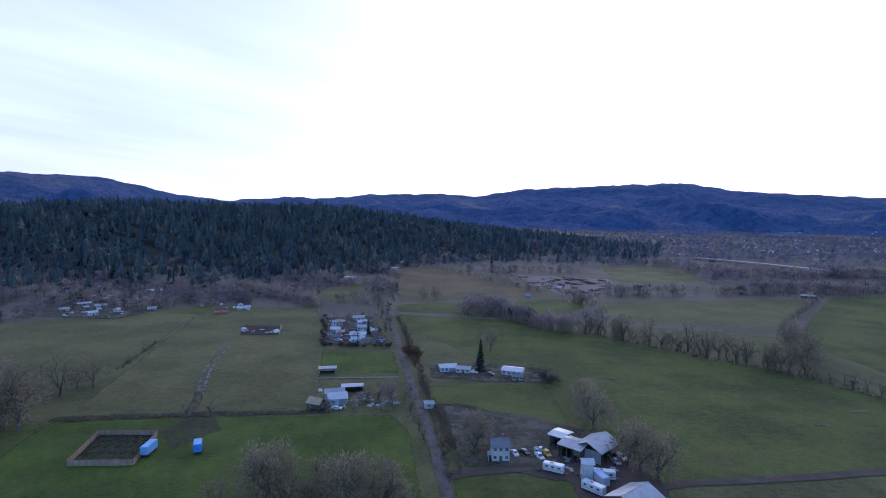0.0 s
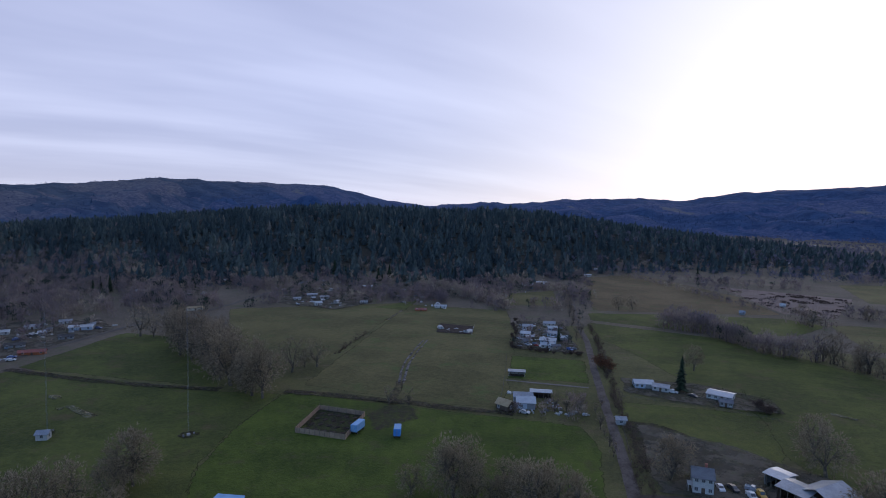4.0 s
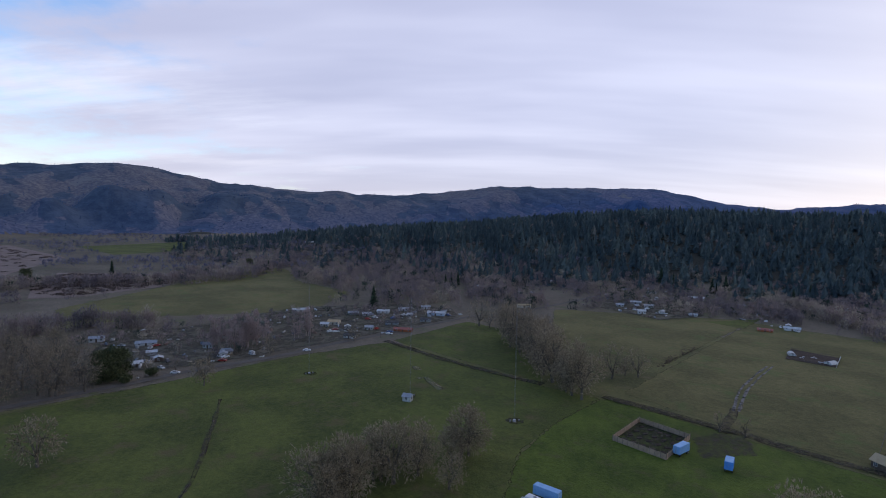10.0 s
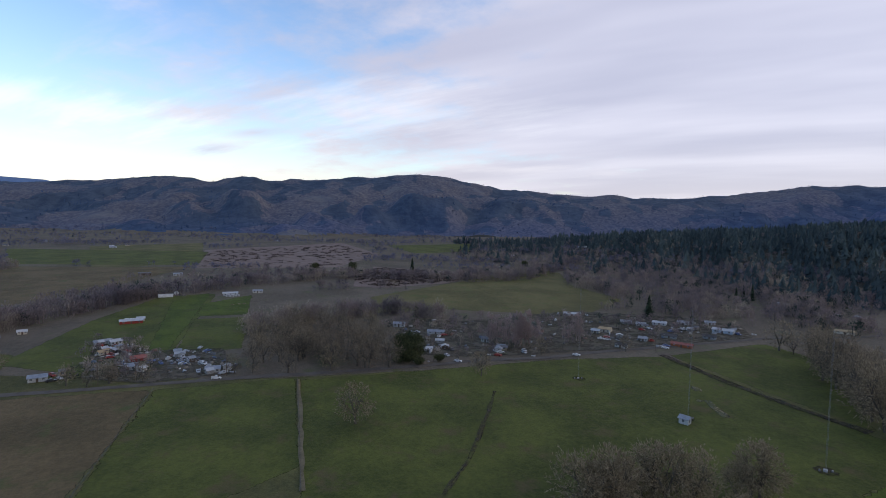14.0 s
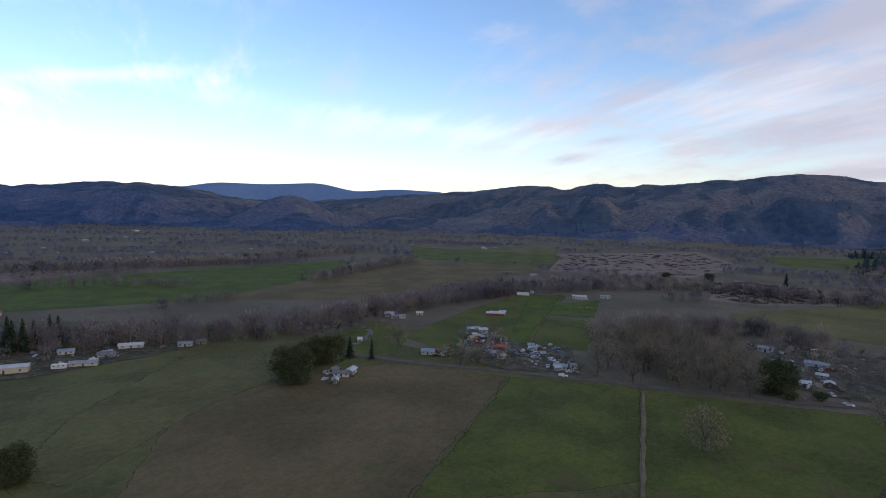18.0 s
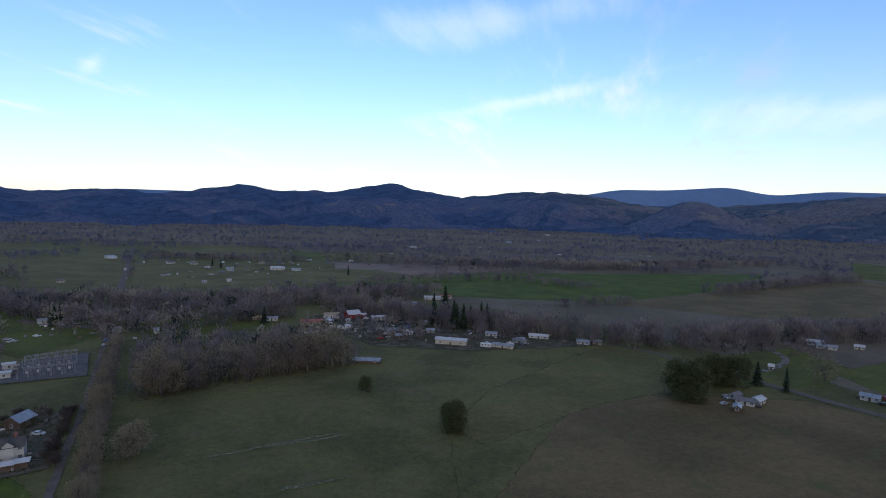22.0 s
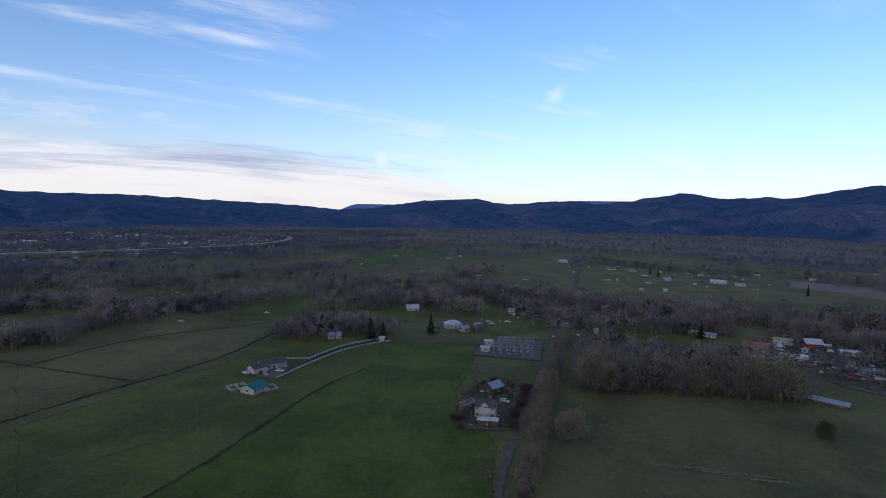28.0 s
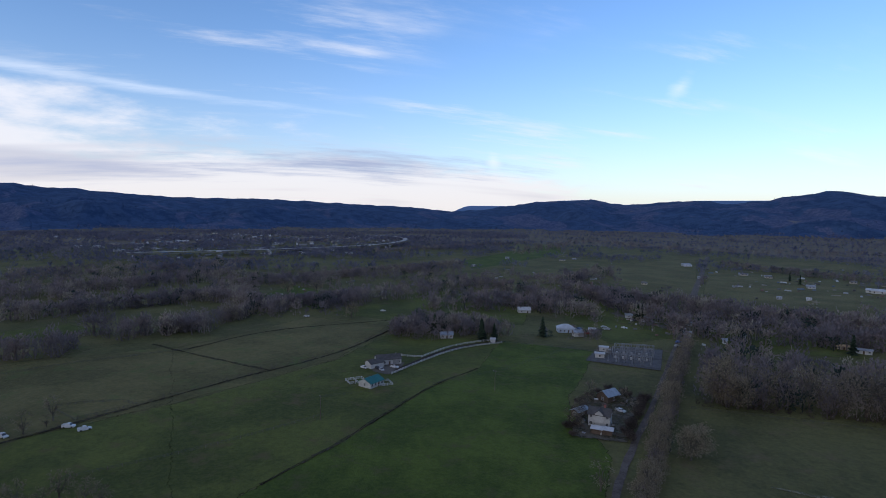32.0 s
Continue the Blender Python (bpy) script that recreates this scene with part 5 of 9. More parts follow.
hedge([(-84.9, 208.1), (-50.6, 211.6), (-17.4, 214.5)], 1.3, "low weedy hedge behind the walled garden")
hedge([(-159.4, 267.7), (-170.3, 326.9)], 2.2, "dark hedge between two pastures", 1.6, 1.2)
hedge([(-290.3, 177.2), (-230.2, 181.0), (-173.0, 190.8)], 1.1, "low brush along the ditch", 1.8, 1.0)
hedge([(224.5, -60.4), (224.8, -75.3), (223.8, -123.5), (222.6, -163.0), (217.6, -233.1), (230.1, -302.1)], 1.6, "long dark hedge between pastures", 1.5, 1.0)
hedge([(130.3, -109.4), (130.1, -144.2), (137.5, -209.6), (134.2, -245.8)], 0.6, "low rough growth along a field line", 2.4, 0.7)
row("oak", [(103.9, 365.7), (129.5, 332.3), (162.1, 301.3), (188.1, 269.6)], 5.2, 14, "hedgerow trees", 3.5)
hedge([(102.0, 358.8), (140.1, 316.4), (184.2, 263.9), (201.1, 231.0)], 2.6, "dark brushy hedge under the hedgerow trees", 1.5, 2.2)
row("oak", [(191.1, 269.7), (206.1, 236.9)], 11, 6, "hedgerow trees", 2.5)
row("thin", [(99.1, 362.0), (141.2, 319.1), (185.5, 265.8), (201.7, 231.8)], 6, 7, "hedgerow trees", 3)
row("oak", [(222.9, 347.6), (203.8, 299.7), (197.2, 282.9)], 5, 14, "hedgerow trees", 3)
row("thin", [(243.0, 382.8), (303.0, 452.4), (374.1, 533.1)], 8, 6, "trees along the field track", 2)
for t in ((57.9, 212.0), (57.9, 198.5)): plant("oak", t, 15)
for t in ((63.6, 166.1), (60.4, 169.8), (66.8, 160.7)): plant("oak", t, 15)
for t in ((13.4, 183.4), (11.7, 178.0)): plant("oak", t, 12)
plant("spread", (29.5, 313.6), 13)
for t in ((-11.7, 294.5), (-16.6, 299.0)): plant("rust", t, 7)
plant("fir", (20.7, 272.4), 17)
for t in ((50.0, 260.4), (53.1, 255.2)): plant("bush", t, 4)
for t in ((-15.1, 495.3), (-3.9, 502.7)): plant("spread", t, 12)
for t in ((125.9, 481.3), (126.0, 513.2), (176.3, 527.6), (197.6, 525.9), (230.8, 539.4)): plant("spread", t, 13)
for t in ((-30.1, 224.5), (-25.5, 226.0), (-20.5, 223.5)): plant("thin", t, 9)
for t in ((-96.5, 204.8), (-88.5, 207.3)): plant("thin", t, 8)
plant("spread", (-260.5, 62.0), 12)
plant("spread", (-205.2, 0.3), 16)
for t in ((-276.9, -12.0), (-295.1, -47.5), (-296.4, -39.9), (-280.7, 5.3), (-279.9, 17.7), (-291.1, -52.0)): plant("oak", t, 15)
row("oak", [(-306.7, -52.0), (-305.3, -21.7), (-296.0, 18.8)], 9, 15, "oaks along the main road", 5)
row("poplar", [(-326.7, 84.4), (-318.3, 94.8), (-323.9, 111.4)], 2.4, 17, "pinkish poplars among the houses", 4)
row("poplar", [(-329.1, 131.9), (-329.3, 146.7)], 2.6, 15, "pinkish poplars among the houses", 3)
row("thin", [(-287.2, 57.0), (-292.9, 74.2)], 7, 7, "trees among the houses", 4)
for t in ((-291.9, 26.7), (-295.6, 30.7)): plant("live", t, 15)
plant("fir", (-293.6, 29.3), 17)
for t in ((-283.6, 33.8), (-290.0, 45.2)): plant("green", t, 4)
for t in ((-300.9, 159.7), (-298.6, 106.3)): plant("oak", t, 10)
for t in ((-194.8, -172.4), (-194.7, -178.2)): plant("live", t, 17)
for t in ((-227.7, -183.7), (-219.5, -184.7), (-231.7, -179.0)): plant("live", t, 15)
for t in ((-244.9, -178.0), (-247.8, -165.5)): plant("fir", t, 12)
plant("spread", (-281.9, -169.1), 14)
for t in ((-83.5, -179.0), (-84.2, -181.6)): plant("live", t, 10.5)
plant("live", (-65.1, -233.5), 7)
row("oak", [(-261.8, -126.5), (-264.6, -114.9), (-269.3, -98.5)], 8, 10, "oaks along the main road", 3)
row("oak", [(-276.5, -56.9), (-273.9, -35.0)], 9, 13, "oaks along the main road", 4)
row("oak", [(-293.7, -17.1), (-280.9, 11.3)], 9, 14, "oaks along the main road", 4)
for t in ((-163.0, -390.1), (-159.1, -339.5), (-162.8, -351.7), (-178.8, -340.8), (-187.4, -423.6)): plant("fir", t, 19)
for t, h in (((-151, -360), 17), ((-158, -342), 21), ((-164, -339), 19), ((-176, -352), 15), ((-185, -344), 17), ((162, -309), 14), ((155, -312), 12), ((134, -342), 14), ((92, -444), 13)): plant("fir", t, h)
for t in ((23.0, -193.7), (22.1, -197.8)): plant("oak", t, 11)
row("oak", [(28.4, -154.9), (32.8, -192.3), (38.3, -243.6), (43.6, -303.8), (47.1, -363.5)], 6, 8, "trees lining the lane", 1.5)
hedge([(28.8, -144.8), (35.7, -202.3), (42.9, -280.2), (50.6, -361.9)], 2.4, "brown thicket lining the lane", 1.2, 1.4)
row("bush", [(44.6, -198.6), (49.4, -247.5)], 6, 3, "thicket lining the lane", 1.2)
for t in ((42.3, -156.7),): plant("thin", t, 10)
row("oak", [(24.9, -258.1), (2.7, -265.9), (-24.2, -272.1), (-47.8, -276.3), (-68.2, -279.3)], 6.5, 17, "tree row along the green field", 4)
hedge([(27.2, -255.3), (-23.9, -268.6), (-69.8, -276.8)], 3.0, "dark brush under the tree row", 1.3, 3.0)
row("oak", [(19.4, -285.1), (-18.0, -290.9), (-67.9, -298.1)], 8, 16, "tree row along the green field", 5)
for t in ((66.7, -215.7), (54.8, -236.6), (48.0, -223.7), (69.9, -238.7), (63.0, -200.1)): plant("thin", t, 8)
for t in ((198.4, -309.0), (161.3, -307.8), (165.0, -313.2)): plant("fir", t, 14)
plant("fir", (155.9, -313.8), 9)
plant("fir", (132.0, -339.6), 9)
for t in ((342.7, -255.8), (280.2, -317.2)): plant("spread", t, 12)
for t in ((424.5, -384.0), (411.1, -411.4)): plant("spread", t, 14)
for t in ((-19.0, -799.8), (-8.4, -834.1), (-166.1, -682.2)): plant("fir", t, 13)
for t in ((-722.7, -52.0), (-742.6, -3.7)): plant("live", t, 14)
for t in ((-816.1, 259.3),): plant("live", t, 10)

# ---------------------------------------------------------------- building materials
M_WHITE = surface("white_painted_boards", (0.34, 0.34, 0.33), (0.50, 0.50, 0.48), (0.32, 0.31, 0.29), (2.0, 0.3), rough=0.6, spots=0.35)
M_CREAM = surface("cream_siding", (0.38, 0.34, 0.27), (0.50, 0.46, 0.37), (0.34, 0.30, 0.24), (2.0, 0.3), rough=0.7, spots=0.35)
M_TAN = surface("tan_siding", (0.26, 0.21, 0.15), (0.38, 0.31, 0.22), None, (2.0, 0.3), rough=0.75)
M_GREYWALL = surface("grey_siding", (0.20, 0.20, 0.20), (0.30, 0.30, 0.30), None, (2.0, 0.3), rough=0.75)
M_BLUEWALL = surface("pale_blue_siding", (0.36, 0.42, 0.50), (0.46, 0.52, 0.60), None, (2.0, 0.3), rough=0.7)
M_BROWNWALL = surface("weathered_brown_boards", (0.070, 0.050, 0.038), (0.13, 0.098, 0.075), None, (1.5, 0.2), rough=0.85)
M_REDWALL = surface("barn_red_boards", (0.20, 0.030, 0.024), (0.30, 0.055, 0.042), (0.12, 0.040, 0.034), (1.5, 0.25), rough=0.75)
M_METAL = surface("galvanised_roofing", (0.22, 0.24, 0.26), (0.36, 0.38, 0.41), (0.18, 0.15, 0.13), (3.0, 0.4), rough=0.42, metal=0.35, spots=0.45)
M_WHITEROOF = surface("white_metal_roofing", (0.34, 0.355, 0.37), (0.48, 0.495, 0.51), (0.30, 0.28, 0.27), (3.0, 0.4), rough=0.45, spots=0.3)
M_SHINGLE = surface("grey_shingles", (0.11, 0.11, 0.12), (0.19, 0.19, 0.20), (0.09, 0.10, 0.07), (2.0, 0.25), rough=0.9)
M_DARKROOF = surface("dark_shingles", (0.055, 0.052, 0.052), (0.10, 0.095, 0.092), None, (2.0, 0.25), rough=0.9)
M_TANROOF = surface("tan_roofing", (0.30, 0.22, 0.13), (0.42, 0.33, 0.20), (0.22, 0.15, 0.10), (2.0, 0.3), rough=0.8)
M_REDROOF = surface("faded_red_roofing", (0.22, 0.065, 0.05), (0.33, 0.11, 0.085), (0.30, 0.20, 0.17), (2.0, 0.3), rough=0.7)
M_GREENROOF = surface("green_metal_roofing", (0.010, 0.085, 0.070), (0.016, 0.130, 0.108), None, (3.0, 0.4), rough=0.4)
M_BLUE = surface("blue_tarpaulin_paint", (0.050, 0.20, 0.55), (0.090, 0.29, 0.68), (0.14, 0.32, 0.62), (2.0, 0.3), rough=0.5)
M_PALEBLUE = surface("sky_blue_paint", (0.15, 0.31, 0.55), (0.22, 0.40, 0.62), (0.12, 0.22, 0.36), (2.0, 0.3), rough=0.5)
# glass base colour is lightened to imitate sky mirrored in the panes
M_GLASS = surface("curtained_window_glass", (0.060, 0.064, 0.072), (0.120, 0.122, 0.128), None, (3, 1), rough=0.12)
M_TYRE = surface("black_rubber", (0.012, 0.012, 0.012), (0.025, 0.025, 0.025), None, (1, 0.1), rough=0.85)
M_STEEL = surface("galvanised_steel", (0.22, 0.23, 0.25), (0.34, 0.35, 0.37), None, (1, 0.1), rough=0.5, metal=0.5)
M_POLE = surface("weathered_pole_wood", (0.10, 0.080, 0.060), (0.19, 0.155, 0.12), None, (1, 0.15), rough=0.9)
M_PLANK = surface("brown_fence_planks", (0.27, 0.185, 0.125), (0.42, 0.31, 0.215), (0.17, 0.12, 0.085), (1.5, 0.2), rough=0.85, by_object=0.35)
M_CONCRETE = surface("grey_concrete", (0.26, 0.25, 0.24), (0.38, 0.37, 0.35), None, (3, 0.3), rough=0.85)
M_PAD = surface("grey_crushed_stone", (0.084, 0.082, 0.084), (0.134, 0.128, 0.125), (0.056, 0.053, 0.052), (4, 0.4), rough=0.95, bump=0.4, bump_size=0.15)
M_WIRE = surface("dark_cable", (0.03, 0.03, 0.03), (0.05, 0.05, 0.05), None, (2, 0.3), rough=0.6)
M_ORANGE = surface("orange_brown_boards", (0.26, 0.085, 0.035), (0.36, 0.13, 0.06), None, (2, 0.3), rough=0.8)
PAINT = {n: surface(n + "_car_paint", c, tuple(v * 1.15 for v in c), None, (2, 0.4), rough=0.28) for n, c in (
    ("white", (0.50, 0.50, 0.50)), ("silver", (0.32, 0.33, 0.35)), ("dark", (0.03, 0.03, 0.035)), ("blue", (0.05, 0.09, 0.22)), ("red", (0.25, 0.025, 0.02)), ("yellow", (0.42, 0.25, 0.03)))}


# ---------------------------------------------------------------- building parts


def boxes(name, items, mat, bevel=0.0):
    """One mesh out of boxes (cx, cy, cz, sx, sy, sz)."""
    bm = bmesh.new()
    for cx, cy, cz, sx, sy, sz in items:
        g = bmesh.ops.create_cube(bm, size=1.0)["verts"]
        bmesh.ops.scale(bm, vec=(sx, sy, sz), verts=g)
        bmesh.ops.translate(bm, vec=(cx, cy, cz), verts=g)
    if bevel:
        bmesh.ops.bevel(bm, geom=bm.edges[:], offset=bevel, segments=1, affect="EDGES")
    me = bpy.data.meshes.new(name)
    bm.to_mesh(me)
    bm.free()
    me.materials.append(mat)
    return me


def gable_walls(w, l, h, rise, mat):
    """Walls of a house whose ridge runs along x."""
    x, y = w / 2, l / 2
    v = [(-x, -y, -0.3), (x, -y, -0.3), (x, y, -0.3), (-x, y, -0.3), (-x, -y, h), (x, -y, h), (x, y, h), (-x, y, h), (-x, 0, h + rise), (x, 0, h + rise)]
    f = [(0, 1, 5, 4), (2, 3, 7, 6), (1, 2, 6, 9, 5), (3, 0, 4, 8, 7), (4, 5, 9, 8), (6, 7, 8, 9), (3, 2, 1, 0)]
    return mesh("wall", v, f, mat)


def gable_roof(w, l, h, rise, mat, over=0.45, thick=0.16):
    x, y = w / 2 + over, l / 2 + over
    drop = rise * over / (l / 2) if l else 0
    v, f = [], []
    for s in (-1, 1):
        n = len(v)
        for z in (0.03, 0.03 + thick):
            v += [(-x, s * y, h - drop + z), (x, s * y, h - drop + z), (x, 0, h + rise + z), (-x, 0, h + rise + z)]
        q = [(0, 1, 2, 3), (7, 6, 5, 4), (0, 4, 5, 1), (1, 5, 6, 2), (2, 6, 7, 3), (3, 7, 4, 0)]
        f += [tuple(n + k for k in (a if s > 0 else a[::-1])) for a in q]
    return mesh("roof", v, f, mat)


def hip_roof(w, l, h, rise, mat, over=0.5):
    x, y = w / 2 + over, l / 2 + over
    r = max(0.3, w / 2 - l / 2)
    v = [(-x, -y, h), (x, -y, h), (x, y, h), (-x, y, h), (-x, -y, h + .15), (x, -y, h + .15), (x, y, h + .15), (-x, y, h + .15), (-r, 0, h + rise), (r, 0, h + rise)]
    f = [(3, 2, 1, 0), (0, 1, 5, 4), (1, 2, 6, 5), (2, 3, 7, 6), (3, 0, 4, 7), (4, 5, 9, 8), (5, 6, 9), (6, 7, 8, 9), (7, 4, 8)]
    return mesh("roof", v, f, mat)


FRAME = boxes("window", [(0, 0, 0.65, 1.2, 0.10, 0.10), (0, 0, -0.65, 1.2, 0.12, 0.10), (-0.55, 0, 0, 0.10, 0.10, 1.2), (0.55, 0, 0, 0.10, 0.10, 1.2), (0, 0, 0, 0.05, 0.08, 1.2)], M_WHITE)
PANE = boxes("pane", [(0, 0.0, 0, 0.9, 0.06, 1.0)], M_GLASS)
DOOR = boxes("door", [(0, 0, 1.0, 0.95, 0.10, 2.0)], M_BROWNWALL, 0.02)
WIDE_DOOR = boxes("garage_door", [(0, 0, 1.25, 3.2, 0.10, 2.5)] + [(0, -0.06, 0.3 + 0.6 * k, 3.0, 0.03, 0.5) for k in range(4)], M_GREYWALL)
CHIMNEY = boxes("chimney", [(0, 0, 0.6, 0.7, 0.7, 1.8), (0, 0, 1.5, 0.85, 0.85, 0.15)], M_REDROOF)


def bearing(at):
    return math.degrees(math.atan2(-at[0], at[1]))


def stand(at, turn):
    return pose(at[0], at[1], float(terrain(*at)), 0, 0, bearing(at) + turn)


def add_window(root, x, y, z, rz, s=1.0):
    w = piece("window", FRAME, root, pose(x, y, z, 0, 0, rz) @ Matrix.Diagonal((s, 1, s, 1)))
    piece("pane", PANE, w)


def house(at, turn, w, l, h, rise, wall, roof, label, name="house", category="house", windows=3, hip=False, door=True, garage=False, chimney=False, storeys=1, group="", open_front=False):
    """A building with its long side, its ridge, along x. turn: from facing the middle of the valley."""
    root = empty(name, stand(at, turn), label, category, group)
    if open_front:
        t = 0.15
        piece("back_wall", boxes("back_wall", [(0, l / 2, h / 2, w, t, h)], wall), root)
        for s in (-1, 1):
            piece("side_wall", boxes("side_wall", [(s * (w / 2 - t), 0, h / 2, t, l - 0.2, h)], wall), root)
        for k in range(4):
            piece("post", boxes("post", [(-w / 2 + w * (k + 0.5) / 4, -l / 2 + 0.2, h / 2 - 0.1, 0.2, 0.2, h + 0.1)], M_POLE), root)
        piece("floor", boxes("floor", [(0, 0, 0.03, w - 0.4, l - 0.4, 0.12)], M_SOIL), root)
    else:
        piece("wall", gable_walls(w, l, h, 0.02 if hip else rise, wall), root)
    piece("roof", (hip_roof if hip else gable_roof)(w, l, h, rise, roof), root)
    if not hip and not open_front:
        piece("ridge_cap", boxes("ridge_cap", [(0, 0, h + rise + 0.2, w + 0.9, 0.3, 0.06)], roof), root)
    if not open_front:
        for st in range(storeys):
            z = 1.5 + 2.7 * st
            for k in range(windows):
                x = -w / 2 + w * (k + 0.5) / max(1, windows)
                if door and st == 0 and k == windows // 2 and windows > 1:
                    piece("door", DOOR, root, pose(x, -l / 2 - 0.03, 0))
                    continue
                add_window(root, x, -l / 2 - 0.02, z, 0)
            for s in (-1, 1):
                add_window(root, s * (w / 2 + 0.02), 0, z, 90)
        if garage:
            piece("garage_door", WIDE_DOOR, root, pose(w * 0.27, -l / 2 - 0.05, 0))
    if chimney:
        piece("chimney", CHIMNEY, root, pose(w * 0.2, l * 0.12, h + rise * 0.75))
    return root


def wheel_mesh():
    bm = bmesh.new()
    bmesh.ops.create_cone(bm, cap_ends=True, segments=14, radius1=0.34, radius2=0.34, depth=0.24, matrix=Matrix.Rotation(radians(90), 4, "Y"))
    bmesh.ops.bevel(bm, geom=[e for e in bm.edges if e.calc_face_angle(0) > 1], offset=0.04, segments=1, affect="EDGES")
    me = bpy.data.meshes.new("wheel")
    bm.to_mesh(me)
    bm.free()
    me.materials.append(M_TYRE)
    return me


WHEEL = wheel_mesh()
HUB = boxes("rim", [(0, 0, 0, 0.26, 0.3, 0.3)], M_STEEL, 0.06)
CARS = {}


def loft(name, sections, mat):
    """A closed shell through rectangles (y, half width, bottom, top)."""
    v, f = [], []
    for y, x, b, t in sections:
        v += [(-x, y, b), (x, y, b), (x * 0.96, y, t), (-x * 0.96, y, t)]
    for i in range(len(sections) - 1):
        a = i * 4
        f += [(a + k, a + (k + 1) % 4, a + 4 + (k + 1) % 4, a + 4 + k) for k in range(4)]
    f += [(3, 2, 1, 0), tuple(len(v) - 4 + k for k in range(4))]
    return mesh(name, v, [g[::-1] for g in f], mat)


def car(at, turn, paint="white", pickup=False, group=""):
    key = (paint, pickup)
    m = stand(at, turn)
    if key in CARS:
        return copy_thing(CARS[key], m)
    kind = "pickup_truck" if pickup else "car"
    root = empty(kind, m, f"parked {paint} {'pickup truck' if pickup else 'car'} on bare ground", kind.replace("_", " "), "parked vehicles")
    p = PAINT[paint]
    piece("body", loft("body", [(-2.2, 0.72, 0.4, 0.72), (-2.1, 0.85, 0.3, 0.82), (-1.1, 0.9, 0.28, 0.95), (1.5, 0.9, 0.28, 0.98), (2.1, 0.85, 0.32, 0.92), (2.25, 0.75, 0.42, 0.82)], p), root)
    if pickup:
        piece("cabin", loft("cabin", [(-1.0, 0.78, 0.9, 0.98), (-0.4, 0.72, 0.9, 1.72), (0.6, 0.72, 0.9, 1.75), (0.75, 0.76, 0.9, 1.0)], p), root)
        piece("load_bed", boxes("load_bed", [(0, 1.5, 1.0, 1.5, 1.3, 0.06), (-0.82, 1.5, 1.15, 0.08, 1.4, 0.35), (0.82, 1.5, 1.15, 0.08, 1.4, 0.35), (0, 2.2, 1.15, 1.6, 0.08, 0.35)], p), root)
        piece("windscreen", loft("windscreen", [(-1.03, 0.66, 1.0, 1.04), (-0.52, 0.62, 1.05, 1.66)], M_GLASS), root)
    else:
        piece("cabin", loft("cabin", [(-1.1, 0.76, 0.9, 0.98), (-0.4, 0.66, 0.9, 1.42), (0.9, 0.66, 0.9, 1.44), (1.75, 0.74, 0.9, 1.0)], p), root)
        piece("windscreen", loft("windscreen", [(-1.13, 0.64, 0.98, 1.02), (-0.50, 0.58, 1.0, 1.38)], M_GLASS), root)
        piece("side_window", boxes("side_window", [(0.69, 0.25, 1.2, 0.06, 1.3, 0.26), (-0.69, 0.25, 1.2, 0.06, 1.3, 0.26)], M_GLASS), root)
    for x in (-0.82, 0.82):
        for y in (-1.35, 1.35):
            piece("wheel", WHEEL, root, pose(x, y, 0.34))
    CARS[key] = root
    return root


VANS = {}


def camper(at, turn, long=7.0, paint="white"):
    key = (round(long), paint)
    m = stand(at, turn)
    if key in VANS:
        return copy_thing(VANS[key], m)
    root = empty("camper_trailer", m, "parked white camper trailer with dark windows", "camper", "parked campers")
    piece("body", boxes("body", [(0, 0, 1.75, 2.4, long, 2.3)], PAINT[paint], 0.18), root)
    piece("stripe", boxes("stripe", [(0, 0, 1.35, 2.43, long * 0.94, 0.16)], M_TAN), root)
    for s in (-1, 1):
        for k in range(3):
            piece("window", boxes("window", [(s * 1.2, -long * 0.3 + k * long * 0.3, 2.1, 0.05, 0.9, 0.55)], M_GLASS), root)
    piece("roof_vent", boxes("roof_vent", [(0, 0.6, 2.98, 0.7, 0.9, 0.22)], M_GREYWALL, 0.04), root)
    piece("hitch", boxes("hitch", [(0, -long / 2 - 0.5, 0.6, 0.12, 1.3, 0.12)], M_STEEL), root)
    for x in (-1.0, 1.0):
        w = piece("wheel", WHEEL, root, pose(x, 0.5, 0.34))
        piece("rim", HUB, w)
    piece("chassis", boxes("chassis", [(0, 0, 0.55, 1.8, long * 0.95, 0.15)], M_WIRE), root)
    VANS[key] = root
    return root


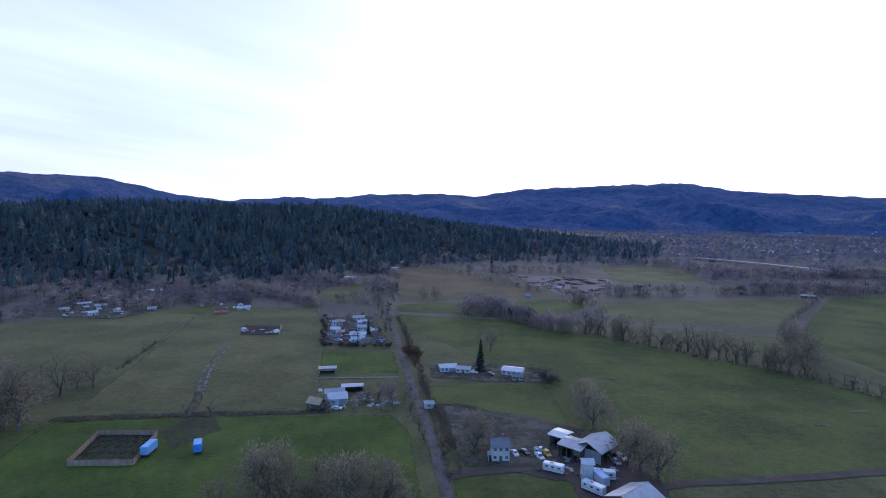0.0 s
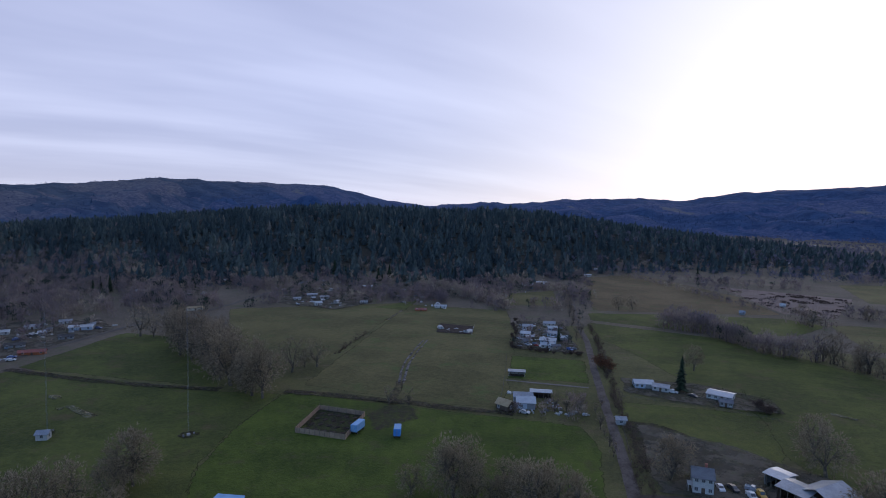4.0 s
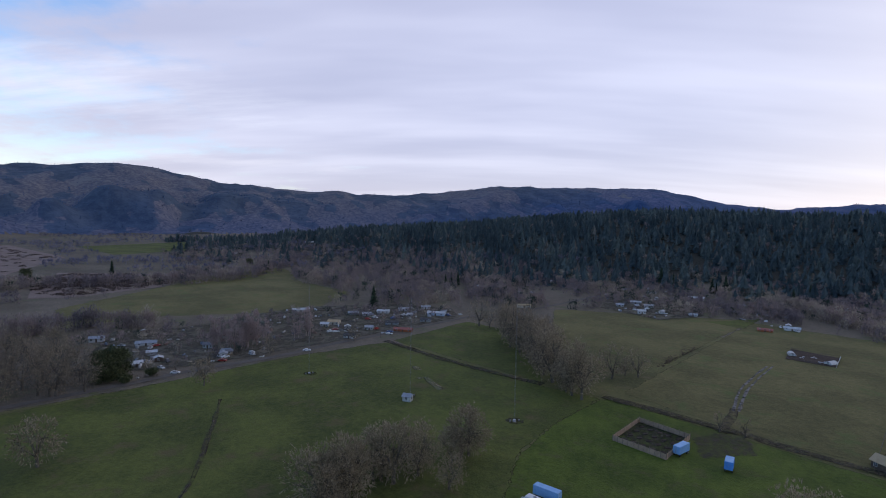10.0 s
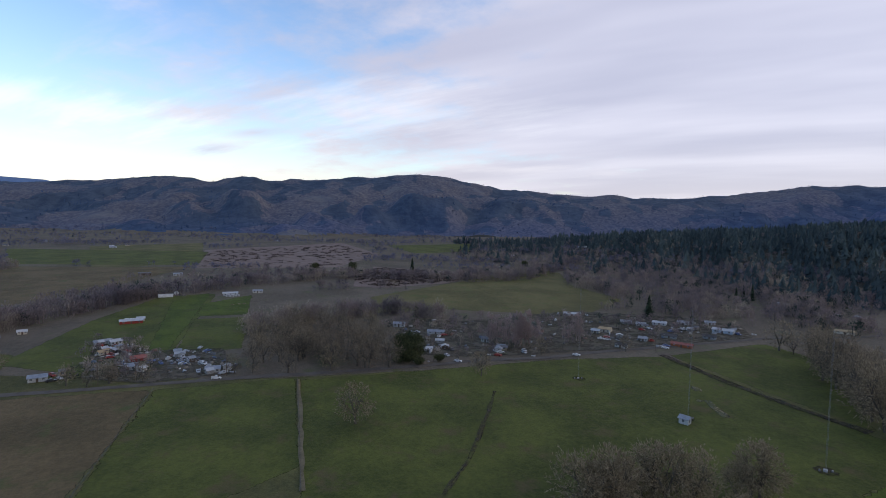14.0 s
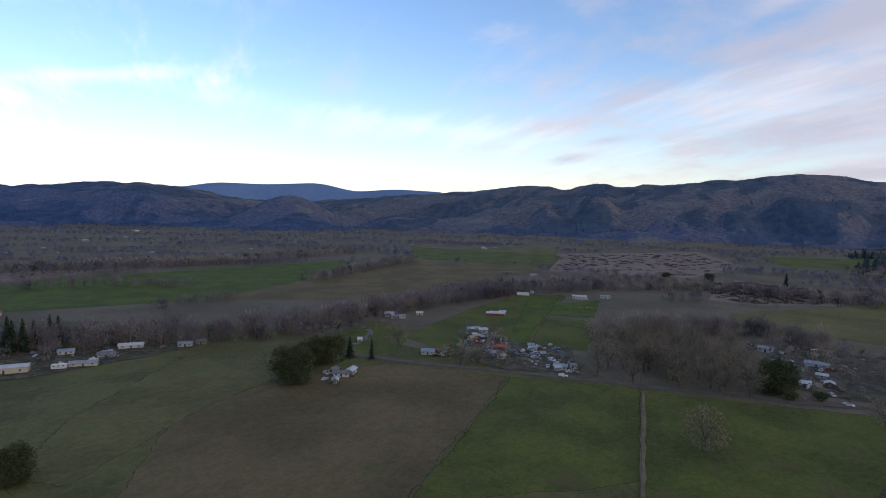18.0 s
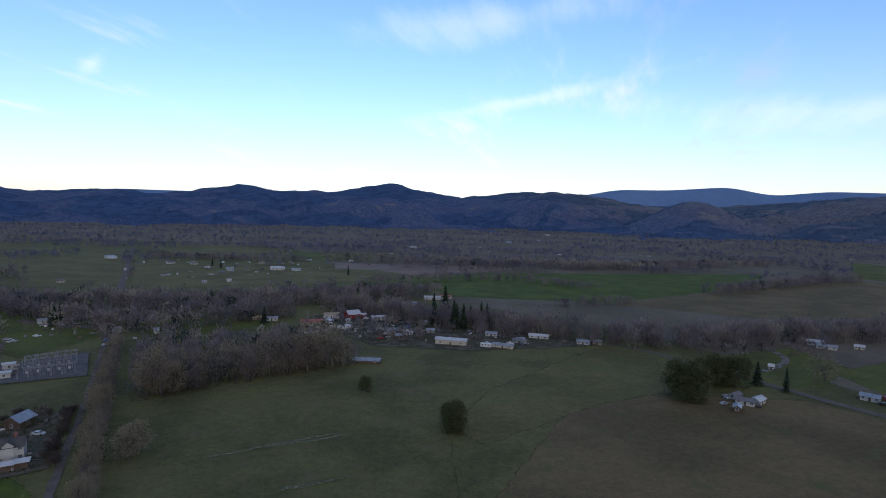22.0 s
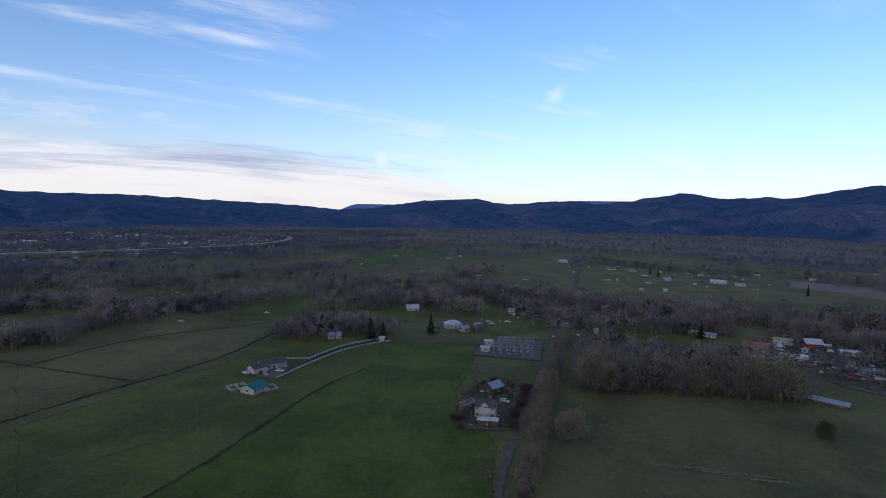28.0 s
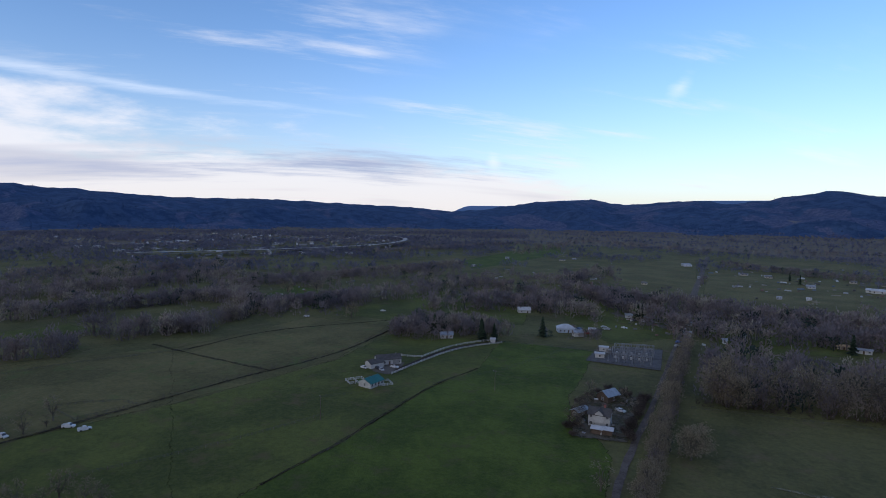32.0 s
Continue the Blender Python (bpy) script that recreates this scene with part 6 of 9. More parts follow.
def box_truck(at, turn, long, mat, label, name="box_trailer"):
    root = empty(name, stand(at, turn), label, "trailer")
    h = 2.6
    piece("box", boxes("box", [(0, 0, 0.95 + h / 2, 2.5, long, h)], mat, 0.04), root)
    for s in (-1, 1):
        for k in range(int(long / 0.6)):
            piece("rib", boxes("rib", [(s * 1.27, -long / 2 + 0.3 + k * 0.6, 0.95 + h / 2, 0.05, 0.08, h - 0.2)], mat), root) if k % 3 == 0 else None
    piece("roof_panel", boxes("roof_panel", [(0, 0, 0.98 + h, 2.3, long - 0.2, 0.05)], M_PALEBLUE), root)
    for s in (-1, 1):
        d = piece("rear_door", boxes("rear_door", [(s * 0.6, -long / 2 - 0.04, 0.95 + h / 2, 1.15, 0.06, h - 0.2)], mat), root)
        piece("latch", boxes("latch", [(s * 0.15, -long / 2 - 0.09, 0.95 + h / 2, 0.05, 0.05, h - 0.4)], M_STEEL), d)
    piece("chassis", boxes("chassis", [(0, 0, 0.82, 1.2, long * 0.95, 0.22)], M_WIRE), root)
    for y in (long * 0.28, long * 0.40, -long * 0.35):
        for x in (-1.0, 1.0):
            w = piece("wheel", WHEEL, root, pose(x, y, 0.42) @ Matrix.Scale(1.25, 4))
            piece("rim", HUB, w)
    return root


SHED_STYLE = [(M_WHITE, M_METAL, "small white shed with a metal roof"), (M_BROWNWALL, M_METAL, "small brown plank shed with a metal roof"), (M_TAN, M_SHINGLE, "small tan shed with a shingle roof"), (M_GREYWALL, M_WHITEROOF, "small grey shed with a pale roof")]


def shed(at, turn, style=0, w=3.6, l=2.8, h=2.2):
    wall, roof, label = SHED_STYLE[style % 4]
    return house(at, turn, w, l, h, 0.7, wall, roof, label, "shed", "shed", windows=1, door=False)


def pile(at, seed, mat, label, size=2.5, name="scrap_heap"):
    """A low heap of odd boxes and boards."""
    rs = random.Random(seed)
    root = empty(name, stand(at, rs.uniform(0, 90)), label, "heap")
    for k in range(4):
        s = rs.uniform(0.4, 1.3)
        hgt = rs.uniform(0.25, 0.9)
        ob = piece("board" if k % 2 else "crate", boxes("board" if k % 2 else "crate", [(0, 0, hgt / 2, s * rs.uniform(0.5, 2), s, hgt)], mat, 0.02), root)
        ob.matrix_basis = pose(rs.uniform(-size, size) / 2, rs.uniform(-size, size) / 2, 0, 0, 0, rs.uniform(0, 180))
    return root


def junk_colours(name, palette):
    m = bpy.data.materials.new(name)
    m.use_nodes = True
    n = Nodes(m.node_tree)
    geo = n.add("ShaderNodeNewGeometry")
    col = palette[0]
    for k, c in enumerate(palette[1:], 1):
        col = n.mix(n.math("GREATER_THAN", geo.outputs["Random Per Island"], k / len(palette)), col, c)
    col = n.mix(n.math("MULTIPLY", n.ramp(n.noise(geo.outputs["Position"], 2.0, 5.0, 0.7), 0.4, 0.7), 0.5), col, (0.09, 0.075, 0.06))
    bs = n.add("ShaderNodeBsdfPrincipled", {"Base Color": col, "Roughness": 0.7})
    n.add("ShaderNodeOutputMaterial", {0: bs.outputs[0]})
    return m


M_JUNK = junk_colours("weathered_junk", [(0.40, 0.40, 0.41), (0.10, 0.085, 0.07), (0.22, 0.23, 0.25), (0.06, 0.055, 0.05), (0.26, 0.22, 0.17), (0.55, 0.56, 0.58), (0.16, 0.09, 0.07), (0.10, 0.14, 0.20), (0.34, 0.33, 0.30), (0.07, 0.08, 0.05), (0.12, 0.12, 0.12)])


def clutter(n, pts, label, big=1.0):
    """Small odd sheds, tarpaulins, tanks and lumber strewn over yards, too many and too small to count."""
    spots = patch(int(n * 0.6), pts)
    big *= 0.8
    rs = np.random.RandomState(n + len(pts))
    base = np.array([(-1, -1, 0), (1, -1, 0), (1, 1, 0), (-1, 1, 0), (-1, -1, 0.72), (1, -1, 0.72), (1, 1, 0.72), (-1, 1, 0.72), (-0.9, 0, 1), (0.9, 0, 1)], float)
    faces = np.array([(0, 1, 5), (0, 5, 4), (1, 2, 6), (1, 6, 5), (2, 3, 7), (2, 7, 6), (3, 0, 4), (3, 4, 7), (4, 5, 9), (4, 9, 8), (6, 7, 8), (6, 8, 9), (5, 6, 9), (7, 4, 8)])
    vs, fs = [], []
    for k, (x, y) in enumerate(spots):
        sx, sy, sz = rs.uniform(0.35, 1.5) * big * rs.choice((1, 1, 1.8)), rs.uniform(0.3, 0.9) * big, rs.uniform(0.35, 1.7) * (min(big, 1.3) if big < 3 else big)
        a = rs.uniform(0, 3.14)
        v = base * (sx, sy, sz) + rs.uniform(-0.06, 0.06, base.shape) * (sx, sy, 0)
        vs.append(np.stack([v[:, 0] * math.cos(a) - v[:, 1] * math.sin(a) + x, v[:, 0] * math.sin(a) + v[:, 1] * math.cos(a) + y, v[:, 2] + float(terrain(x, y)) + 0.3 * (LAYER[0] > 0.3)], -1))
        fs.append(faces + 10 * k)
    if vs:
        tagged(new("yard_clutter", fast_mesh("yard_clutter", np.vstack(vs), np.vstack(fs), M_JUNK)), label, "clutter", kind="stuff")


def yard(at, spread, cars=2, sheds=1, heaps=1, seed=0):
    """Vehicles, sheds and heaps round a house."""
    rs = random.Random(seed + int(abs(at[0] * 3 + at[1])))

    def spot():
        return (at[0] + rs.uniform(-spread, spread), at[1] + rs.uniform(-spread, spread))
    for _ in range(cars):
        car(spot(), rs.uniform(0, 180), rs.choice(["white", "white", "silver", "dark", "blue", "red"]), rs.random() < 0.4)
    for _ in range(sheds):
        shed(spot(), rs.choice([0, 20, 90, 70]), rs.randrange(4), rs.uniform(2.5, 5), rs.uniform(2.5, 4))
    for _ in range(heaps):
        k = rs.randrange(3)
        pile(spot(), rs.randrange(999), (M_WHITE, M_BROWNWALL, M_METAL)[k], ("heap of pale boards and crates in a yard", "heap of brown boards and crates in a yard", "heap of scrap sheet metal in a yard")[k])


POST = boxes("post", [(0, 0, 0.55, 0.12, 0.12, 1.3)], M_POLE)
WHITE_POST = boxes("post", [(0, 0, 0.65, 0.16, 0.16, 1.45), (0, 0, 1.4, 0.22, 0.22, 0.08)], M_WHITE)


def fence(pts, label, gap=6.0, white=False, rails=(0.5, 0.9, 1.2), group=""):
    """Posts with rails or wires between them."""
    line = smooth_line(pts, gap)
    root = empty("fence", pose(line[0].x, line[0].y, 0), label, "fence", group)
    o = line[0]
    mat, r = (M_WHITE, 0.07) if white else (M_WIRE, 0.025)
    for p in line:
        piece("post", WHITE_POST if white else POST, root, pose(p.x - o.x, p.y - o.y, 0))
    for z in rails:
        v, f = [], []
        for i, p in enumerate(line):
            d = (line[min(i + 1, len(line) - 1)] - line[max(0, i - 1)]).normalized()
            q = p - o
            s = Vector((-d.y, d.x)) * (0.05 if white else 0.02)
            v += [(q.x - s.x, q.y - s.y, z - r), (q.x + s.x, q.y + s.y, z - r), (q.x + s.x, q.y + s.y, z + r), (q.x - s.x, q.y - s.y, z + r)]
            if i:
                a = (i - 1) * 4
                f += [(a + k, a + (k + 1) % 4, a + 4 + (k + 1) % 4, a + 4 + k) for k in range(4)]
        piece("rail" if white else "wire", mesh("rail", v, f, mat), root)
    return root


POLES = []


def pole_meshes():
    w = Wood()
    w.limb(Vector((0, 0, -0.5)), Vector((0, 0, 10.0)), 0.17, 0.11, 8)
    return w.done("pole", M_POLE), boxes("crossarm", [(0, 0, 9.3, 2.4, 0.12, 0.14)], M_POLE), boxes("insulator", [(0, 0, 9.47, 0.10, 0.10, 0.22)], M_CONCRETE, 0.02)


POLE_PARTS = pole_meshes()


def power_line(spots, label="wooden power pole with a crossarm beside the road", wires=True):
    tops = []
    for i, at in enumerate(spots):
        a, b = spots[max(0, i - 1)], spots[min(len(spots) - 1, i + 1)]
        rz = math.degrees(math.atan2(b[1] - a[1], b[0] - a[0])) + 90
        m = pose(at[0], at[1], float(terrain(*at)), 0, 0, rz)
        if POLES:
            copy_thing(POLES[0], m)
        else:
            root = empty("power_pole", m, label, "power pole", "power poles")
            piece("pole", POLE_PARTS[0], root)
            piece("crossarm", POLE_PARTS[1], root)
            for x in (-1.1, 0, 1.1):
                piece("insulator", POLE_PARTS[2], root, pose(x, 0, 0))
            POLES.append(root)
        tops.append([m @ Vector((x, 0, 9.6)) for x in (-1.1, 0, 1.1)])
    if wires and len(spots) > 1:
        root = empty("power_cable", pose(0, 0, 0), "thin dark power cables strung between poles", "cable")
        for k in range(3):
            v, f = [], []
            for p, q in zip(tops, tops[1:]):
                for s in range(9):
                    t = s / 8
                    c = p[k].lerp(q[k], t) - Vector((0, 0, 4 * 0.9 * t * (1 - t)))
                    v += [(c.x, c.y, c.z + 0.02), (c.x + 0.02, c.y, c.z - 0.015), (c.x - 0.02, c.y, c.z - 0.015)]
                    n = len(v) - 6
                    if n >= 0:
                        f += [(n + a, n + (a + 1) % 3, n + 3 + (a + 1) % 3, n + 3 + a) for a in range(3)]
            piece("wire", mesh("wire", v, f, M_WIRE), root)


# ---------------------------------------------------------------- the farm by the gravel lane
yard_patch = lambda pts, mat, label: field(mat, pts, label, 0.8, 4.0, "yard")
yard_patch([(32.0, 183.9), (60.1, 180.2), (68.0, 157.3), (62.0, 139.2), (39.5, 138.7), (39.6, 158.4), (26.9, 163.4)], M_MUD, "trampled muddy farmyard")
fh = house((20.1, 174.9), 8, 5.6, 6.6, 4.9, 1.7, M_WHITE, M_SHINGLE, "white two-storey farmhouse with a grey shingle roof", windows=3, storeys=2, chimney=True)
piece("porch", boxes("porch", [(-3.4, -1.6, 2.3, 1.4, 3.0, 0.15), (-4.0, -3.0, 1.15, 0.15, 0.15, 2.3), (-4.0, -0.3, 1.15, 0.15, 0.15, 2.3)], M_WHITE), fh)
piece("rear_wing", gable_walls(5, 4.0, 3.0, 0.9, M_WHITE), fh, pose(0.4, 5.2, 0))
piece("rear_roof", gable_roof(5, 4.0, 3.0, 0.9, M_METAL), fh, pose(0.4, 5.2, 0))
house((52.6, 177.4), 62, 12, 10, 4.0, 2.2, M_GREYWALL, M_METAL, "open-fronted barn with a big galvanised roof", "barn", "barn", open_front=True)
house((45.6, 177.2), -28, 8, 8.5, 4.0, 0.9, M_BROWNWALL, M_METAL, "low machinery shed with a galvanised roof", "machine_shed", "shed", open_front=True)
house((42.6, 186.1), -28, 5.5, 7, 3.8, 0.4, M_GREYWALL, M_WHITEROOF, "lean-to shed with a pale metal roof", "lean_to", "shed", open_front=True)
house((44.9, 160.2), 12, 3.2, 3.2, 5.8, 0.8, M_WHITE, M_WHITEROOF, "tall narrow white feed store", "feed_store", "shed", windows=0, door=False)
house((53.2, 143.1), 58, 12, 10, 4.0, 2.2, M_BROWNWALL, M_METAL, "wide barn with a galvanised metal roof", "barn", "barn", windows=2)
camper((35.9, 165.0), 75, 6.5)
camper((44.9, 152.8), 60, 7.0)
camper((50.2, 161.0), 95, 7.0)
box_truck((48.2, 157.5), 35, 6.0, M_WHITE, "white box trailer parked in the farmyard")
for p, t, c, k in (((25.4, 177.1), 20, "white", 0), ((29.0, 178.1), 35, "dark", 0), ((34.5, 179.5), 80, "silver", 1), ((33.3, 174.8), 30, "white", 1), ((36.1, 177.0), 25, "yellow", 1), ((57.4, 171.7), 30, "silver", 0), ((60.4, 175.1), 35, "white", 1)):
    car(p, t, c, bool(k))
for i, p in enumerate(((41.3, 165.6), (42.5, 163.0), (54.7, 165.9), (41.3, 173.4), (30.9, 166.4))):
    pile(p, i, (M_METAL, M_BROWNWALL, M_WHITE)[i % 3], "heap of farmyard scrap and boards", 3)
shed((-4.2, 220.0), 10, 0)
fence([(-3.4, 216.2), (-0.9, 196.7), (0.4, 183.1)], "weathered rail fence along the lane", 3)
house((4.1, 273.7), 12, 8.5, 6.5, 2.4, 1.0, M_BLUEWALL, M_WHITEROOF, "long pale blue house with a whitish roof", windows=4, garage=True)
house((12.0, 271.0), -5, 7, 5, 2.2, 0.9, M_WHITE, M_METAL, "white cottage with a grey metal roof")
house((36.9, 269.2), -12, 10, 8, 2.4, 0.8, M_WHITE, M_WHITEROOF, "low white house with a wide pale roof", windows=4)
house((37.7, 259.0), 0, 5, 4, 2.2, 0.8, M_GREYWALL, M_SHINGLE, "grey outbuilding beside the white house")
car((17.1, 269.3), 80, "white", True)
car((25.3, 266.8), 60, "dark")
fence([(-4.7, 253.8), (27.3, 252.5), (55.3, 246.9)], "wire fence with wooden posts", 5)

# houses on the other side of the lane
house((-42.6, 224.7), 5, 7.5, 6.5, 2.8, 1.5, M_BLUEWALL, M_WHITEROOF, "pale blue house with a whitish metal roof", garage=True, windows=2)
house((-45.0, 231.0), 5, 8, 5, 2.8, 1.2, M_WHITE, M_METAL, "rear wing with a grey metal roof")
house((-50.0, 218.5), -35, 6, 4.5, 2.6, 1.6, M_BROWNWALL, M_TANROOF, "brown plank cabin with a tan shingle roof", windows=2)
house((-38.8, 240.2), 2, 9, 4, 2.6, 0.4, M_BROWNWALL, M_WHITEROOF, "long carport with a white roof", "carport", "shed", open_front=True)
house((-55.7, 268.2), 0, 8, 4, 2.4, 0.3, M_WHITE, M_METAL, "open field shelter with a grey roof", "field_shelter", "shed", open_front=True)
car((-41.4, 216.8), 75, "white")
for i, p in enumerate(((-38.5, 218.9), (-33.8, 234.3), (-27.4, 221.9), (-22.9, 224.0), (-52.3, 239.7))):
    pile(p, 10 + i, (M_WHITE, M_METAL)[i % 2], "heap of pale scrap behind the house", 3.5)
strip("ditch_water", M_GRAVEL, [(-58.9, 257.8), (-37.5, 259.6), (-19.9, 261.2)], 1.3, "pale gravelly strip across the paddock")
fence([(-70.2, 308.8), (-59.9, 259.6), (-51.8, 214.6)], "wire fence with wooden posts", 5)
for p, t, w, l, wl, rf in (((-72.7, 383.1), 5, 9, 5, M_WHITE, M_METAL), ((-69.3, 359.4), -10, 8, 7, M_WHITE, M_WHITEROOF), ((-60.1, 400.2), 3, 11, 5, M_CREAM, M_METAL), ((-55.3, 384.2), 8, 8, 6, M_BLUEWALL, M_WHITEROOF),
                           ((-53.2, 367.3), 5, 8, 7, M_BLUEWALL, M_METAL), ((-52.2, 345.4), -4, 13, 8, M_BLUEWALL, M_WHITEROOF), ((-50.5, 331.7), 0, 10, 4, M_WHITE, M_WHITEROOF), ((-65.7, 336.9), 40, 5, 4, M_TAN, M_SHINGLE)):
    house(p, t, w * 0.75, l * 0.8, 2.4, 1.1, wl, rf, "pale single-storey house in a crowded yard", group="houses of the lane hamlet")
for i, p in enumerate(((-65.9, 373.9), (-62.0, 356.4), (-62.6, 344.8), (-47.3, 365.9), (-56.9, 332.9), (-45.4, 338.0))):
    yard(p, 9, 2, 1, 2, i)
row("bush", [(-69.6, 322.1), (-53.1, 320.2), (-29.7, 321.4)], 4.5, 2.4, "hedge of the lane hamlet", 1.2)
row("bush", [(-88.0, 413.9), (-69.6, 322.1)], 6, 2.2, "hedge of the lane hamlet", 1.5)
plant("fir", (-46.8, 353.9), 10)

# ---------------------------------------------------------------- the walled garden and blue trailers
A, B, C, D = [Vector(p) for p in ((-115.2, 165.1), (-119.9, 188.7), (-99.5, 189.2), (-95.2, 166.3))]
field(M_DITCH, [tuple(A), tuple(B), tuple(C), tuple(D)], "dark soil of the walled garden", 0.1, 5, "garden_bed")
prof = []
for k in range(9):
    x0 = -0.95 + 1.9 * k / 9
    prof += [(x0 + 0.01, -0.03), (x0 + 0.02, -0.06), (x0 + 0.19, -0.06), (x0 + 0.20, -0.03)]
prof += [(0.95, 0.03), (-0.95, 0.03)]
pn = len(prof)
PANEL = mesh("panel", [(x, y, z) for z in (0.03, 2.0) for x, y in prof], [(k, (k + 1) % pn, pn + (k + 1) % pn, pn + k) for k in range(pn)] + [tuple(range(pn, 2 * pn)), tuple(range(pn - 1, -1, -1))], M_PLANK)
BIGPOST = boxes("post", [(0, 0, 1.25, 0.14, 0.14, 2.6)], M_POLE)
wallf = empty("garden_fence", pose(A.x, A.y, 0), "tall pale plank fence enclosing a square garden", "fence")
for p, q in ((A, B), (B, C), (C, D), (D, A)):
    n = int((q - p).length / 2.0)
    rz = math.degrees(math.atan2((q - p).y, (q - p).x))
    for k in range(n):
        c = p.lerp(q, (k + 0.5) / n) - A
        piece("panel", PANEL, wallf, pose(c.x, c.y, 0, 0, 0, rz) @ Matrix.Scale((q - p).length / n / 2.0, 4, (1, 0, 0)))
        c = p.lerp(q, k / n) - A
        piece("post", BIGPOST, wallf, pose(c.x, c.y, 0, 0, 0, rz))
for i in range(5):
    for j in range(4):
        u, v = (i + 0.8) / 5.6, (j + 0.8) / 4.6
        p = A.lerp(D, u).lerp(B.lerp(C, u), v)
        pl = tagged(new("planter_box", boxes("planter_box", [(0, -0.42, 0.25, 1.7, 0.06, 0.5), (0, 0.42, 0.25, 1.7, 0.06, 0.5), (-0.82, 0, 0.25, 0.06, 0.8, 0.5), (0.82, 0, 0.25, 0.06, 0.8, 0.5), (0, 0, 0.16, 1.6, 0.8, 0.3)], M_BROWNWALL)), "weathered wooden planter box with bare soil", "planter", "garden planters")
        pl.matrix_world = pose(p.x, p.y, 0.05, 0, 0, bearing(A) + 10 + (i * 7 + j * 13) % 20)
field(M_TRACK, [(-91.0, 180.5), (-99.6, 189.7), (-95.7, 203.1), (-86.9, 205.1), (-78.8, 195.4), (-84.5, 183.0), (-88.9, 176.2)], "trampled muddy ground by the gap", 2.0, 4, "mud_patch")
box_truck((-94.8, 174.8), -28, 6.6, M_PALEBLUE, "pale blue box trailer beside the plank fence")
box_truck((-79.6, 176.5), -4, 5.2, M_BLUE, "bright blue box trailer standing on grass")
bt = box_truck((-100.9, 114.8), 62, 7.8, M_PALEBLUE, "pale blue box trailer parked below the oaks")
piece("lettering", boxes("lettering", [(1.3, -1.6 + k * 0.75, 2.5, 0.02, 0.5, 0.5) for k in range(5)], M_WHITE), bt, None, "white lettering bars")
camper((-99.4, 109.0), 60, 6.0)
car((-102.1, 108.6), 70, "white", True)
strip("wheel_track", M_STREAK, [(-104.2, 231.8), (-114.6, 260.1), (-121.8, 290.6), (-127.0, 319.2)], 0.45, "pale wheel track worn into the pasture", jitter=0.35)
strip("wheel_track", M_STREAK, [(-102.4, 233.3), (-112.8, 262.9), (-119.4, 291.8), (-125.0, 322.1)], 0.45, "pale wheel track worn into the pasture", jitter=0.35)
strip("wheel_track", M_TRACK, [(-95.5, 204.8), (-100.7, 221.4), (-105.1, 235.4)], 3.0, "muddy track through the hedge gap", jitter=0.6)
# the fenced plot far along the track
P1, P2, P3, P4 = (-127.8, 346.0), (-135.9, 375.4), (-109.9, 375.1), (-103.8, 349.0)
field(M_SOIL, [P1, P2, P3, P4], "dark soil of a fenced plot", 0.3, 5, "garden_bed")
fence([P1, P2], "low wooden fence round a plot", 3), fence([P2, P3], "low wooden fence round a plot", 3)
fence([P3, P4], "low pale fence round a plot", 3, True, (0.6, 1.2)), fence([P4, P1], "low wooden fence round a plot", 3)


def hoop_house(at, turn, w=5.0, l=8.0, label="white plastic hoop house"):
    root = empty("hoop_house", stand(at, turn), label, "greenhouse")
    v, f = [], []
    for y in (-l / 2, l / 2):
        v += [(math.cos(math.pi * k / 10) * w / 2, y, math.sin(math.pi * k / 10) * w * 0.48) for k in range(11)]
    f += [(k, k + 1, k + 12, k + 11) for k in range(10)] + [tuple(range(10, -1, -1)), tuple(range(11, 22))]
    piece("cover", mesh("cover", v, f, M_WHITE), root)
    piece("door", boxes("door", [(0, -l / 2 - 0.04, 0.95, 1.0, 0.06, 1.9)], M_GREYWALL), root)
    for y in (-l / 2 - 0.02, 0, l / 2 + 0.02):
        hoop = Wood()
        pts = [Vector((math.cos(math.pi * k / 10) * w * 0.51, y, math.sin(math.pi * k / 10) * w * 0.49)) for k in range(11)]
        for p, q in zip(pts, pts[1:]):
            hoop.limb(p, q, 0.05, 0.05)
        piece("hoop", hoop.done("hoop", M_STEEL), root)
    return root


hoop_house((-129.7, 359.4), 10, 4, 6)
hoop_house((-108.3, 355.4), -30, 4, 6)
for i, p in enumerate(((-122.3, 356.3), (-119.1, 363.5), (-112.1, 353.5))):
    pile(p, 30 + i, M_METAL, "heap of plot clutter on dark soil", 3)

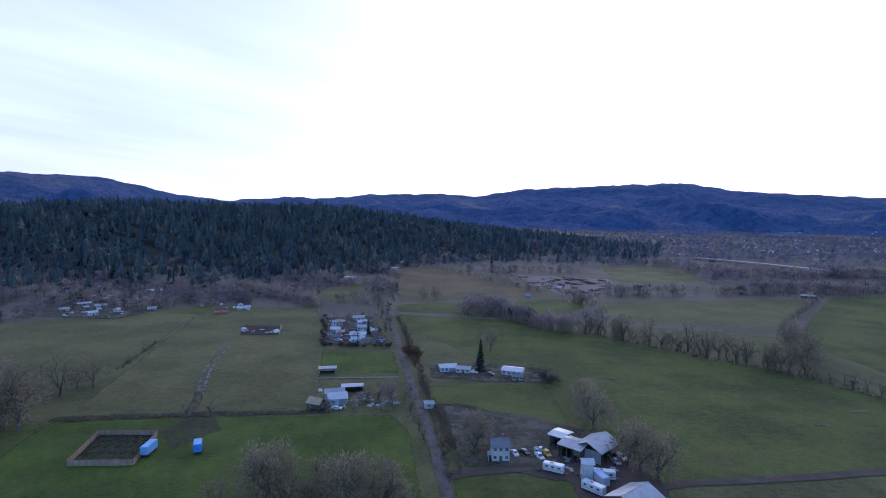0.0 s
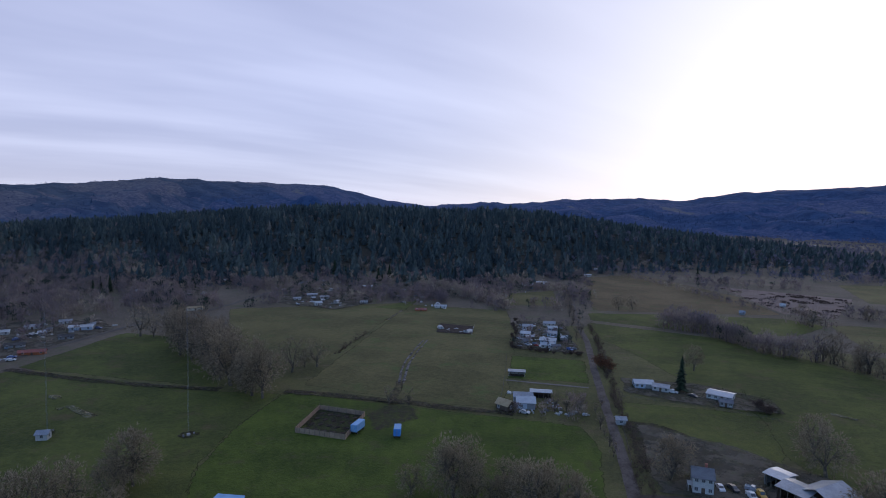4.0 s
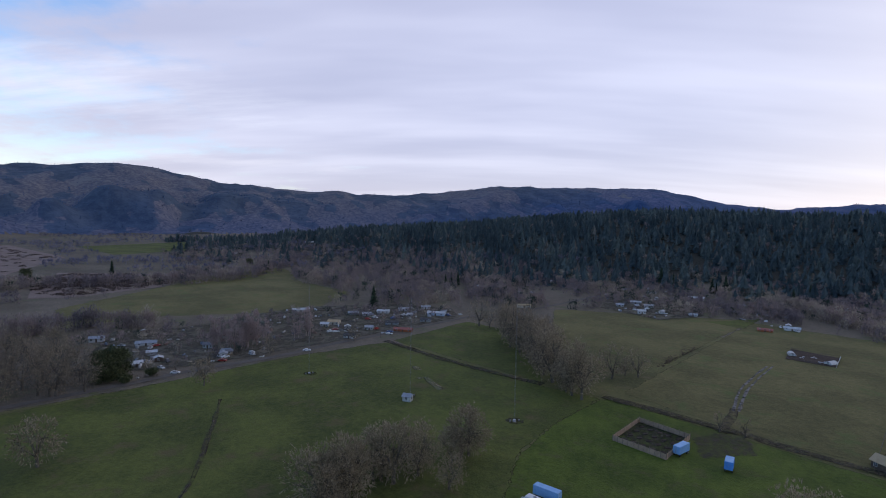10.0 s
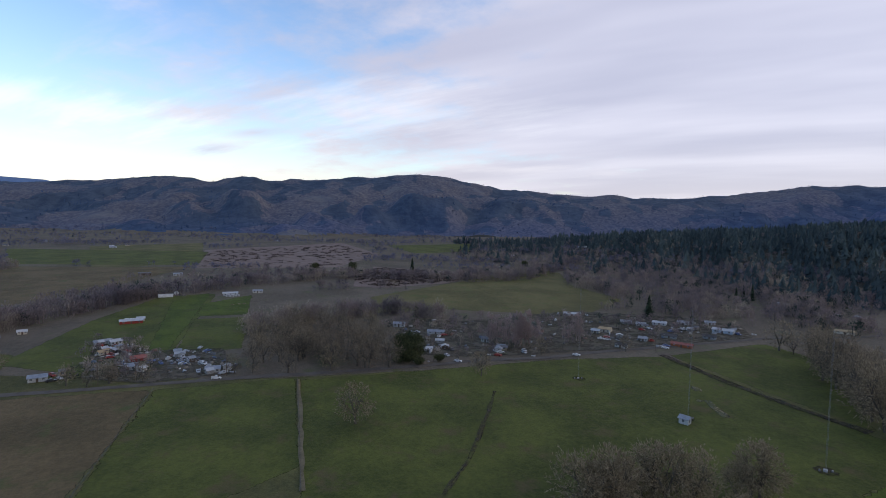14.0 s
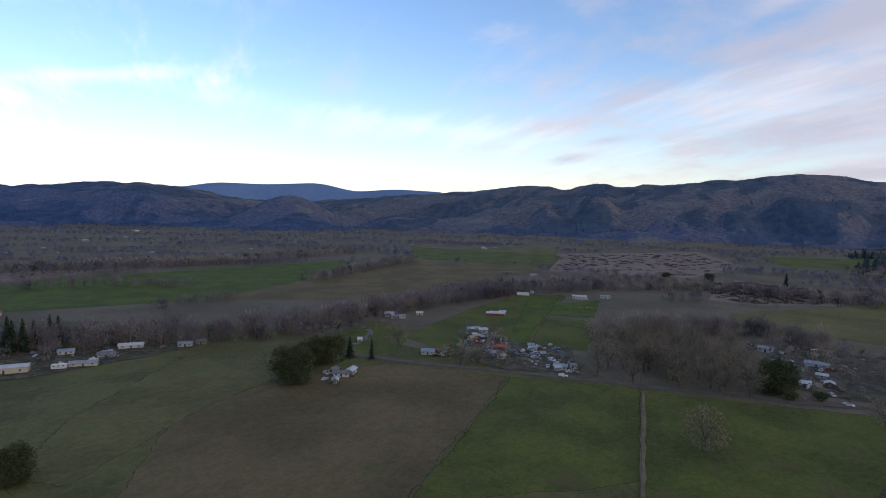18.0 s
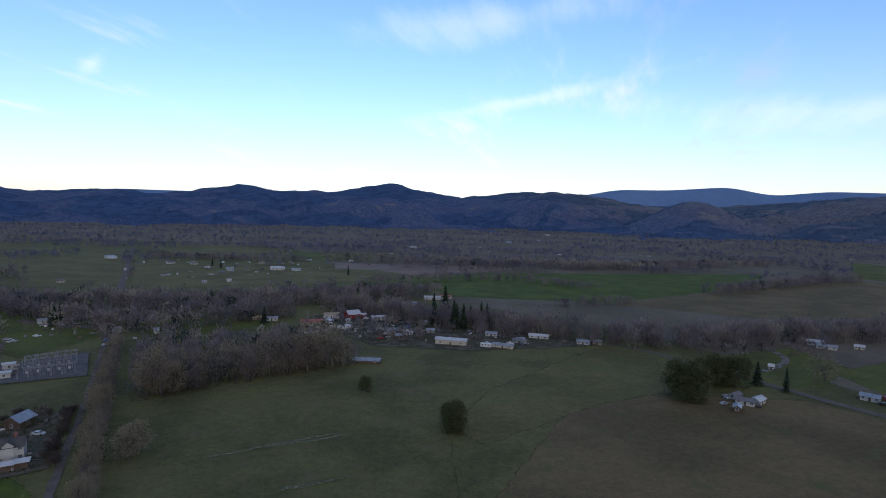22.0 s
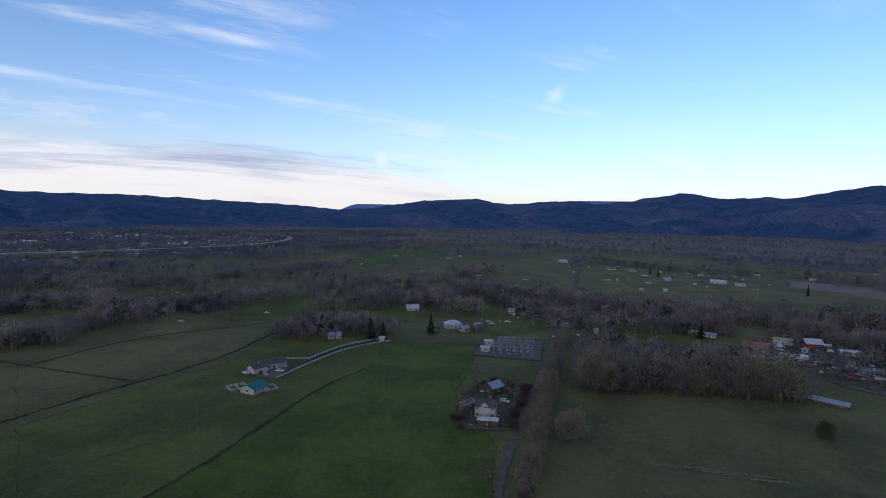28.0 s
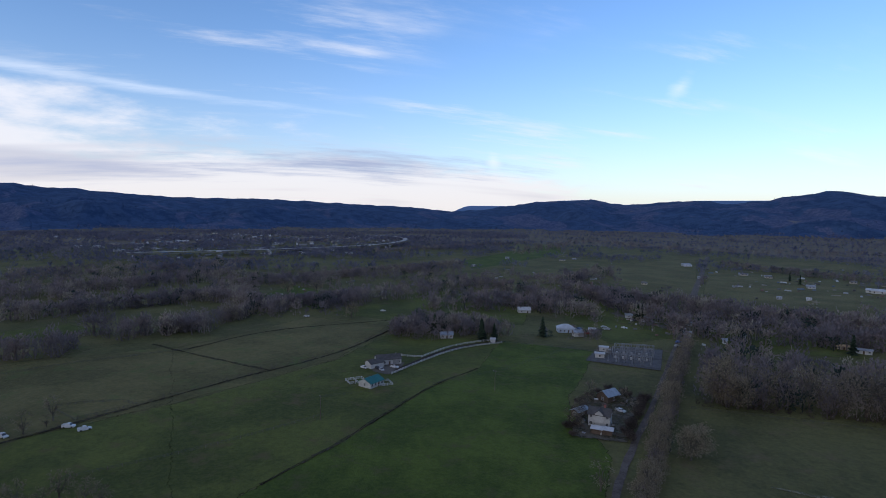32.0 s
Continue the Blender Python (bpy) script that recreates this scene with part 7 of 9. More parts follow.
# ---------------------------------------------------------------- the mast field
MASTS = (((-148.3, 148.6), 46), ((-195.8, 131.7), 44), ((-251.4, 108.8), 44))
for at, tall in MASTS:
    root = empty("radio_mast", stand(at, 0), "slender steel lattice radio mast standing in a field", "radio mast", "radio masts")
    for x, y in ((-0.2, -0.12), (0.2, -0.12), (0, 0.23)):
        w = Wood()
        w.limb(Vector((x, y, 0.8)), Vector((x, y, tall)), 0.022, 0.022)
        piece("leg", w.done("leg", M_STEEL), root)
    w = Wood()
    c = [(-0.2, -0.12), (0.2, -0.12), (0, 0.23)]
    for k in range(int(tall / 0.8)):
        a, b = c[k % 3], c[(k + 1) % 3]
        w.limb(Vector((*a, 0.8 + k * 0.8)), Vector((*b, 1.6 + k * 0.8)), 0.015, 0.015)
    piece("lattice", w.done("lattice", M_STEEL), root)
    piece("base_block", boxes("base_block", [(0, 0, 0.35, 1.2, 1.2, 0.9)], M_CONCRETE, 0.05), root)
    for x, y in ((1.8, 0.6), (-1.6, -0.7)):
        piece("tuning_box", boxes("tuning_box", [(x, y, 0.4, 0.5, 0.4, 0.8)], M_GREYWALL, 0.03), root)
    for k in range(3):
        t = radians(90 + 120 * k)
        for zz in (tall * 0.5, tall * 0.92):
            g = Wood()
            g.limb(Vector((0, 0, zz)), Vector((math.cos(t) * tall * 0.55, math.sin(t) * tall * 0.55, 0)), 0.008, 0.008)
            piece("guy_wire", g.done("guy_wire", M_WIRE), root)
    q = Vector(at)
    field(M_DITCH, [(q.x + 3.4 * math.cos(a), q.y + 3.4 * math.sin(a)) for a in (0, 1, 2, 3, 4, 5.2)], "bare ring of soil round a mast", 0.5, 2, "soil_patch")
house((-191.4, 127.5), -25, 3.6, 3.0, 2.3, 0.8, M_WHITE, M_METAL, "small white transmitter hut with a grey roof", "transmitter_hut", "hut", windows=1, door=False)
for pts in ([(-214.9, 153.5), (-203.7, 150.0), (-194.5, 148.5)], [(-233.4, 159.8), (-226.5, 156.8)], [(-216.1, 148.6), (-213.9, 150.7)]):
    strip("bare_streak", M_PALE, pts, 2.2, "pale bare streak in the grass", jitter=1.2)
for pts in ([(-0.0, -187.6), (-15.2, -187.9), (-31.0, -188.2), (-44.0, -189.4)], [(-19.4, -157.4), (-29.5, -157.2), (-39.4, -157.8)], [(-12.8, -188.2), (-29.4, -190.8), (-43.6, -191.8)], [(154.9, 368.6), (176.5, 373.4), (196.9, 367.5)], [(208.8, 361.3), (228.1, 355.8)]):
    strip("bare_streak", M_PALE, pts, 0.8, "pale bare streak in the grass", jitter=0.8)
for pts in ([(77.4, 265.1), (82.2, 262.6), (85.8, 260.9)], [(146.0, 207.7), (149.9, 203.9)], [(170.0, 220.6), (179.4, 222.2)]):
    strip("bare_streak", M_PALE, pts, 1.6, "pale bare streak in the grass", jitter=1.2)
strip("trodden_path", M_TRACK, [(-236.8, 62.8), (-191.0, 45.6), (-167.7, 35.5), (-148.7, 25.1)], 0.7, "dark trodden path across the field", jitter=0.6)
strip("fence_path", surface("dry_grass", (0.105, 0.090, 0.055), (0.190, 0.160, 0.100), (0.075, 0.085, 0.035), (5, 0.8), bump=0.5, bump_size=0.3), [(-263.3, -26.5), (-210.4, -20.5), (-156.0, -14.7)], 1.1, "pale trodden strip along a fence", jitter=0.4)
fence([(-263.4, -27.0), (-210.5, -20.9), (-156.1, -15.1)], "wire fence with wooden posts", 4)
fence([(-255.0, -88.1), (-173.2, -78.5), (-129.8, -73.0)], "wire fence with wooden posts", 5)
fence([(149.2, -309.9), (96.4, -320.6), (41.3, -321.1)], "wire fence with wooden posts", 6)
strip("ditch", M_DITCH, [(-290.7, 176.7), (-230.2, 181.0), (-173.8, 192.6)], 4.0, "dark weedy ditch", jitter=0.8)
strip("ditch", M_DITCH, [(-146.4, 201.8), (-111.6, 207.3), (-69.1, 211.2), (-45.4, 214.7)], 4.5, "dark weedy ditch", jitter=0.8)
strip("ditch", M_DITCH, [(224.0, -60.3), (224.2, -75.2), (222.7, -122.8), (221.3, -162.0), (215.9, -231.3), (229.0, -300.6)], 1.3, "dark weedy ditch", jitter=0.6)
strip("ditch", M_DITCH, [(127.8, -104.6), (129.5, -143.5), (136.6, -208.2), (133.0, -249.7)], 0.8, "dark weedy ditch", jitter=0.6)
strip("ditch", M_DITCH, [(292.6, -187.6), (292.4, -251.4), (252.1, -325.8)], 1.4, "dark weedy ditch", jitter=0.6)

# ---------------------------------------------------------------- houses along the main road
for p, t, w, l, h, wl, rf, lab in (((
        ((-383.4, 30.9), -10, 10, 6, 3.2, M_WHITE, M_METAL, "white barn with a bright metal roof"),
        ((-357.2, 53.3), -8, 14, 4.5, 2.6, M_WHITE, M_METAL, "long white mobile home under trees"),
        ((-313.0, 41.8), 10, 7.5, 6, 2.2, M_GREYWALL, M_WHITEROOF, "low shed under a wide white roof"),
        ((-332.3, 82.0), -25, 7, 6, 3.0, M_WHITE, M_SHINGLE, "small white house with a grey roof"),
        ((-313.5, 86.3), -20, 6, 4.5, 2.6, M_WHITE, M_METAL, "white cabin with a metal roof"),
        ((-414.4, 172.3), 0, 17, 6, 2.8, M_WHITE, M_WHITEROOF, "long white building among poplars"),
        ((-354.7, 172.2), -15, 10, 9, 3.4, M_CREAM, M_TANROOF, "cream house with a bright tan roof"),
        ((-351.7, 163.8), -15, 7, 5, 2.8, M_CREAM, M_WHITEROOF, "cream outbuilding with a pale roof"),
        ((-310.5, 161.6), -25, 9, 4, 2.6, M_WHITE, M_DARKROOF, "white-columned open shed by the road"),
        ((-380.2, 201.2), -5, 10, 5, 2.6, M_GREYWALL, M_METAL, "grey mobile home in the village"),
        ((-371.7, 208.4), -5, 8, 6, 2.6, M_WHITE, M_METAL, "white house with a metal roof in the village"),
        ((-374.1, 224.7), -8, 12, 7, 2.8, M_WHITE, M_WHITEROOF, "white village house with a bright roof")) + (((-374.8, 244.5), -5, 10, 6, 2.6, M_WHITE, M_METAL, "white village house with a metal roof"),
        ((-344.3, 255.5), -12, 17, 9, 3.2, M_BLUEWALL, M_WHITEROOF, "large pale house with a white roof"),
        ((-372.4, 265.1), -5, 9, 5, 2.6, M_WHITE, M_METAL, "white village house with a metal roof"),
        ((-332.3, 207.0), -8, 12, 5, 2.6, M_GREYWALL, M_DARKROOF, "grey mobile home with a dark roof"),
        ((-327.4, 233.2), -8, 10, 6, 2.6, M_GREYWALL, M_DARKROOF, "grey village house with a dark roof"),
        ((-308.6, 201.0), -16, 16, 4, 2.4, M_ORANGE, M_REDROOF, "long orange-brown shed beside the road"),
        ((-325.8, 184.9), -10, 6, 5, 2.6, M_WHITE, M_METAL, "small white house near the road"),
        ((-450.1, 393.5), 0, 10, 8, 3, M_WHITE, M_WHITEROOF, "white house at the wood's edge"),
        ((-458.3, 423.9), 0, 15, 9, 3, M_WHITE, M_METAL, "white house at the wood's edge"),
        ((-334.3, 343.6), 0, 16, 6, 2.6, M_CREAM, M_TANROOF, "low cream shed where the road bends"),
        ((-440.6, 495.2), 0, 12, 8, 2.8, M_WHITE, M_METAL, "white mobile home below the forest"),
        ((-421.6, 503.3), 0, 10, 8, 2.8, M_WHITE, M_WHITEROOF, "white mobile home below the forest"),
        ((-406.7, 524.4), 0, 13, 8, 2.8, M_WHITE, M_METAL, "white mobile home below the forest"))) + ((((-394.0, 533.2), 0, 11, 8, 2.8, M_GREYWALL, M_WHITEROOF, "grey mobile home below the forest"),
        ((-351.0, 516.0), 0, 15, 8, 2.8, M_WHITE, M_SHINGLE, "white house below the forest"),
        ((-341.5, 537.5), 0, 13, 8, 2.8, M_CREAM, M_WHITEROOF, "cream house below the forest"),
        ((-321.5, 518.5), 0, 11, 7, 2.8, M_WHITE, M_METAL, "white house below the forest"),
        ((-274.2, 520.8), 0, 18, 7, 3.2, M_WHITE, M_WHITEROOF, "long white building against dark firs"),
        ((-259.2, 404.7), 20, 8, 5, 3.6, M_WHITE, M_WHITEROOF, "white shed in a crowded yard"),
        ((-274.1, 438.9), 5, 10, 6, 2.8, M_WHITE, M_METAL, "white house in a crowded yard"),
        ((-292.7, 446.9), 0, 12, 6, 2.8, M_GREYWALL, M_METAL, "grey house in a crowded yard"),
        ((-228.9, 430.9), 0, 8, 4, 2.2, M_WHITE, M_WHITEROOF, "low white shed at the field edge"),
        ((-291.5, 421.1), 0, 8, 5, 2.6, M_WHITE, M_METAL, "white shed in a crowded yard"),
        ((-169.0, 418.7), 0, 12, 5, 1.8, M_ORANGE, M_REDROOF, "low orange-red shed at the field edge"),
        ((-158.9, 438.6), 0, 13, 4, 2.6, M_WHITE, M_WHITEROOF, "white mobile home at the field edge")) + (((-182.4, 555.5), 0, 16, 7, 2.8, M_WHITE, M_METAL, "white house by the lane's end"),
        ((-169.5, 578.1), 0, 14, 7, 2.8, M_WHITE, M_WHITEROOF, "white house by the lane's end"),
        ((-161.1, 589.3), 0, 10, 7, 2.8, M_GREYWALL, M_SHINGLE, "grey house by the lane's end"),
        ((-120.9, 621.2), 0, 12, 7, 2.8, M_WHITE, M_METAL, "white house by the lane's end"),
        ((-108.4, 648.4), 0, 12, 8, 3.0, M_WHITE, M_WHITEROOF, "white house by the lane's end"),
        ((-107.6, 648.0), 0, 16, 9, 3.2, M_WHITE, M_WHITEROOF, "white house near the lane's end"),
        ((-119.0, 630.5), 0, 11, 7, 2.8, M_WHITE, M_METAL, "white house near the lane's end"),
        ((-65.8, 764.2), 0, 15, 9, 3.2, M_WHITE, M_METAL, "white farmhouse on the far meadow"),
        ((-58.8, 832.1), 0, 14, 8, 3.0, M_GREYWALL, M_WHITEROOF, "grey farm shed on the far meadow"),
        ((-413.8, 521.3), 0, 14, 8, 2.8, M_WHITE, M_METAL, "white mobile home below the forest"),
        ((-406.4, 525.8), 0, 14, 8, 2.8, M_GREYWALL, M_SHINGLE, "grey mobile home below the forest"),
        ((366.2, 539.6), 10, 16, 6, 3.4, M_BROWNWALL, M_METAL, "open hay shelter with a pale roof"),
        ((-1070.2, 463.1), 0, 22, 14, 4, M_WHITE, M_WHITEROOF, "white ranch buildings on the wooded slope")))):
    house(p, t, w * 0.78, l * 0.72, h * 0.74, 0.9, wl, rf, lab, windows=3, group="houses of the village")
for i, p in enumerate(((-322.8, 43.4), (-315.1, 52.7), (-350.4, 48.5), (-306.1, 79.7), (-303.7, 91.3), (-331.7, 166.2), (-338.5, 157.6), (-360.7, 207.9), (-356.2, 224.8), (-349.5, 240.9), (-318.1, 183.4), (-343.9, 264.0), (-443.6, 402.7), (-280.1, 420.6), (-260.4, 421.8), (-339.4, 508.7), (-286.6, 478.9), (-400.1, 506.3), (-165.0, 441.5), (-174.7, 560.4))):
    yard(p, 10, 2, 1, 2, i)
for p, t, c in (((-287.9, 55.3), 70, "white"), ((-300.4, 51.3), 30, "silver"), ((-305.6, 188.2), 75, "white"), ((-362.4, 41.2), 60, "silver"), ((-294.2, 125.9), 80, "white")):
    car(p, t, c)
for p in along([(-289.6, 32.0), (-288.2, 42.1)], 2.6, 0.3):
    b = tagged(new("boulder", bpy.data.meshes.get("boulder_stone") or boxes("boulder_stone", [(0, 0, 0.3, 1.3, 0.9, 0.8)], M_CONCRETE, 0.25)), "pale boulder lining the road edge", "boulder", "row of pale boulders")
    b.matrix_world = pose(p[0], p[1], 0.05, 0, 0, rng.uniform(0, 180))
power_line([(-268.4, -100.4), (-278.1, -29.2), (-290.6, 42.2), (-298.3, 95.8), (-300.8, 178.7), (-322.7, 253.2)])
power_line([(-257.8, -159.2), (-264.6, -114.9), (-273.9, -61.4)], wires=False)

# ---------------------------------------------------------------- farm sheds and gardens across the road
for p, t, w, l, h, wl, rf, lab in (((
        ((-537.5, -116.5), 0, 16, 7, 3.2, M_WHITE, M_WHITEROOF, "white house behind a kitchen garden"),
        ((-554.0, -94.6), 0, 11, 6, 2.8, M_WHITE, M_METAL, "white shed behind a kitchen garden"),
        ((-407.7, -154.6), 0, 17, 6, 2.8, M_REDWALL, M_WHITEROOF, "long red barn with a white roof"),
        ((-415.8, -151.3), 0, 6, 6, 3.0, M_CREAM, M_WHITEROOF, "cream lean-to beside the red barn"),
        ((-305.4, -112.6), 8, 9, 5, 2.4, M_REDWALL, M_REDROOF, "low shed with a faded red roof"),
        ((-344.0, -139.5), 20, 7, 6, 3.0, M_WHITE, M_WHITEROOF, "white outbuilding in a cluttered yard"),
        ((-285.1, -103.7), 60, 5, 4, 2.8, M_WHITE, M_WHITEROOF, "small white shed by the road"),
        ((-280.4, -69.3), -5, 8, 5, 3.0, M_WHITE, M_METAL, "white house by the road"),
        ((-710.2, -253.2), 0, 16, 8, 3, M_BROWNWALL, M_SHINGLE, "dark farm sheds on the brown meadow")) + (((-704.5, -213.5), 0, 12, 8, 3, M_WHITE, M_METAL, "pale farm shed on the brown meadow"),
        ((-273.7, -144.3), -5, 8.5, 6, 2.8, M_WHITE, M_METAL, "white house beside the main road"),
        ((-344.7, -146.5), 15, 11, 4, 2.8, M_WHITE, M_METAL, "white mobile home in a farmyard"),
        ((-346.6, -139.3), 10, 6, 5, 2.8, M_CREAM, M_SHINGLE, "cream shed in a farmyard"),
        ((-320.2, -135.8), 35, 8, 4, 2.6, M_CREAM, M_TANROOF, "tan-roofed shed in a farmyard"),
        ((-306.8, -113.3), 5, 9, 5, 2.4, M_BROWNWALL, M_REDROOF, "brown shed with a red roof"),
        ((-214.5, -160.6), -8, 9, 5, 2.8, M_WHITE, M_SHINGLE, "white house with a grey roof beside dark trees"),
        ((-220.5, -159.4), 70, 8, 5, 3.0, M_WHITE, M_WHITEROOF, "white gabled wing of the house"),
        ((-217.3, -167.8), 60, 6, 4, 2.8, M_WHITE, M_SHINGLE, "small white outbuilding by the house"),
        ((-299.1, -245.4), 3, 19, 9, 3.0, M_GREYWALL, M_DARKROOF, "long house with a dark grey roof"))) + ((((-361.7, -223.8), 0, 12, 8, 3.4, M_WHITE, M_WHITEROOF, "white house at the wood's edge"),
        ((-357.6, -214.6), 0, 13, 5, 2.6, M_WHITE, M_METAL, "white mobile home at the wood's edge"),
        ((-377.1, -206.8), 0, 6, 4, 2.6, M_CREAM, M_WHITEROOF, "small cream shed in the grass"),
        ((-278.8, -195.0), 0, 3, 2.5, 2.6, M_WHITE, M_WHITEROOF, "small white pump house"),
        ((-138.4, -302.6), -13, 23, 7, 4.2, M_CREAM, M_WHITEROOF, "long cream metal barn with a white roof"),
        ((-78.8, -279.7), -14, 17, 7, 2.2, M_BROWNWALL, M_METAL, "low shed with a rusty galvanised roof"),
        ((-172.9, -314.5), -8, 9, 5, 2.8, M_WHITE, M_METAL, "white mobile home along the road"),
        ((-164.1, -283.7), -16, 15, 4, 2.6, M_CREAM, M_METAL, "long cream mobile home beside a boat"),
        ((-180.3, -290.9), -16, 10, 5, 2.6, M_GREYWALL, M_SHINGLE, "grey house with parked vehicles")) + (((-199.1, -298.2), -8, 15, 5, 2.8, M_WHITE, M_WHITEROOF, "long white mobile home along the road"),
        ((-217.0, -275.3), -10, 9, 5, 2.8, M_WHITE, M_METAL, "white house along the road"),
        ((-225.8, -272.4), -10, 6, 5, 2.8, M_TAN, M_SHINGLE, "tan house along the road"),
        ((-118.7, -390.4), 0, 12, 7, 3, M_WHITE, M_METAL, "white farm building under conifers"),
        ((-114.9, -344.9), 0, 10, 6, 2.8, M_GREYWALL, M_METAL, "grey farm shed under conifers"),
        ((-121.8, -334.9), 0, 7, 5, 2.8, M_WHITE, M_WHITEROOF, "small white shed on grass"),
        ((-138.6, -337.1), 0, 6, 5, 2.6, M_WHITE, M_METAL, "small white shed on grass"),
        ((-162.8, -444.3), 0, 14, 7, 3, M_WHITE, M_METAL, "white barn among conifers"),
        ((-194.6, -469.9), 0, 18, 8, 3, M_WHITE, M_WHITEROOF, "white house among conifers"),
        ((-208.2, -471.3), 0, 14, 8, 3, M_CREAM, M_REDROOF, "cream house among conifers")))):
    house(p, t, w * 0.83, l * 0.78, h * 0.74, 0.9, wl, rf, lab, windows=3, group="farm buildings across the road")
for p in ((-531.2, -117.3), (-530.5, -113.6), (-532.9, -109.2)):
    hoop_house(p, 0, 4, 5)
hoop_house((-528.7, -171.0), 90, 6, 12, "pale round-topped hay tent")
hoop_house((-546.7, -167.3), 0, 5, 6, "white round-topped tent on grass")
hoop_house((-302.4, -260.0), 0, 4, 4, "small white round-topped tent")
for i, p in enumerate(((-322.2, -94.9), (-305.6, -92.6), (-315.6, -90.5), (-297.9, -80.7), (-283.5, -67.5), (-318.5, -126.0), (-296.0, -112.8), (-331.0, -133.4), (-327.3, -127.6), (-337.6, -139.5), (-296.9, -102.4), (-211.2, -163.0), (-176.7, -290.9), (-121.2, -355.2), (-142.1, -363.5), (-289.0, -70.4), (-278.9, -142.0))):
    yard(p, 8, 3, 1, 2, i)
car((-268.7, -64.9), 80, "white", True)
camper((-154.5, -287.5), 75, 6.0)
camper((-410.2, -156.1), 70, 8.0)
strip("loop_drive", M_STREAK, [(-249.9, -206.1), (-266.7, -193.2), (-303.7, -203.7), (-318.8, -226.3), (-309.5, -239.7)], 3.0, "pale looping gravel driveway")
for p in along([(-482.1, -102.6), (-488.3, -92.7)], 6, 0.3):
    tagged(new("planter_row", boxes("planter_row", [(0, 0, 0.25, 3.0, 0.9, 0.5)], M_PLANK, 0.03)), "pale raised garden bed on the lawn", "planter", "raised garden beds").matrix_world = pose(p[0], p[1], 0.12, 0, 0, 40)

# ---------------------------------------------------------------- the lane farm, the substation and the ranch
fm = house((57.3, -208.4), -8, 8, 6.5, 4.8, 1.8, M_WHITE, M_DARKROOF, "white two-storey farmhouse with a dark roof and gable", windows=4, storeys=2, chimney=True)
piece("front_gable", gable_walls(2.8, 3.0, 5.4, 1.3, M_WHITE), fm, pose(0, -2.2, 0, 0, 0, 90))
piece("gable_roof", gable_roof(2.8, 3.0, 5.4, 1.3, M_DARKROOF), fm, pose(0, -2.2, 0, 0, 0, 90))
for x in (-1.9, 1.9):
    house((lambda v: (v.x, v.y))(Vector((53.9, -199.5)) + Vector((0, 0)) + x * Vector((math.cos(radians(bearing((53.9, -199.5)))), math.sin(radians(bearing((53.9, -199.5))))))), -8, 3.6, 3.2, 2.3, 0.5, M_BROWNWALL, M_WHITEROOF, "low shed with a white metal roof before the farmhouse", "shed", "shed", windows=0, door=False)
house((62.3, -238.4), 50, 7.5, 6, 3.0, 1.8, M_BROWNWALL, M_METAL, "old barn with a rusting metal roof", "barn", "barn", windows=1, door=False)
house((67.2, -214.0), 55, 7, 3.5, 2.4, 0.8, M_BROWNWALL, M_METAL, "narrow plank shed with a metal roof", "shed", "shed", windows=1, door=False)
car((54.2, -227.1), 60, "white")
for i, p in enumerate(((57.0, -199.4), (62.8, -203.4), (60.8, -229.9))):
    pile(p, 60 + i, M_BROWNWALL, "heap of old boards behind the farmhouse", 2.5)
row("thin", [(65.0, -199.2), (67.7, -226.9), (56.7, -244.4)], 7, 6, "trees round the lane farm", 3)
row("bush", [(63.2, -193.8), (70.0, -230.0), (63.7, -250.6), (51.8, -246.5)], 5, 3, "thicket round the lane farm", 2.5)

S1, S2, S3, S4 = [Vector(p) for p in ((90.7, -297.6), (93.9, -333.4), (59.5, -349.0), (51.8, -300.2))]
field(M_PAD, [tuple(S1), tuple(S2), tuple(S3), tuple(S4)], "grey crushed stone pad of the substation", 0.2, 6, "gravel_pad")
for p, q in ((S1, S2), (S2, S3), (S3, S4), (S4, S1)):
    fence([tuple(p), tuple(q)], "chain-link fence round the substation", 3, False, (0.4, 0.8, 1.2, 1.3))


def gantry(at, rz, wide=5.5, tall=5.4):
    root = empty("steel_gantry", pose(at.x, at.y, 0, 0, 0, rz), "galvanised steel gantry with insulators", "gantry", "substation gantries")
    for s in (-1, 1):
        w = Wood()
        for dx, dy in ((-.25, -.25), (.25, -.25), (.25, .25), (-.25, .25)):
            w.limb(Vector((s * wide / 2 + dx, dy, 0)), Vector((s * wide / 2 + dx * 0.6, dy * 0.6, tall)), 0.11, 0.09, 4)
        for k in range(4):
            w.limb(Vector((s * wide / 2 - .25, -.25, k)), Vector((s * wide / 2 + .25, -.25, k + 1)), 0.035, 0.035)
        piece("leg", w.done("leg", M_STEEL), root)
    w = Wood()
    for dz in (0, 0.5):
        w.limb(Vector((-wide / 2, 0, tall - dz)), Vector((wide / 2, 0, tall - dz)), 0.12, 0.12, 4)
    for k in range(10):
        w.limb(Vector((-wide / 2 + wide * k / 10, 0, tall - 0.5 * (k % 2))), Vector((-wide / 2 + wide * (k + 1) / 10, 0, tall - 0.5 * ((k + 1) % 2))), 0.035, 0.035)
    piece("beam", w.done("beam", M_STEEL), root)
    for k in range(3):
        w = Wood()
        x = -wide / 3 + wide / 3 * k
        for z in range(5):
            w.limb(Vector((x, 0, tall - 0.6 - z * 0.25)), Vector((x, 0, tall - 0.72 - z * 0.25)), 0.16, 0.10, 6)
        piece("insulator", w.done("insulator", M_CONCRETE), root)
    return root


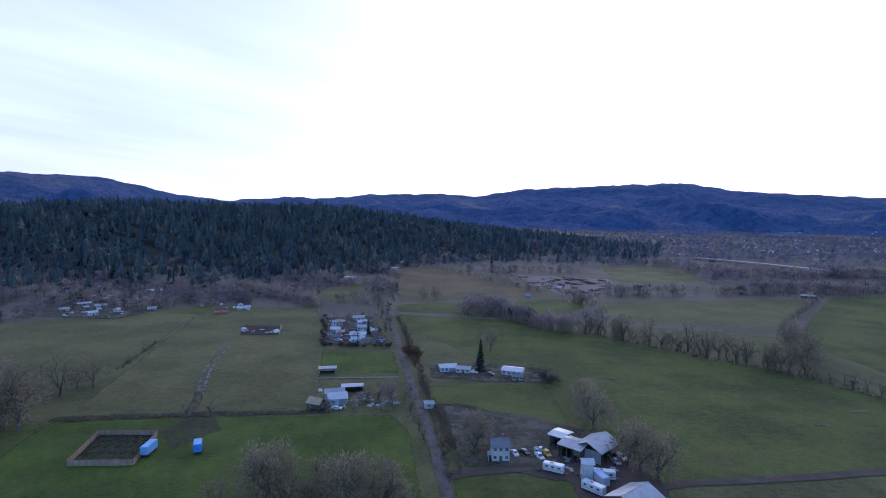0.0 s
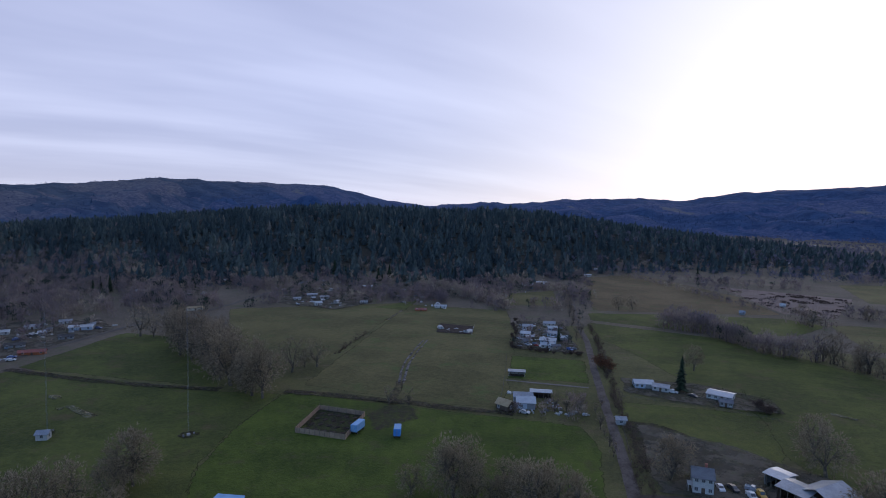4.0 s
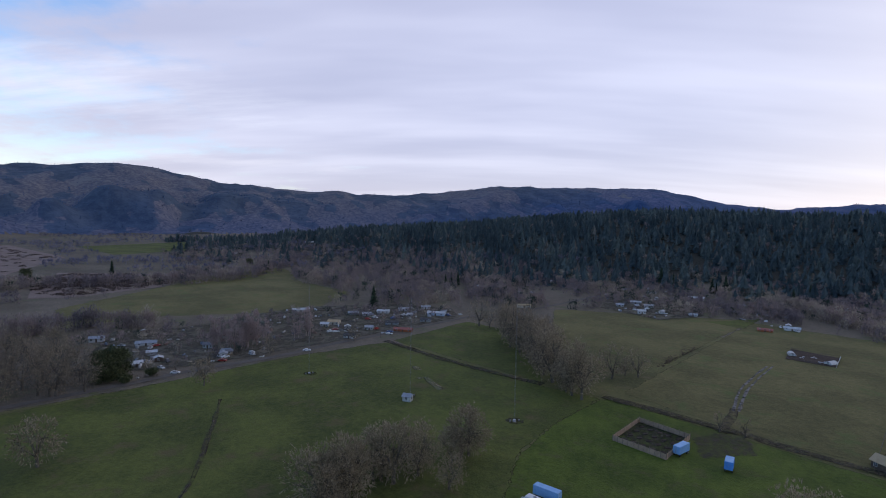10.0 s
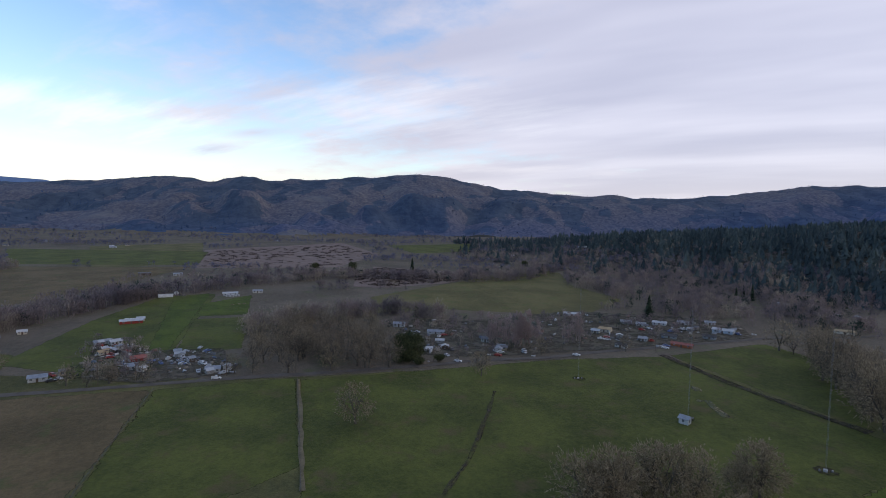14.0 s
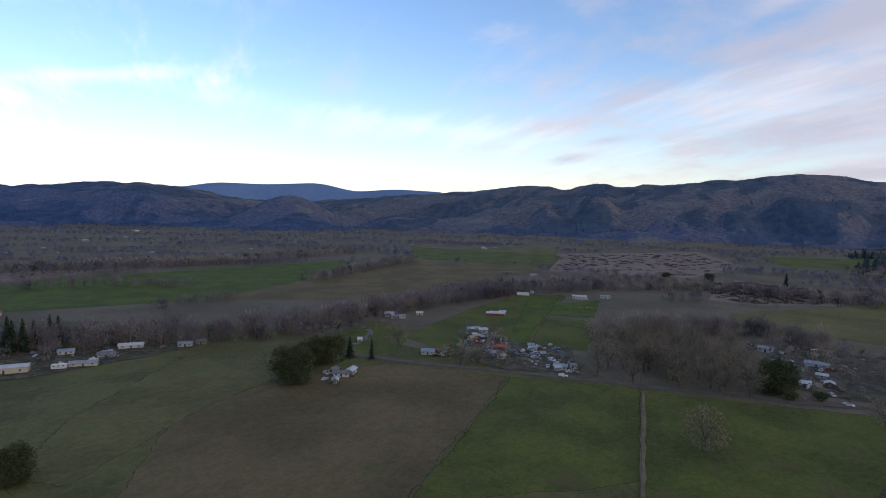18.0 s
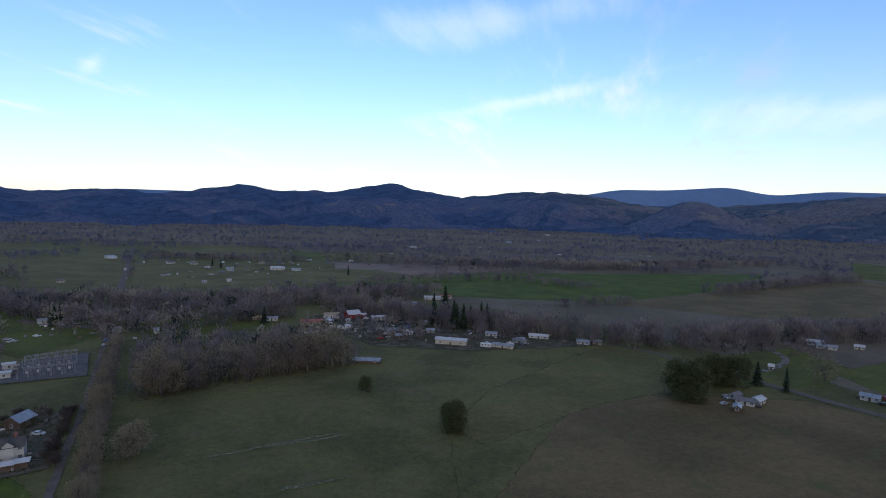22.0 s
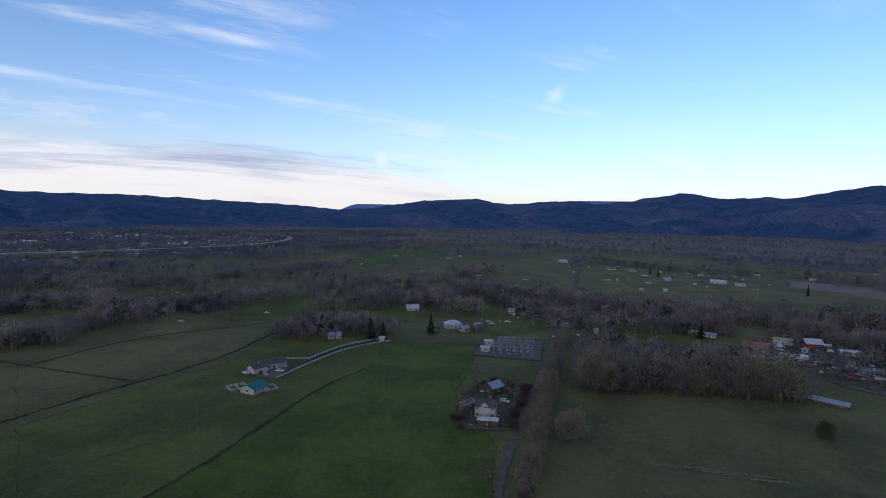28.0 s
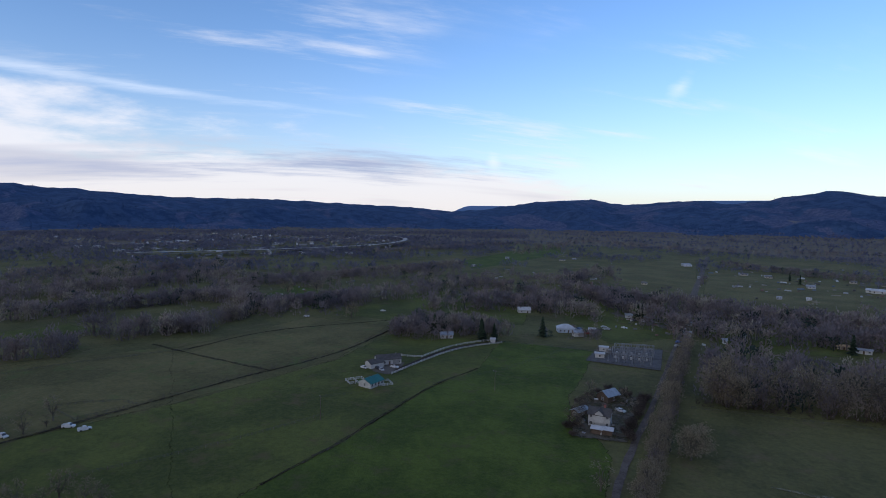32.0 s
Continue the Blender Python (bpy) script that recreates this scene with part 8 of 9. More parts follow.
def switch_bay(at, rz):
    root = empty("switch_bay", pose(at.x, at.y, 0, 0, 0, rz), "pale steel switch bay with insulator posts", "switchgear", "substation switch bays")
    piece("stand", boxes("stand", [(-1.2, 0, 1.2, 0.2, 0.2, 2.6), (1.2, 0, 1.2, 0.2, 0.2, 2.6), (0, 0, 2.5, 2.9, 0.3, 0.2)], M_STEEL), root)
    for x in (-1.1, 0, 1.1):
        w = Wood()
        w.limb(Vector((x, 0, 2.6)), Vector((x, 0, 3.6)), 0.14, 0.10, 6)
        piece("bushing", w.done("bushing", M_CONCRETE), root)
    piece("cabinet", boxes("cabinet", [(0, 0.2, 0.8, 1.0, 0.8, 1.6)], M_WHITE, 0.03), root)
    return root


rz_sub = math.degrees(math.atan2((S3 - S2).y, (S3 - S2).x))
for r_, v_ in enumerate((0.15, 0.35, 0.55, 0.75)):
    for k in range(5):
        u_ = 0.36 + 0.11 * k
        p = S1.lerp(S4, u_).lerp(S2.lerp(S3, u_), v_)
        gantry(p, rz_sub) if r_ in (0, 2, 3) else switch_bay(p, rz_sub)
for k in range(5):
    u_ = 0.34 + 0.11 * k
    switch_bay(S1.lerp(S4, u_).lerp(S2.lerp(S3, u_), 0.62), rz_sub)
for u_, v_ in ((0.14, 0.30), (0.12, 0.75)):
    p = S1.lerp(S4, u_).lerp(S2.lerp(S3, u_), v_)
    house((p.x, p.y), 0, 5, 3.5, 2.8, 0.4, M_WHITE, M_WHITEROOF, "small white substation control hut", "control_hut", "hut", windows=1)
for u_, v_ in ((0.22, 0.4), (0.22, 0.6)):
    p = S1.lerp(S4, u_).lerp(S2.lerp(S3, u_), v_)
    tr = empty("transformer", pose(p.x, p.y, 0, 0, 0, rz_sub), "grey power transformer with cooling fins", "transformer")
    piece("tank", boxes("tank", [(0, 0, 1.5, 2.6, 1.8, 2.6)], M_GREYWALL, 0.06), tr)
    for k in range(8):
        piece("fin", boxes("fin", [(-1.1 + k * 0.31, -1.15, 1.5, 0.08, 0.5, 2.0)], M_GREYWALL), tr)
    for x in (-0.8, 0, 0.8):
        w = Wood()
        w.limb(Vector((x, 0, 2.75)), Vector((x * 1.3, 0, 4.0)), 0.15, 0.08, 6)
        piece("bushing", w.done("bushing", M_TAN), tr)
power_line([(91.5, -322.8), (109.3, -221.7), (149.7, -151.7)], "wooden power pole standing in the green field")

for p, t in (((312.5, -302.0), 70), ((279.6, -355.7), 95), ((267.6, -421.1), 80)):
    car(p, t, "white")
rh = house((178.8, -231.9), 14, 13, 8, 3.0, 1.8, M_WHITE, M_DARKROOF, "white ranch house with dark roofs and a paved yard", windows=5, garage=True)
piece("wing", gable_walls(8, 6, 2.8, 1.4, M_WHITE), rh, pose(-8.5, -5.5, 0, 0, 0, 20))
piece("wing_roof", gable_roof(8, 6, 2.8, 1.4, M_DARKROOF), rh, pose(-8.5, -5.5, 0, 0, 0, 20))
field(M_ROAD, [(181.8, -219.5), (179.3, -229.4), (171.4, -237.5), (163.1, -219.3), (165.8, -214.1), (174.3, -214.4)], "paved yard of the ranch house", 0.2, 4, "paved_yard")
house((161.4, -196.7), 48, 9, 7.5, 2.5, 1.7, M_WHITE, M_GREENROOF, "white stable with a green metal roof", "stable", "stable", windows=4)
for p, t in (((171.0, -196.9), 20), ((157.9, -200.8), 20)):
    q = Vector(p)
    d = Vector((math.cos(radians(bearing(p) + t)), math.sin(radians(bearing(p) + t)))) * 4
    e = Vector((-d.y, d.x)) * 0.8
    for a, b in ((q - d - e, q + d - e), (q + d - e, q + d + e), (q + d + e, q - d + e), (q - d + e, q - d - e), (q - e, q + e)):
        fence([tuple(a), tuple(b)], "white rail fence of a horse pen", 2.5, True, (0.5, 0.95, 1.35))
for p, t, c in (((182.8, -216.9), 40, "white"), ((173.0, -219.1), 20, "silver"), ((170.3, -226.7), 60, "white"), ((176.2, -219.8), 30, "dark")):
    car(p, t, c)
strip("ranch_drive", M_SOIL, [(165.9, -222.2), (167.6, -248.9), (166.2, -276.8), (160.1, -296.6), (149.8, -311.3)], 2.6, "paved curving ranch driveway")
fence([(163.9, -215.9), (164.6, -246.5), (163.2, -273.7), (157.0, -293.1), (147.8, -308.8)], "white three-rail fence along the ranch driveway", 3.0, True)
fence([(170.1, -251.6), (169.2, -279.9), (162.9, -300.3), (153.5, -313.1)], "white three-rail fence along the ranch driveway", 3.0, True)
fence([(185.2, -247.5), (177.4, -248.4), (170.1, -251.6)], "white three-rail fence along the ranch driveway", 3.0, True)
house((184.9, -302.3), 8, 8, 5.5, 2.6, 1.4, M_WHITE, M_METAL, "white house with a grey roof among trees", windows=3)
house((153.7, -307.8), 0, 3, 2.5, 2.4, 0.6, M_WHITE, M_WHITEROOF, "small white gatehouse at the drive end", "gatehouse", "hut", windows=0)
house((126.9, -366.5), 12, 11, 8, 3.0, 2.6, M_BLUEWALL, M_WHITEROOF, "large pale house with a white hip roof", windows=4, hip=True)
house((115.0, -357.3), 20, 6, 5, 3.0, 1.4, M_WHITE, M_METAL, "white garage beside the hip-roofed house", garage=True, windows=1)
house((110.2, -374.3), 0, 5, 4, 2.6, 0.8, M_WHITE, M_WHITEROOF, "white shed near the substation", "shed", "shed", windows=1)
house((181.6, -420.4), 10, 10, 7, 2.6, 2.0, M_WHITE, M_WHITEROOF, "white barn on the green pasture", "barn", "barn", windows=2)
for p, w in (((88.1, -444.8), 5), ((102.7, -446.5), 5), ((53.0, -400.9), 4.5), ((57.9, -442.6), 4), ((20.2, -414.0), 2.4), ((29.5, -390.7), 2.4)):
    house(p, 10, w, 4, 2.6, 0.9, M_WHITE, M_METAL, "small white outbuilding in open fields", "shed", "shed", windows=1)
for i, p in enumerate(((94.5, -441.8), (85.4, -443.3), (101.8, -396.5), (117.4, -375.3), (48.3, -372.3))):
    yard(p, 8, 3, 0, 2, i)

# the red farm behind the tree row
for p, t, w, l, h, rise, wl, rf, lab in (
        ((-67.9, -388.3), 5, 17, 7, 3.0, 1.4, M_TAN, M_REDROOF, "brick farmhouse with a faded red roof"),
        ((-86.5, -406.6), 0, 13, 7, 4.0, 1.0, M_WHITE, M_TAN, "white workshop with dark door openings"),
        ((-101.7, -403.5), 25, 12, 11, 4.0, 3.0, M_REDWALL, M_WHITEROOF, "red barn with a bright metal roof"),
        ((-107.3, -402.8), 5, 11, 5, 3.0, 1.0, M_REDWALL, M_WHITEROOF, "red lean-to with a bright metal roof"),
        ((-117.7, -389.2), 15, 12, 6, 3.0, 1.2, M_WHITE, M_WHITEROOF, "white farm cottage in a yard"),
        ((-113.8, -344.3), 20, 9, 6, 3.0, 1.2, M_WHITE, M_METAL, "white shed in a cluttered yard"),
        ((-34.5, -416.2), 0, 9, 4, 2.8, 0.8, M_TAN, M_TANROOF, "tan cabin at the tree line"),
        ((-43.7, -410.6), 0, 10, 5, 2.8, 0.8, M_WHITE, M_METAL, "white cabin at the tree line"),
        ((-152.0, -441.6), 0, 9, 6, 3.0, 1.0, M_WHITE, M_METAL, "white cabin at the tree line")):
    house(p, t, w * 0.82, l * 0.8, h * 0.85, rise * 0.8, wl, rf, lab, windows=3, garage=w == 13, group="buildings of the red farm")
for i, p in enumerate(((-87.0, -367.1), (-88.6, -394.4), (-112.5, -394.3), (-105.8, -351.1), (-108.6, -335.5), (-73.8, -381.5))):
    yard(p, 9, 2, 1, 2, i)
camper((-86.3, -365.4), 100, 9)
for p in along([(-55.4, -358.6), (-79.5, -365.1)], 4.5, 0.2):
    tagged(new("concrete_block", bpy.data.meshes.get("block_stone") or boxes("block_stone", [(0, 0, 0.5, 3.6, 0.9, 1.1)], M_WHITE, 0.06)), "white concrete block along the yard edge", "block", "row of concrete blocks").matrix_world = pose(p[0], p[1], 0.05, 0, 0, bearing(p) + 4)
fence([(30.0, -247.2), (-16.3, -257.2), (-65.7, -268.2)], "wire fence with wooden posts", 6)

# ---------------------------------------------------------------- far farms, highway and town
FAR_LOOK = [(M_WHITE, M_WHITEROOF, "far white building in the valley"), (M_WHITE, M_METAL, "far white house with a metal roof"), (M_CREAM, M_SHINGLE, "far cream house with a grey roof"), (M_GREYWALL, M_METAL, "far grey shed with a metal roof")]


def far_house(p, w=14.0, l=8.0, h=3.6, style=0):
    wl, rf, lab = FAR_LOOK[style % 4]
    w, l, h = w * 0.52, l * 0.6, h * 0.62
    root = empty("far_house", stand(p, rng.uniform(-25, 25)), lab, "house", "far buildings")
    piece("wall", gable_walls(w, l, h, 1.5, wl), root)
    piece("roof", gable_roof(w, l, h, 1.5, rf), root)
    for k in range(2):
        piece("window", PANE, root, pose(-w / 2 + w * (k + 0.5) / 2, -l / 2 - 0.02, 1.7) @ Matrix.Scale(1.4, 4))


for i, (p, w) in enumerate(((((133.8, -985.5), 22), ((47.2, -885.5), 22), ((15.2, -865.1), 16), ((-28.9, -775.7), 16), ((-88.3, -766.8), 30), ((-111.0, -747.8), 22), ((-77.1, -863.9), 14), ((-152.9, -889.3), 14), ((-213.9, -861.3), 12),
                            ((93.8, -794.0), 5), ((140.2, -684.1), 12), ((1.6, -639.8), 8), ((-23.5, -647.8), 8), ((740.6, -830.4), 26), ((340.8, -957.8), 20), ((331.3, -995.8), 14), ((413.8, -755.4), 10), ((442.8, -940.5), 14),
                            ((-430.5, -1167.5), 20), ((-798.2, -1364.0), 26), ((-1255.7, -1836.9), 26), ((-962.3, -1458.9), 18), ((-1243.0, -707.1), 18), ((-1379.3, -703.6), 20)) + (((-1230.0, -501.6), 16), ((-694.6, -766.6), 14), ((-551.7, -1311.9), 16), ((-597.1, -1152.4), 14),
                            ((745.0, 1239.4), 40), ((244.1, 1072.4), 18), ((78.8, 759.3), 12), ((84.3, 520.1), 8), ((127.5, 582.5), 8), ((447.0, 1106.4), 20), ((725.6, 1374.1), 30), ((985.8, 1320.6), 26), ((1194.1, 1516.1), 30), ((138.7, -996.5), 26), ((46.3, -884.1), 18), ((16.8, -872.5), 16), ((-91.1, -761.4), 26), ((-29.9, -767.3), 14), ((-1299.6, -1916.6), 30), ((-786.1, -1340.9), 26), ((-431.3, -1161.5), 26),
                            ((-1193.1, -483.7), 22), ((-1275.9, -488.9), 16), ((-1500.0, -205.1), 20), ((-1021.9, 301.2), 12)))):
    far_house(p, w, w * 0.5, 3.2 if w < 24 else 5.0, i)
for i in range(60):
    u = rng.random()
    b_, r_ = radians(rng.uniform(224, 252) if u < 0.6 else rng.uniform(-38, -14)), rng.uniform(1250, 2500)
    q = (-math.sin(b_) * r_, math.cos(b_) * r_)
    w = rng.choice([14, 16, 20, 26, 40])
    far_house(q, w, w * 0.45, 4.0 if w < 30 else 6.0, rng.randrange(4))
strip("highway", M_CONCRETE, [(976.2, -516.9), (956.6, -567.0), (894.1, -694.6), (854.7, -827.9), (835.9, -949.3), (850.0, -1099.0), (945.3, -1307.6), (1099.5, -1464.1), (1251.8, -1500.0)], 14.0, "pale raised concrete highway", z=8.0)
strip("highway_bank", M_GROUND, [(955.8, -506.0), (935.6, -554.5), (872.3, -677.7), (831.6, -805.4), (811.1, -921.1), (821.7, -1062.5), (919.7, -1287.6)], 16.0, "grassy highway embankment", z=6.5)
strip("highway", M_CONCRETE, [(473.9, 1015.5), (534.3, 902.7), (564.4, 810.1), (574.3, 766.6)], 14.0, "pale raised concrete highway", z=3.5)

# ---------------------------------------------------------------- trees and bare earth round the houses
for pts, lab in (([(-309.4, 11.9), (-409.5, 42.7), (-398.1, 82.4), (-434.9, 178.5), (-404.7, 255.3), (-363.9, 285.4), (-325.9, 263.9), (-304.7, 145.4), (-295.7, 65.6)], "bare brown earth of the village gardens"),
                 ([(-295.9, 399.6), (-373.9, 525.6), (-289.0, 563.4), (-223.7, 437.7), (-233.5, 391.2)], "bare brown earth of crowded yards"),
                 ([(-77.4, -360.4), (-97.4, -451.0), (-146.5, -358.5), (-207.2, -308.4), (-231.4, -270.9), (-212.3, -269.2), (-143.0, -283.3), (-91.9, -312.0)], "bare brown earth along the road houses"),
                 ([(-274.9, -127.3), (-360.1, -155.5), (-326.0, -111.5), (-329.4, -75.5), (-277.9, -59.2), (-264.0, -94.8)], "bare brown earth of a cluttered yard"),
                 ([(-53.4, -367.8), (-74.0, -418.8), (-127.2, -425.1), (-143.6, -386.8), (-119.7, -320.4), (-101.8, -355.4)], "bare brown earth of the red farm"),
                 ([(-70.2, 322.1), (-85.8, 409.5), (-51.7, 416.3), (-30.0, 324.2)], "bare brown earth of the lane hamlet"),
                 ([(-7, 284), (30, 288), (58, 276), (60, 256), (20, 256), (-4, 262)], "bare brown earth round the lane houses"),
                 ([(2, 222), (30, 214), (60, 196), (66, 176), (30, 168), (8, 168)], "bare brown earth above the farmyard"),
                 ([(63.3, -190.8), (71.1, -229.5), (64.8, -255.0), (50.6, -247.0), (44.0, -195.9)], "bare brown earth round the lane farm")):
    field(M_EARTH, pts, lab, 2.0, 8, "garden_earth")
for pts, n, tall in (((([(-366.5, 14.5), (-428.1, 44.7), (-404.4, 118.2), (-429.5, 185.6), (-376.0, 170.8), (-330.4, 96.4)], 60, 8), ([(-293.3, 30.5), (-360.1, 52.2), (-375.9, 164.9), (-334.4, 172.0), (-306.0, 98.2)], 40, 6), ([(-401.6, 173.5), (-392.5, 247.6), (-363.9, 285.4), (-329.8, 258.8), (-325.8, 187.8)], 34, 8),
                     ([(-484.8, 413.2), (-446.1, 468.3), (-378.1, 405.5), (-381.3, 339.3)], 45, 11), ([(-295.9, 399.6), (-373.9, 525.6), (-289.0, 563.4), (-223.7, 437.7)], 45, 8)) + (([(-442.2, 473.9), (-418.1, 612.6), (-300.8, 586.1), (-325.4, 477.6)], 50, 11),
                     ([(-251.5, 514.0), (-216.3, 561.5), (-169.8, 454.0), (-198.6, 436.5)], 60, 9), ([(-201.9, 580.8), (-124.2, 685.5), (-107.5, 554.5), (-152.2, 476.7)], 60, 9),
                     ([(-77.4, -360.4), (-99.7, -461.5), (-180.4, -356.9), (-238.0, -278.5), (-181.4, -304.8), (-95.3, -323.1)], 80, 9), ([(-257.5, -256.3), (-371.6, -220.0), (-328.5, -203.5), (-259.9, -228.5)], 30, 9),
                     ([(-283.5, -131.2), (-358.8, -149.7), (-324.7, -106.0), (-274.6, -94.2)], 14, 7))) + ((([(-259.8, -128.8), (-366.8, -160.4), (-322.4, -111.5), (-276.3, -101.1)], 16, 7),
                     ([(-44.2, -342.7), (-77.5, -440.1), (-171.1, -463.2), (-115.9, -309.7), (-88.5, -306.9)], 34, 8), ([(37.8, -306.4), (28.2, -354.7), (-44.2, -342.7), (-62.8, -295.9), (8.0, -274.7)], 90, 13),
                     ([(222.2, -287.0), (230.2, -336.1), (163.8, -349.3), (171.5, -313.9)], 90, 12), ([(135.0, -342.1), (110.8, -397.1), (97.4, -349.7)], 16, 7)) + (([(108.9, -423.7), (61.7, -508.5), (31.0, -434.7), (53.2, -379.8)], 40, 9),
                     ([(-87.1, 409.4), (-52.8, 425.6), (-30.0, 324.2), (-69.2, 325.0)], 30, 6), ([(-48.8, 213.5), (-19.7, 242.5), (-12.9, 214.6)], 14, 6), ([(-77.2, 532.0), (-69.2, 741.4), (-38.7, 623.1), (-38.7, 417.2)], 40, 8),
                     ([(-386.4, 442.9), (-451.9, 558.7), (-286.2, 574.7), (-225.7, 604.3), (-202.2, 486.8), (-286.0, 436.9)], 80, 9), ([(-192.4, 487.6), (-213.6, 605.5), (-114.9, 615.5), (-109.2, 478.5)], 60, 9)))):
    s_ = patch(int(n * 1.5), pts)
    woods("garden_trees", s_, nrs.uniform(tall * 0.6, tall * 1.4, len(s_)), FAR_MID, M_WOODS, "bare brown trees between the houses", green=0.10)
for n_, pts in ((90, [(-309.4, 11.9), (-409.5, 42.7), (-398.1, 82.4), (-425.1, 174.5), (-392.5, 247.6), (-337.3, 264.6), (-316.9, 151.2), (-303.0, 67.3)]), (50, [(-286.6, 387.2), (-364.9, 513.0), (-284.5, 554.8), (-226.5, 443.0), (-239.1, 400.4)]), (40, [(-465.4, 396.7), (-434.8, 466.0), (-380.1, 416.3), (-391.9, 348.6)]),
                (34, [(-6, 283), (56, 276), (60, 256), (-3, 262)]), (30, [(-68.6, 322.2), (-84.5, 403.0), (-53.8, 416.1), (-31.7, 324.1)]), (50, [(-77.4, -360.4), (-95.2, -440.9), (-145.2, -355.4), (-204.4, -304.2), (-222.6, -271.2), (-145.2, -287.6)]), (40, [(-55.5, -361.4), (-72.3, -408.9), (-126.1, -421.2), (-143.6, -386.8), (-119.7, -320.4)]), (24, [(63.2, -193.8), (70.0, -225.9), (63.7, -250.6), (52.1, -242.0), (45.6, -198.2)])):
    s_ = patch(n_, pts)
    woods("garden_shrubs", s_, nrs.uniform(1.2, 4.0, len(s_)), LOW_BUSH, M_LEAF, "dark green shrubs and hedges between the houses", "shrubs")
for n_, pts, big in (((240, [(-309.4, 11.9), (-409.5, 42.7), (-398.1, 82.4), (-425.1, 174.5), (-392.5, 247.6), (-349.0, 282.6), (-329.8, 258.8), (-312.7, 149.2), (-299.8, 66.6)], 1.2),
                     (70, [(-465.4, 396.7), (-442.2, 473.9), (-374.6, 410.2), (-386.5, 343.9)], 1.2), (110, [(-286.6, 387.2), (-373.9, 525.6), (-289.0, 563.4), (-223.7, 437.7), (-236.3, 395.7)], 1.2),
                     (70, [(-242.9, 496.7), (-216.3, 561.5), (-174.8, 467.3), (-200.9, 441.6)], 1.2), (90, [(-201.9, 580.8), (-124.2, 685.5), (-103.0, 552.0), (-156.7, 490.7)], 1.2),
                     (90, [(-68.6, 322.2), (-84.5, 403.0), (-53.8, 416.1), (-31.7, 324.1)], 1.0), (30, [(-49.5, 216.6), (-22.3, 242.4), (-14.2, 217.7)], 0.8)) + (((70, [(-77.4, -360.4), (-95.2, -440.9), (-145.2, -355.4), (-204.4, -304.2), (-222.6, -271.2), (-145.2, -287.6), (-93.6, -317.5)], 1.2), (60, [(-274.9, -127.3), (-360.1, -155.5), (-326.0, -111.5), (-326.9, -74.9), (-282.0, -61.2), (-267.3, -95.9)], 1.0),
                     (110, [(-297.5, -140.4), (-347.6, -128.0), (-299.0, -100.0), (-272.4, -105.7)], 0.9), (120, [(-278.9, -90.1), (-322.3, -101.3), (-322.1, -72.8), (-281.6, -63.2)], 0.8)) + ((80, [(-55.5, -361.4), (-72.3, -408.9), (-126.1, -421.2), (-143.6, -386.8), (-119.7, -320.4), (-102.9, -349.9)], 1.1), (30, [(63.2, -193.8), (70.0, -225.9), (63.7, -250.6), (52.1, -242.0), (45.6, -198.2)], 0.8),
                     (60, [(-375.6, 430.4), (-436.1, 539.0), (-275.9, 553.9), (-217.2, 581.4), (-226.8, 454.8)], 1.2), (40, [(104.0, -388.4), (106.8, -453.6), (58.6, -447.7), (53.2, -379.8)], 1.0)))):
    clutter(n_, pts, "strewn sheds, tarpaulins, lumber and junk in yards", big)
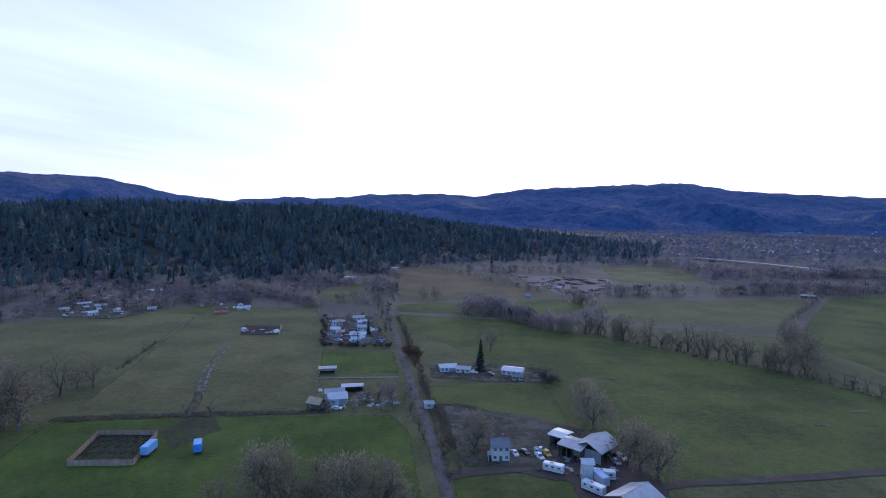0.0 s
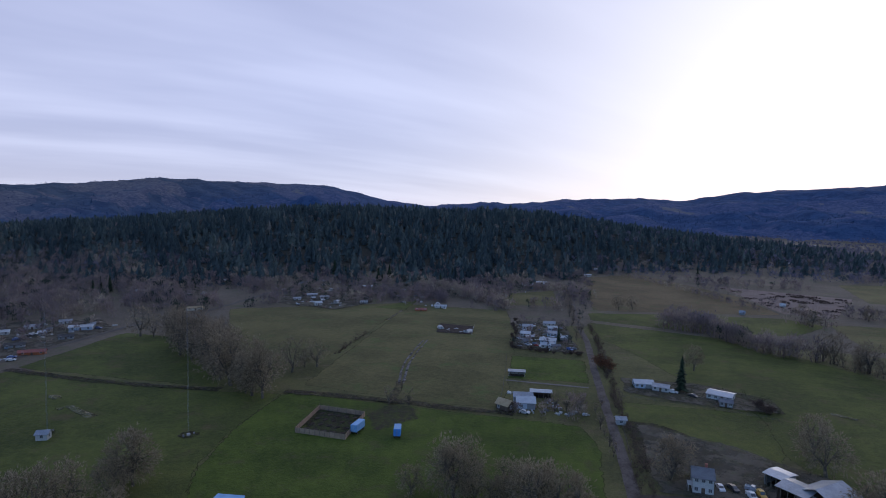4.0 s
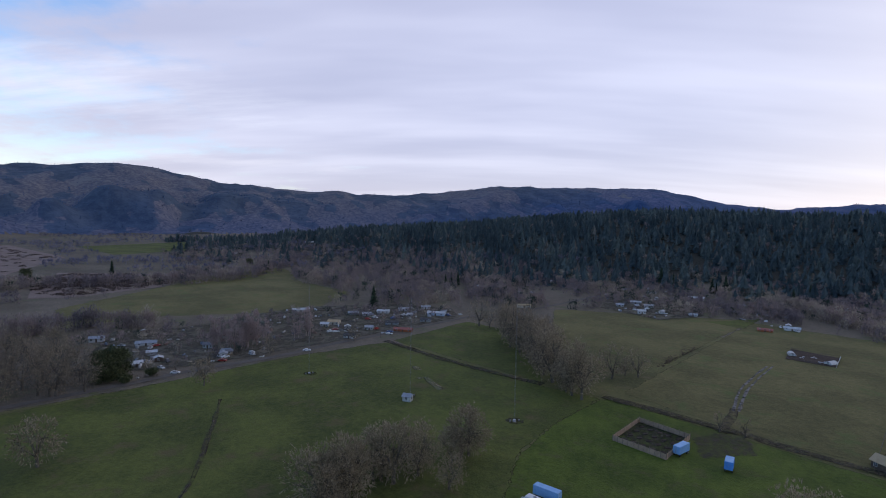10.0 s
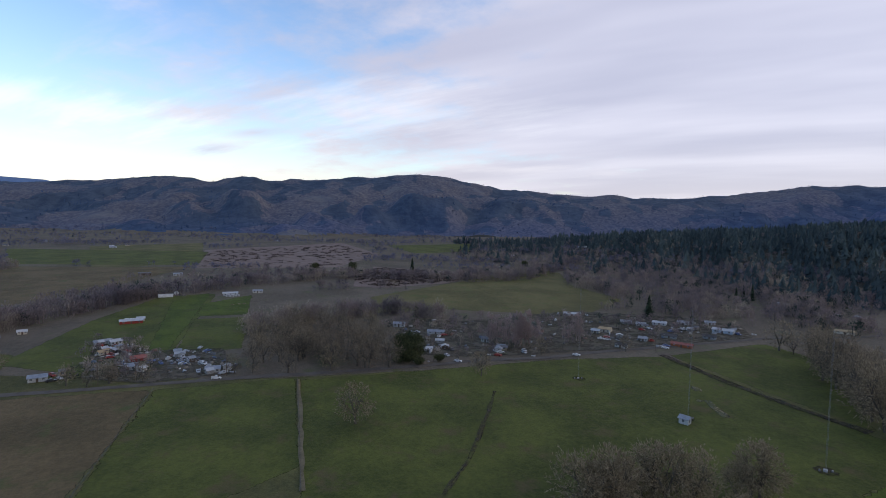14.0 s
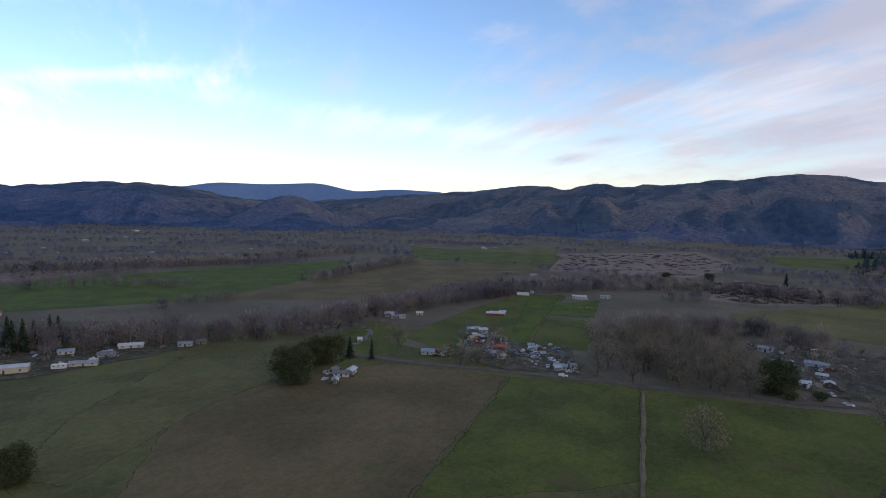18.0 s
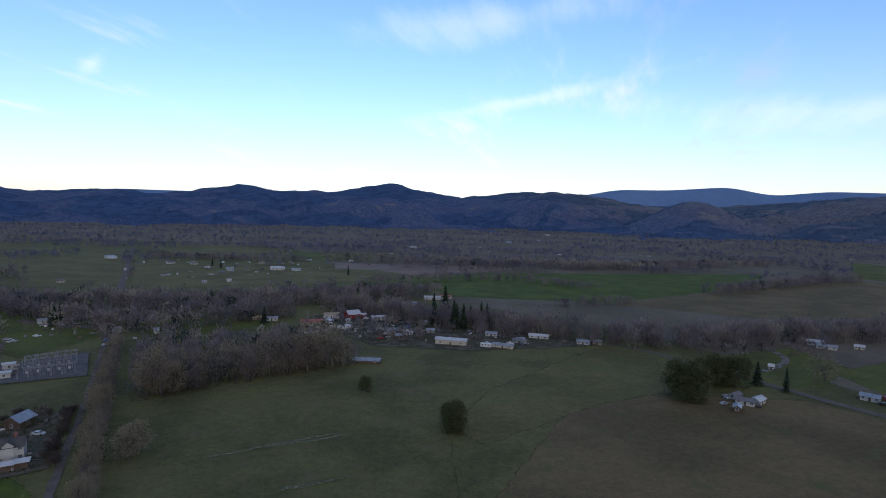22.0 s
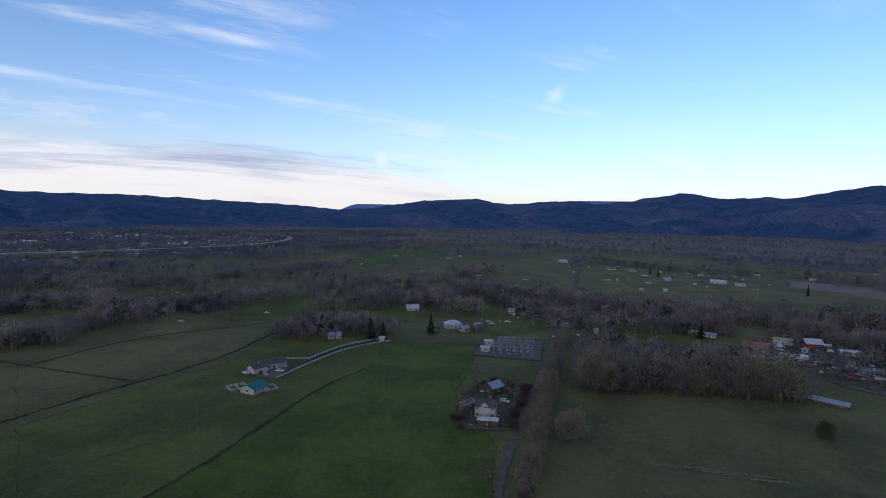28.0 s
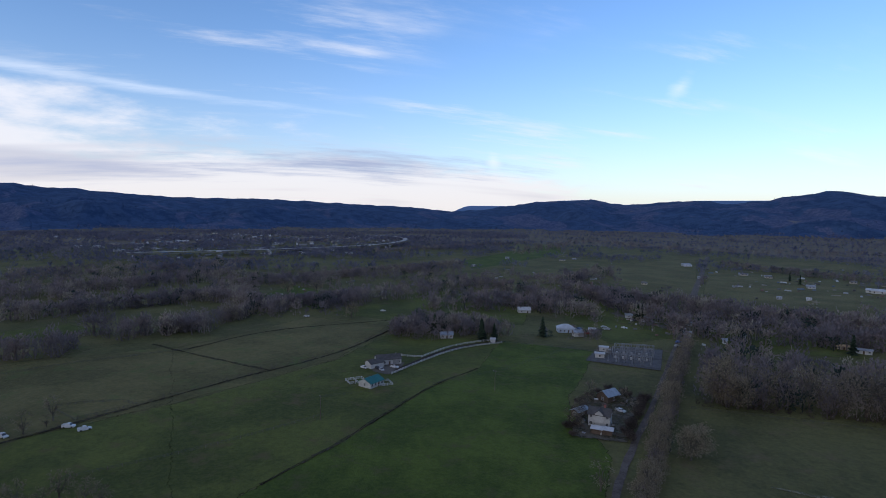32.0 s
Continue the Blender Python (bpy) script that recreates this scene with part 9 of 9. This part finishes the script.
for n_, pts, big in ((900, [(890.6, -471.3), (1734.5, -920.4), (1761.3, -1406.7), (1293.6, -1672.7), (743.3, -1040.7), (774.9, -725.7), (850.7, -582.8)], 4.5), (460, [(365.3, 880.0), (791.2, 1823.0), (1511.5, 2358.1), (2175.1, 2443.4), (844.1, 944.3), (646.6, 1004.8)], 4.5),
                     (150, [(76.8, -581.9), (140.9, -1135.7), (-161.5, -1165.8), (-322.6, -942.4), (-258.7, -753.1), (-94.2, -669.2)], 1.6), (110, [(64.9, -698.0), (-50.1, -921.4), (-196.8, -838.1), (-97.9, -696.2)], 2.0), (70, [(305.5, -465.3), (368.3, -782.6), (236.3, -993.2), (178.8, -637.0)], 1.5),
                     (160, [(-206.2, -943.5), (-610.3, -1482.1), (-1205.9, -1413.4), (-999.8, -778.2), (-500.1, -805.2)], 2.6), (60, [(424.4, -273.1), (498.2, -466.1), (356.1, -542.2), (314.9, -384.1)], 1.4)):
    clutter(n_, pts, "scattered far roofs, sheds and yards in the valley", big)
for p in ((-499.9, 391.6), (-475.6, 382.2), (-465.2, 356.8), (-357.0, 595.4), (-281.3, 574.0), (-286.8, 605.6), (-334.0, 582.0), (-403.8, 232.8), (-213.7, 630.4), (-286.2, 574.7), (-203.6, 560.6), (78.4, 841.5), (-37.7, -402.2), (-114.6, -437.4), (95.1, -444.4), (-753.7, 77.6), (-731.1, 257.8)):
    plant("fir", p, rng.uniform(12, 19))

for pts in ([(227.1, -99.2), (247.9, -102.3), (235.2, -119.0), (224.0, -121.6)], [(224.0, -121.6), (227.1, -99.2)]):
    fence(pts, "wooden post fence of a small pen", 2.5)
fence([(313.7, -85.5), (316.8, -121.2), (291.9, -187.7)], "wire fence with wooden posts", 8)
fence([(179.2, -74.3), (163.8, -111.7), (152.0, -155.5)], "wire fence with pale posts across the green field", 4)
strip("ditch", M_DITCH, [(320.6, -184.1), (269.1, -184.3), (219.0, -186.2)], 1.2, "dark weedy ditch", jitter=0.6)
for p, t in (((230.2, -78.0), 30), ((221.3, -95.1), 60), ((213.7, -97.0), 100)):
    car(p, t, "white", True)
row("thin", [(222.8, -71.4), (229.9, -83.5), (230.6, -94.4)], 5, 8, "dark trees at the hedge end", 4)
row("oak_far", [(175.8, -58.2), (166.5, -67.5), (152.0, -73.4)], 5, 7, "dark trees at the hedge end", 3)

for p in patch(52, [(-296.0, 18.8), (-296.3, -52.9), (-368.8, -65.5), (-405.3, -28.7), (-366.3, 23.2)]):
    plant("oak_far", tuple(p), rng.uniform(9, 16), "oaks along the main road")
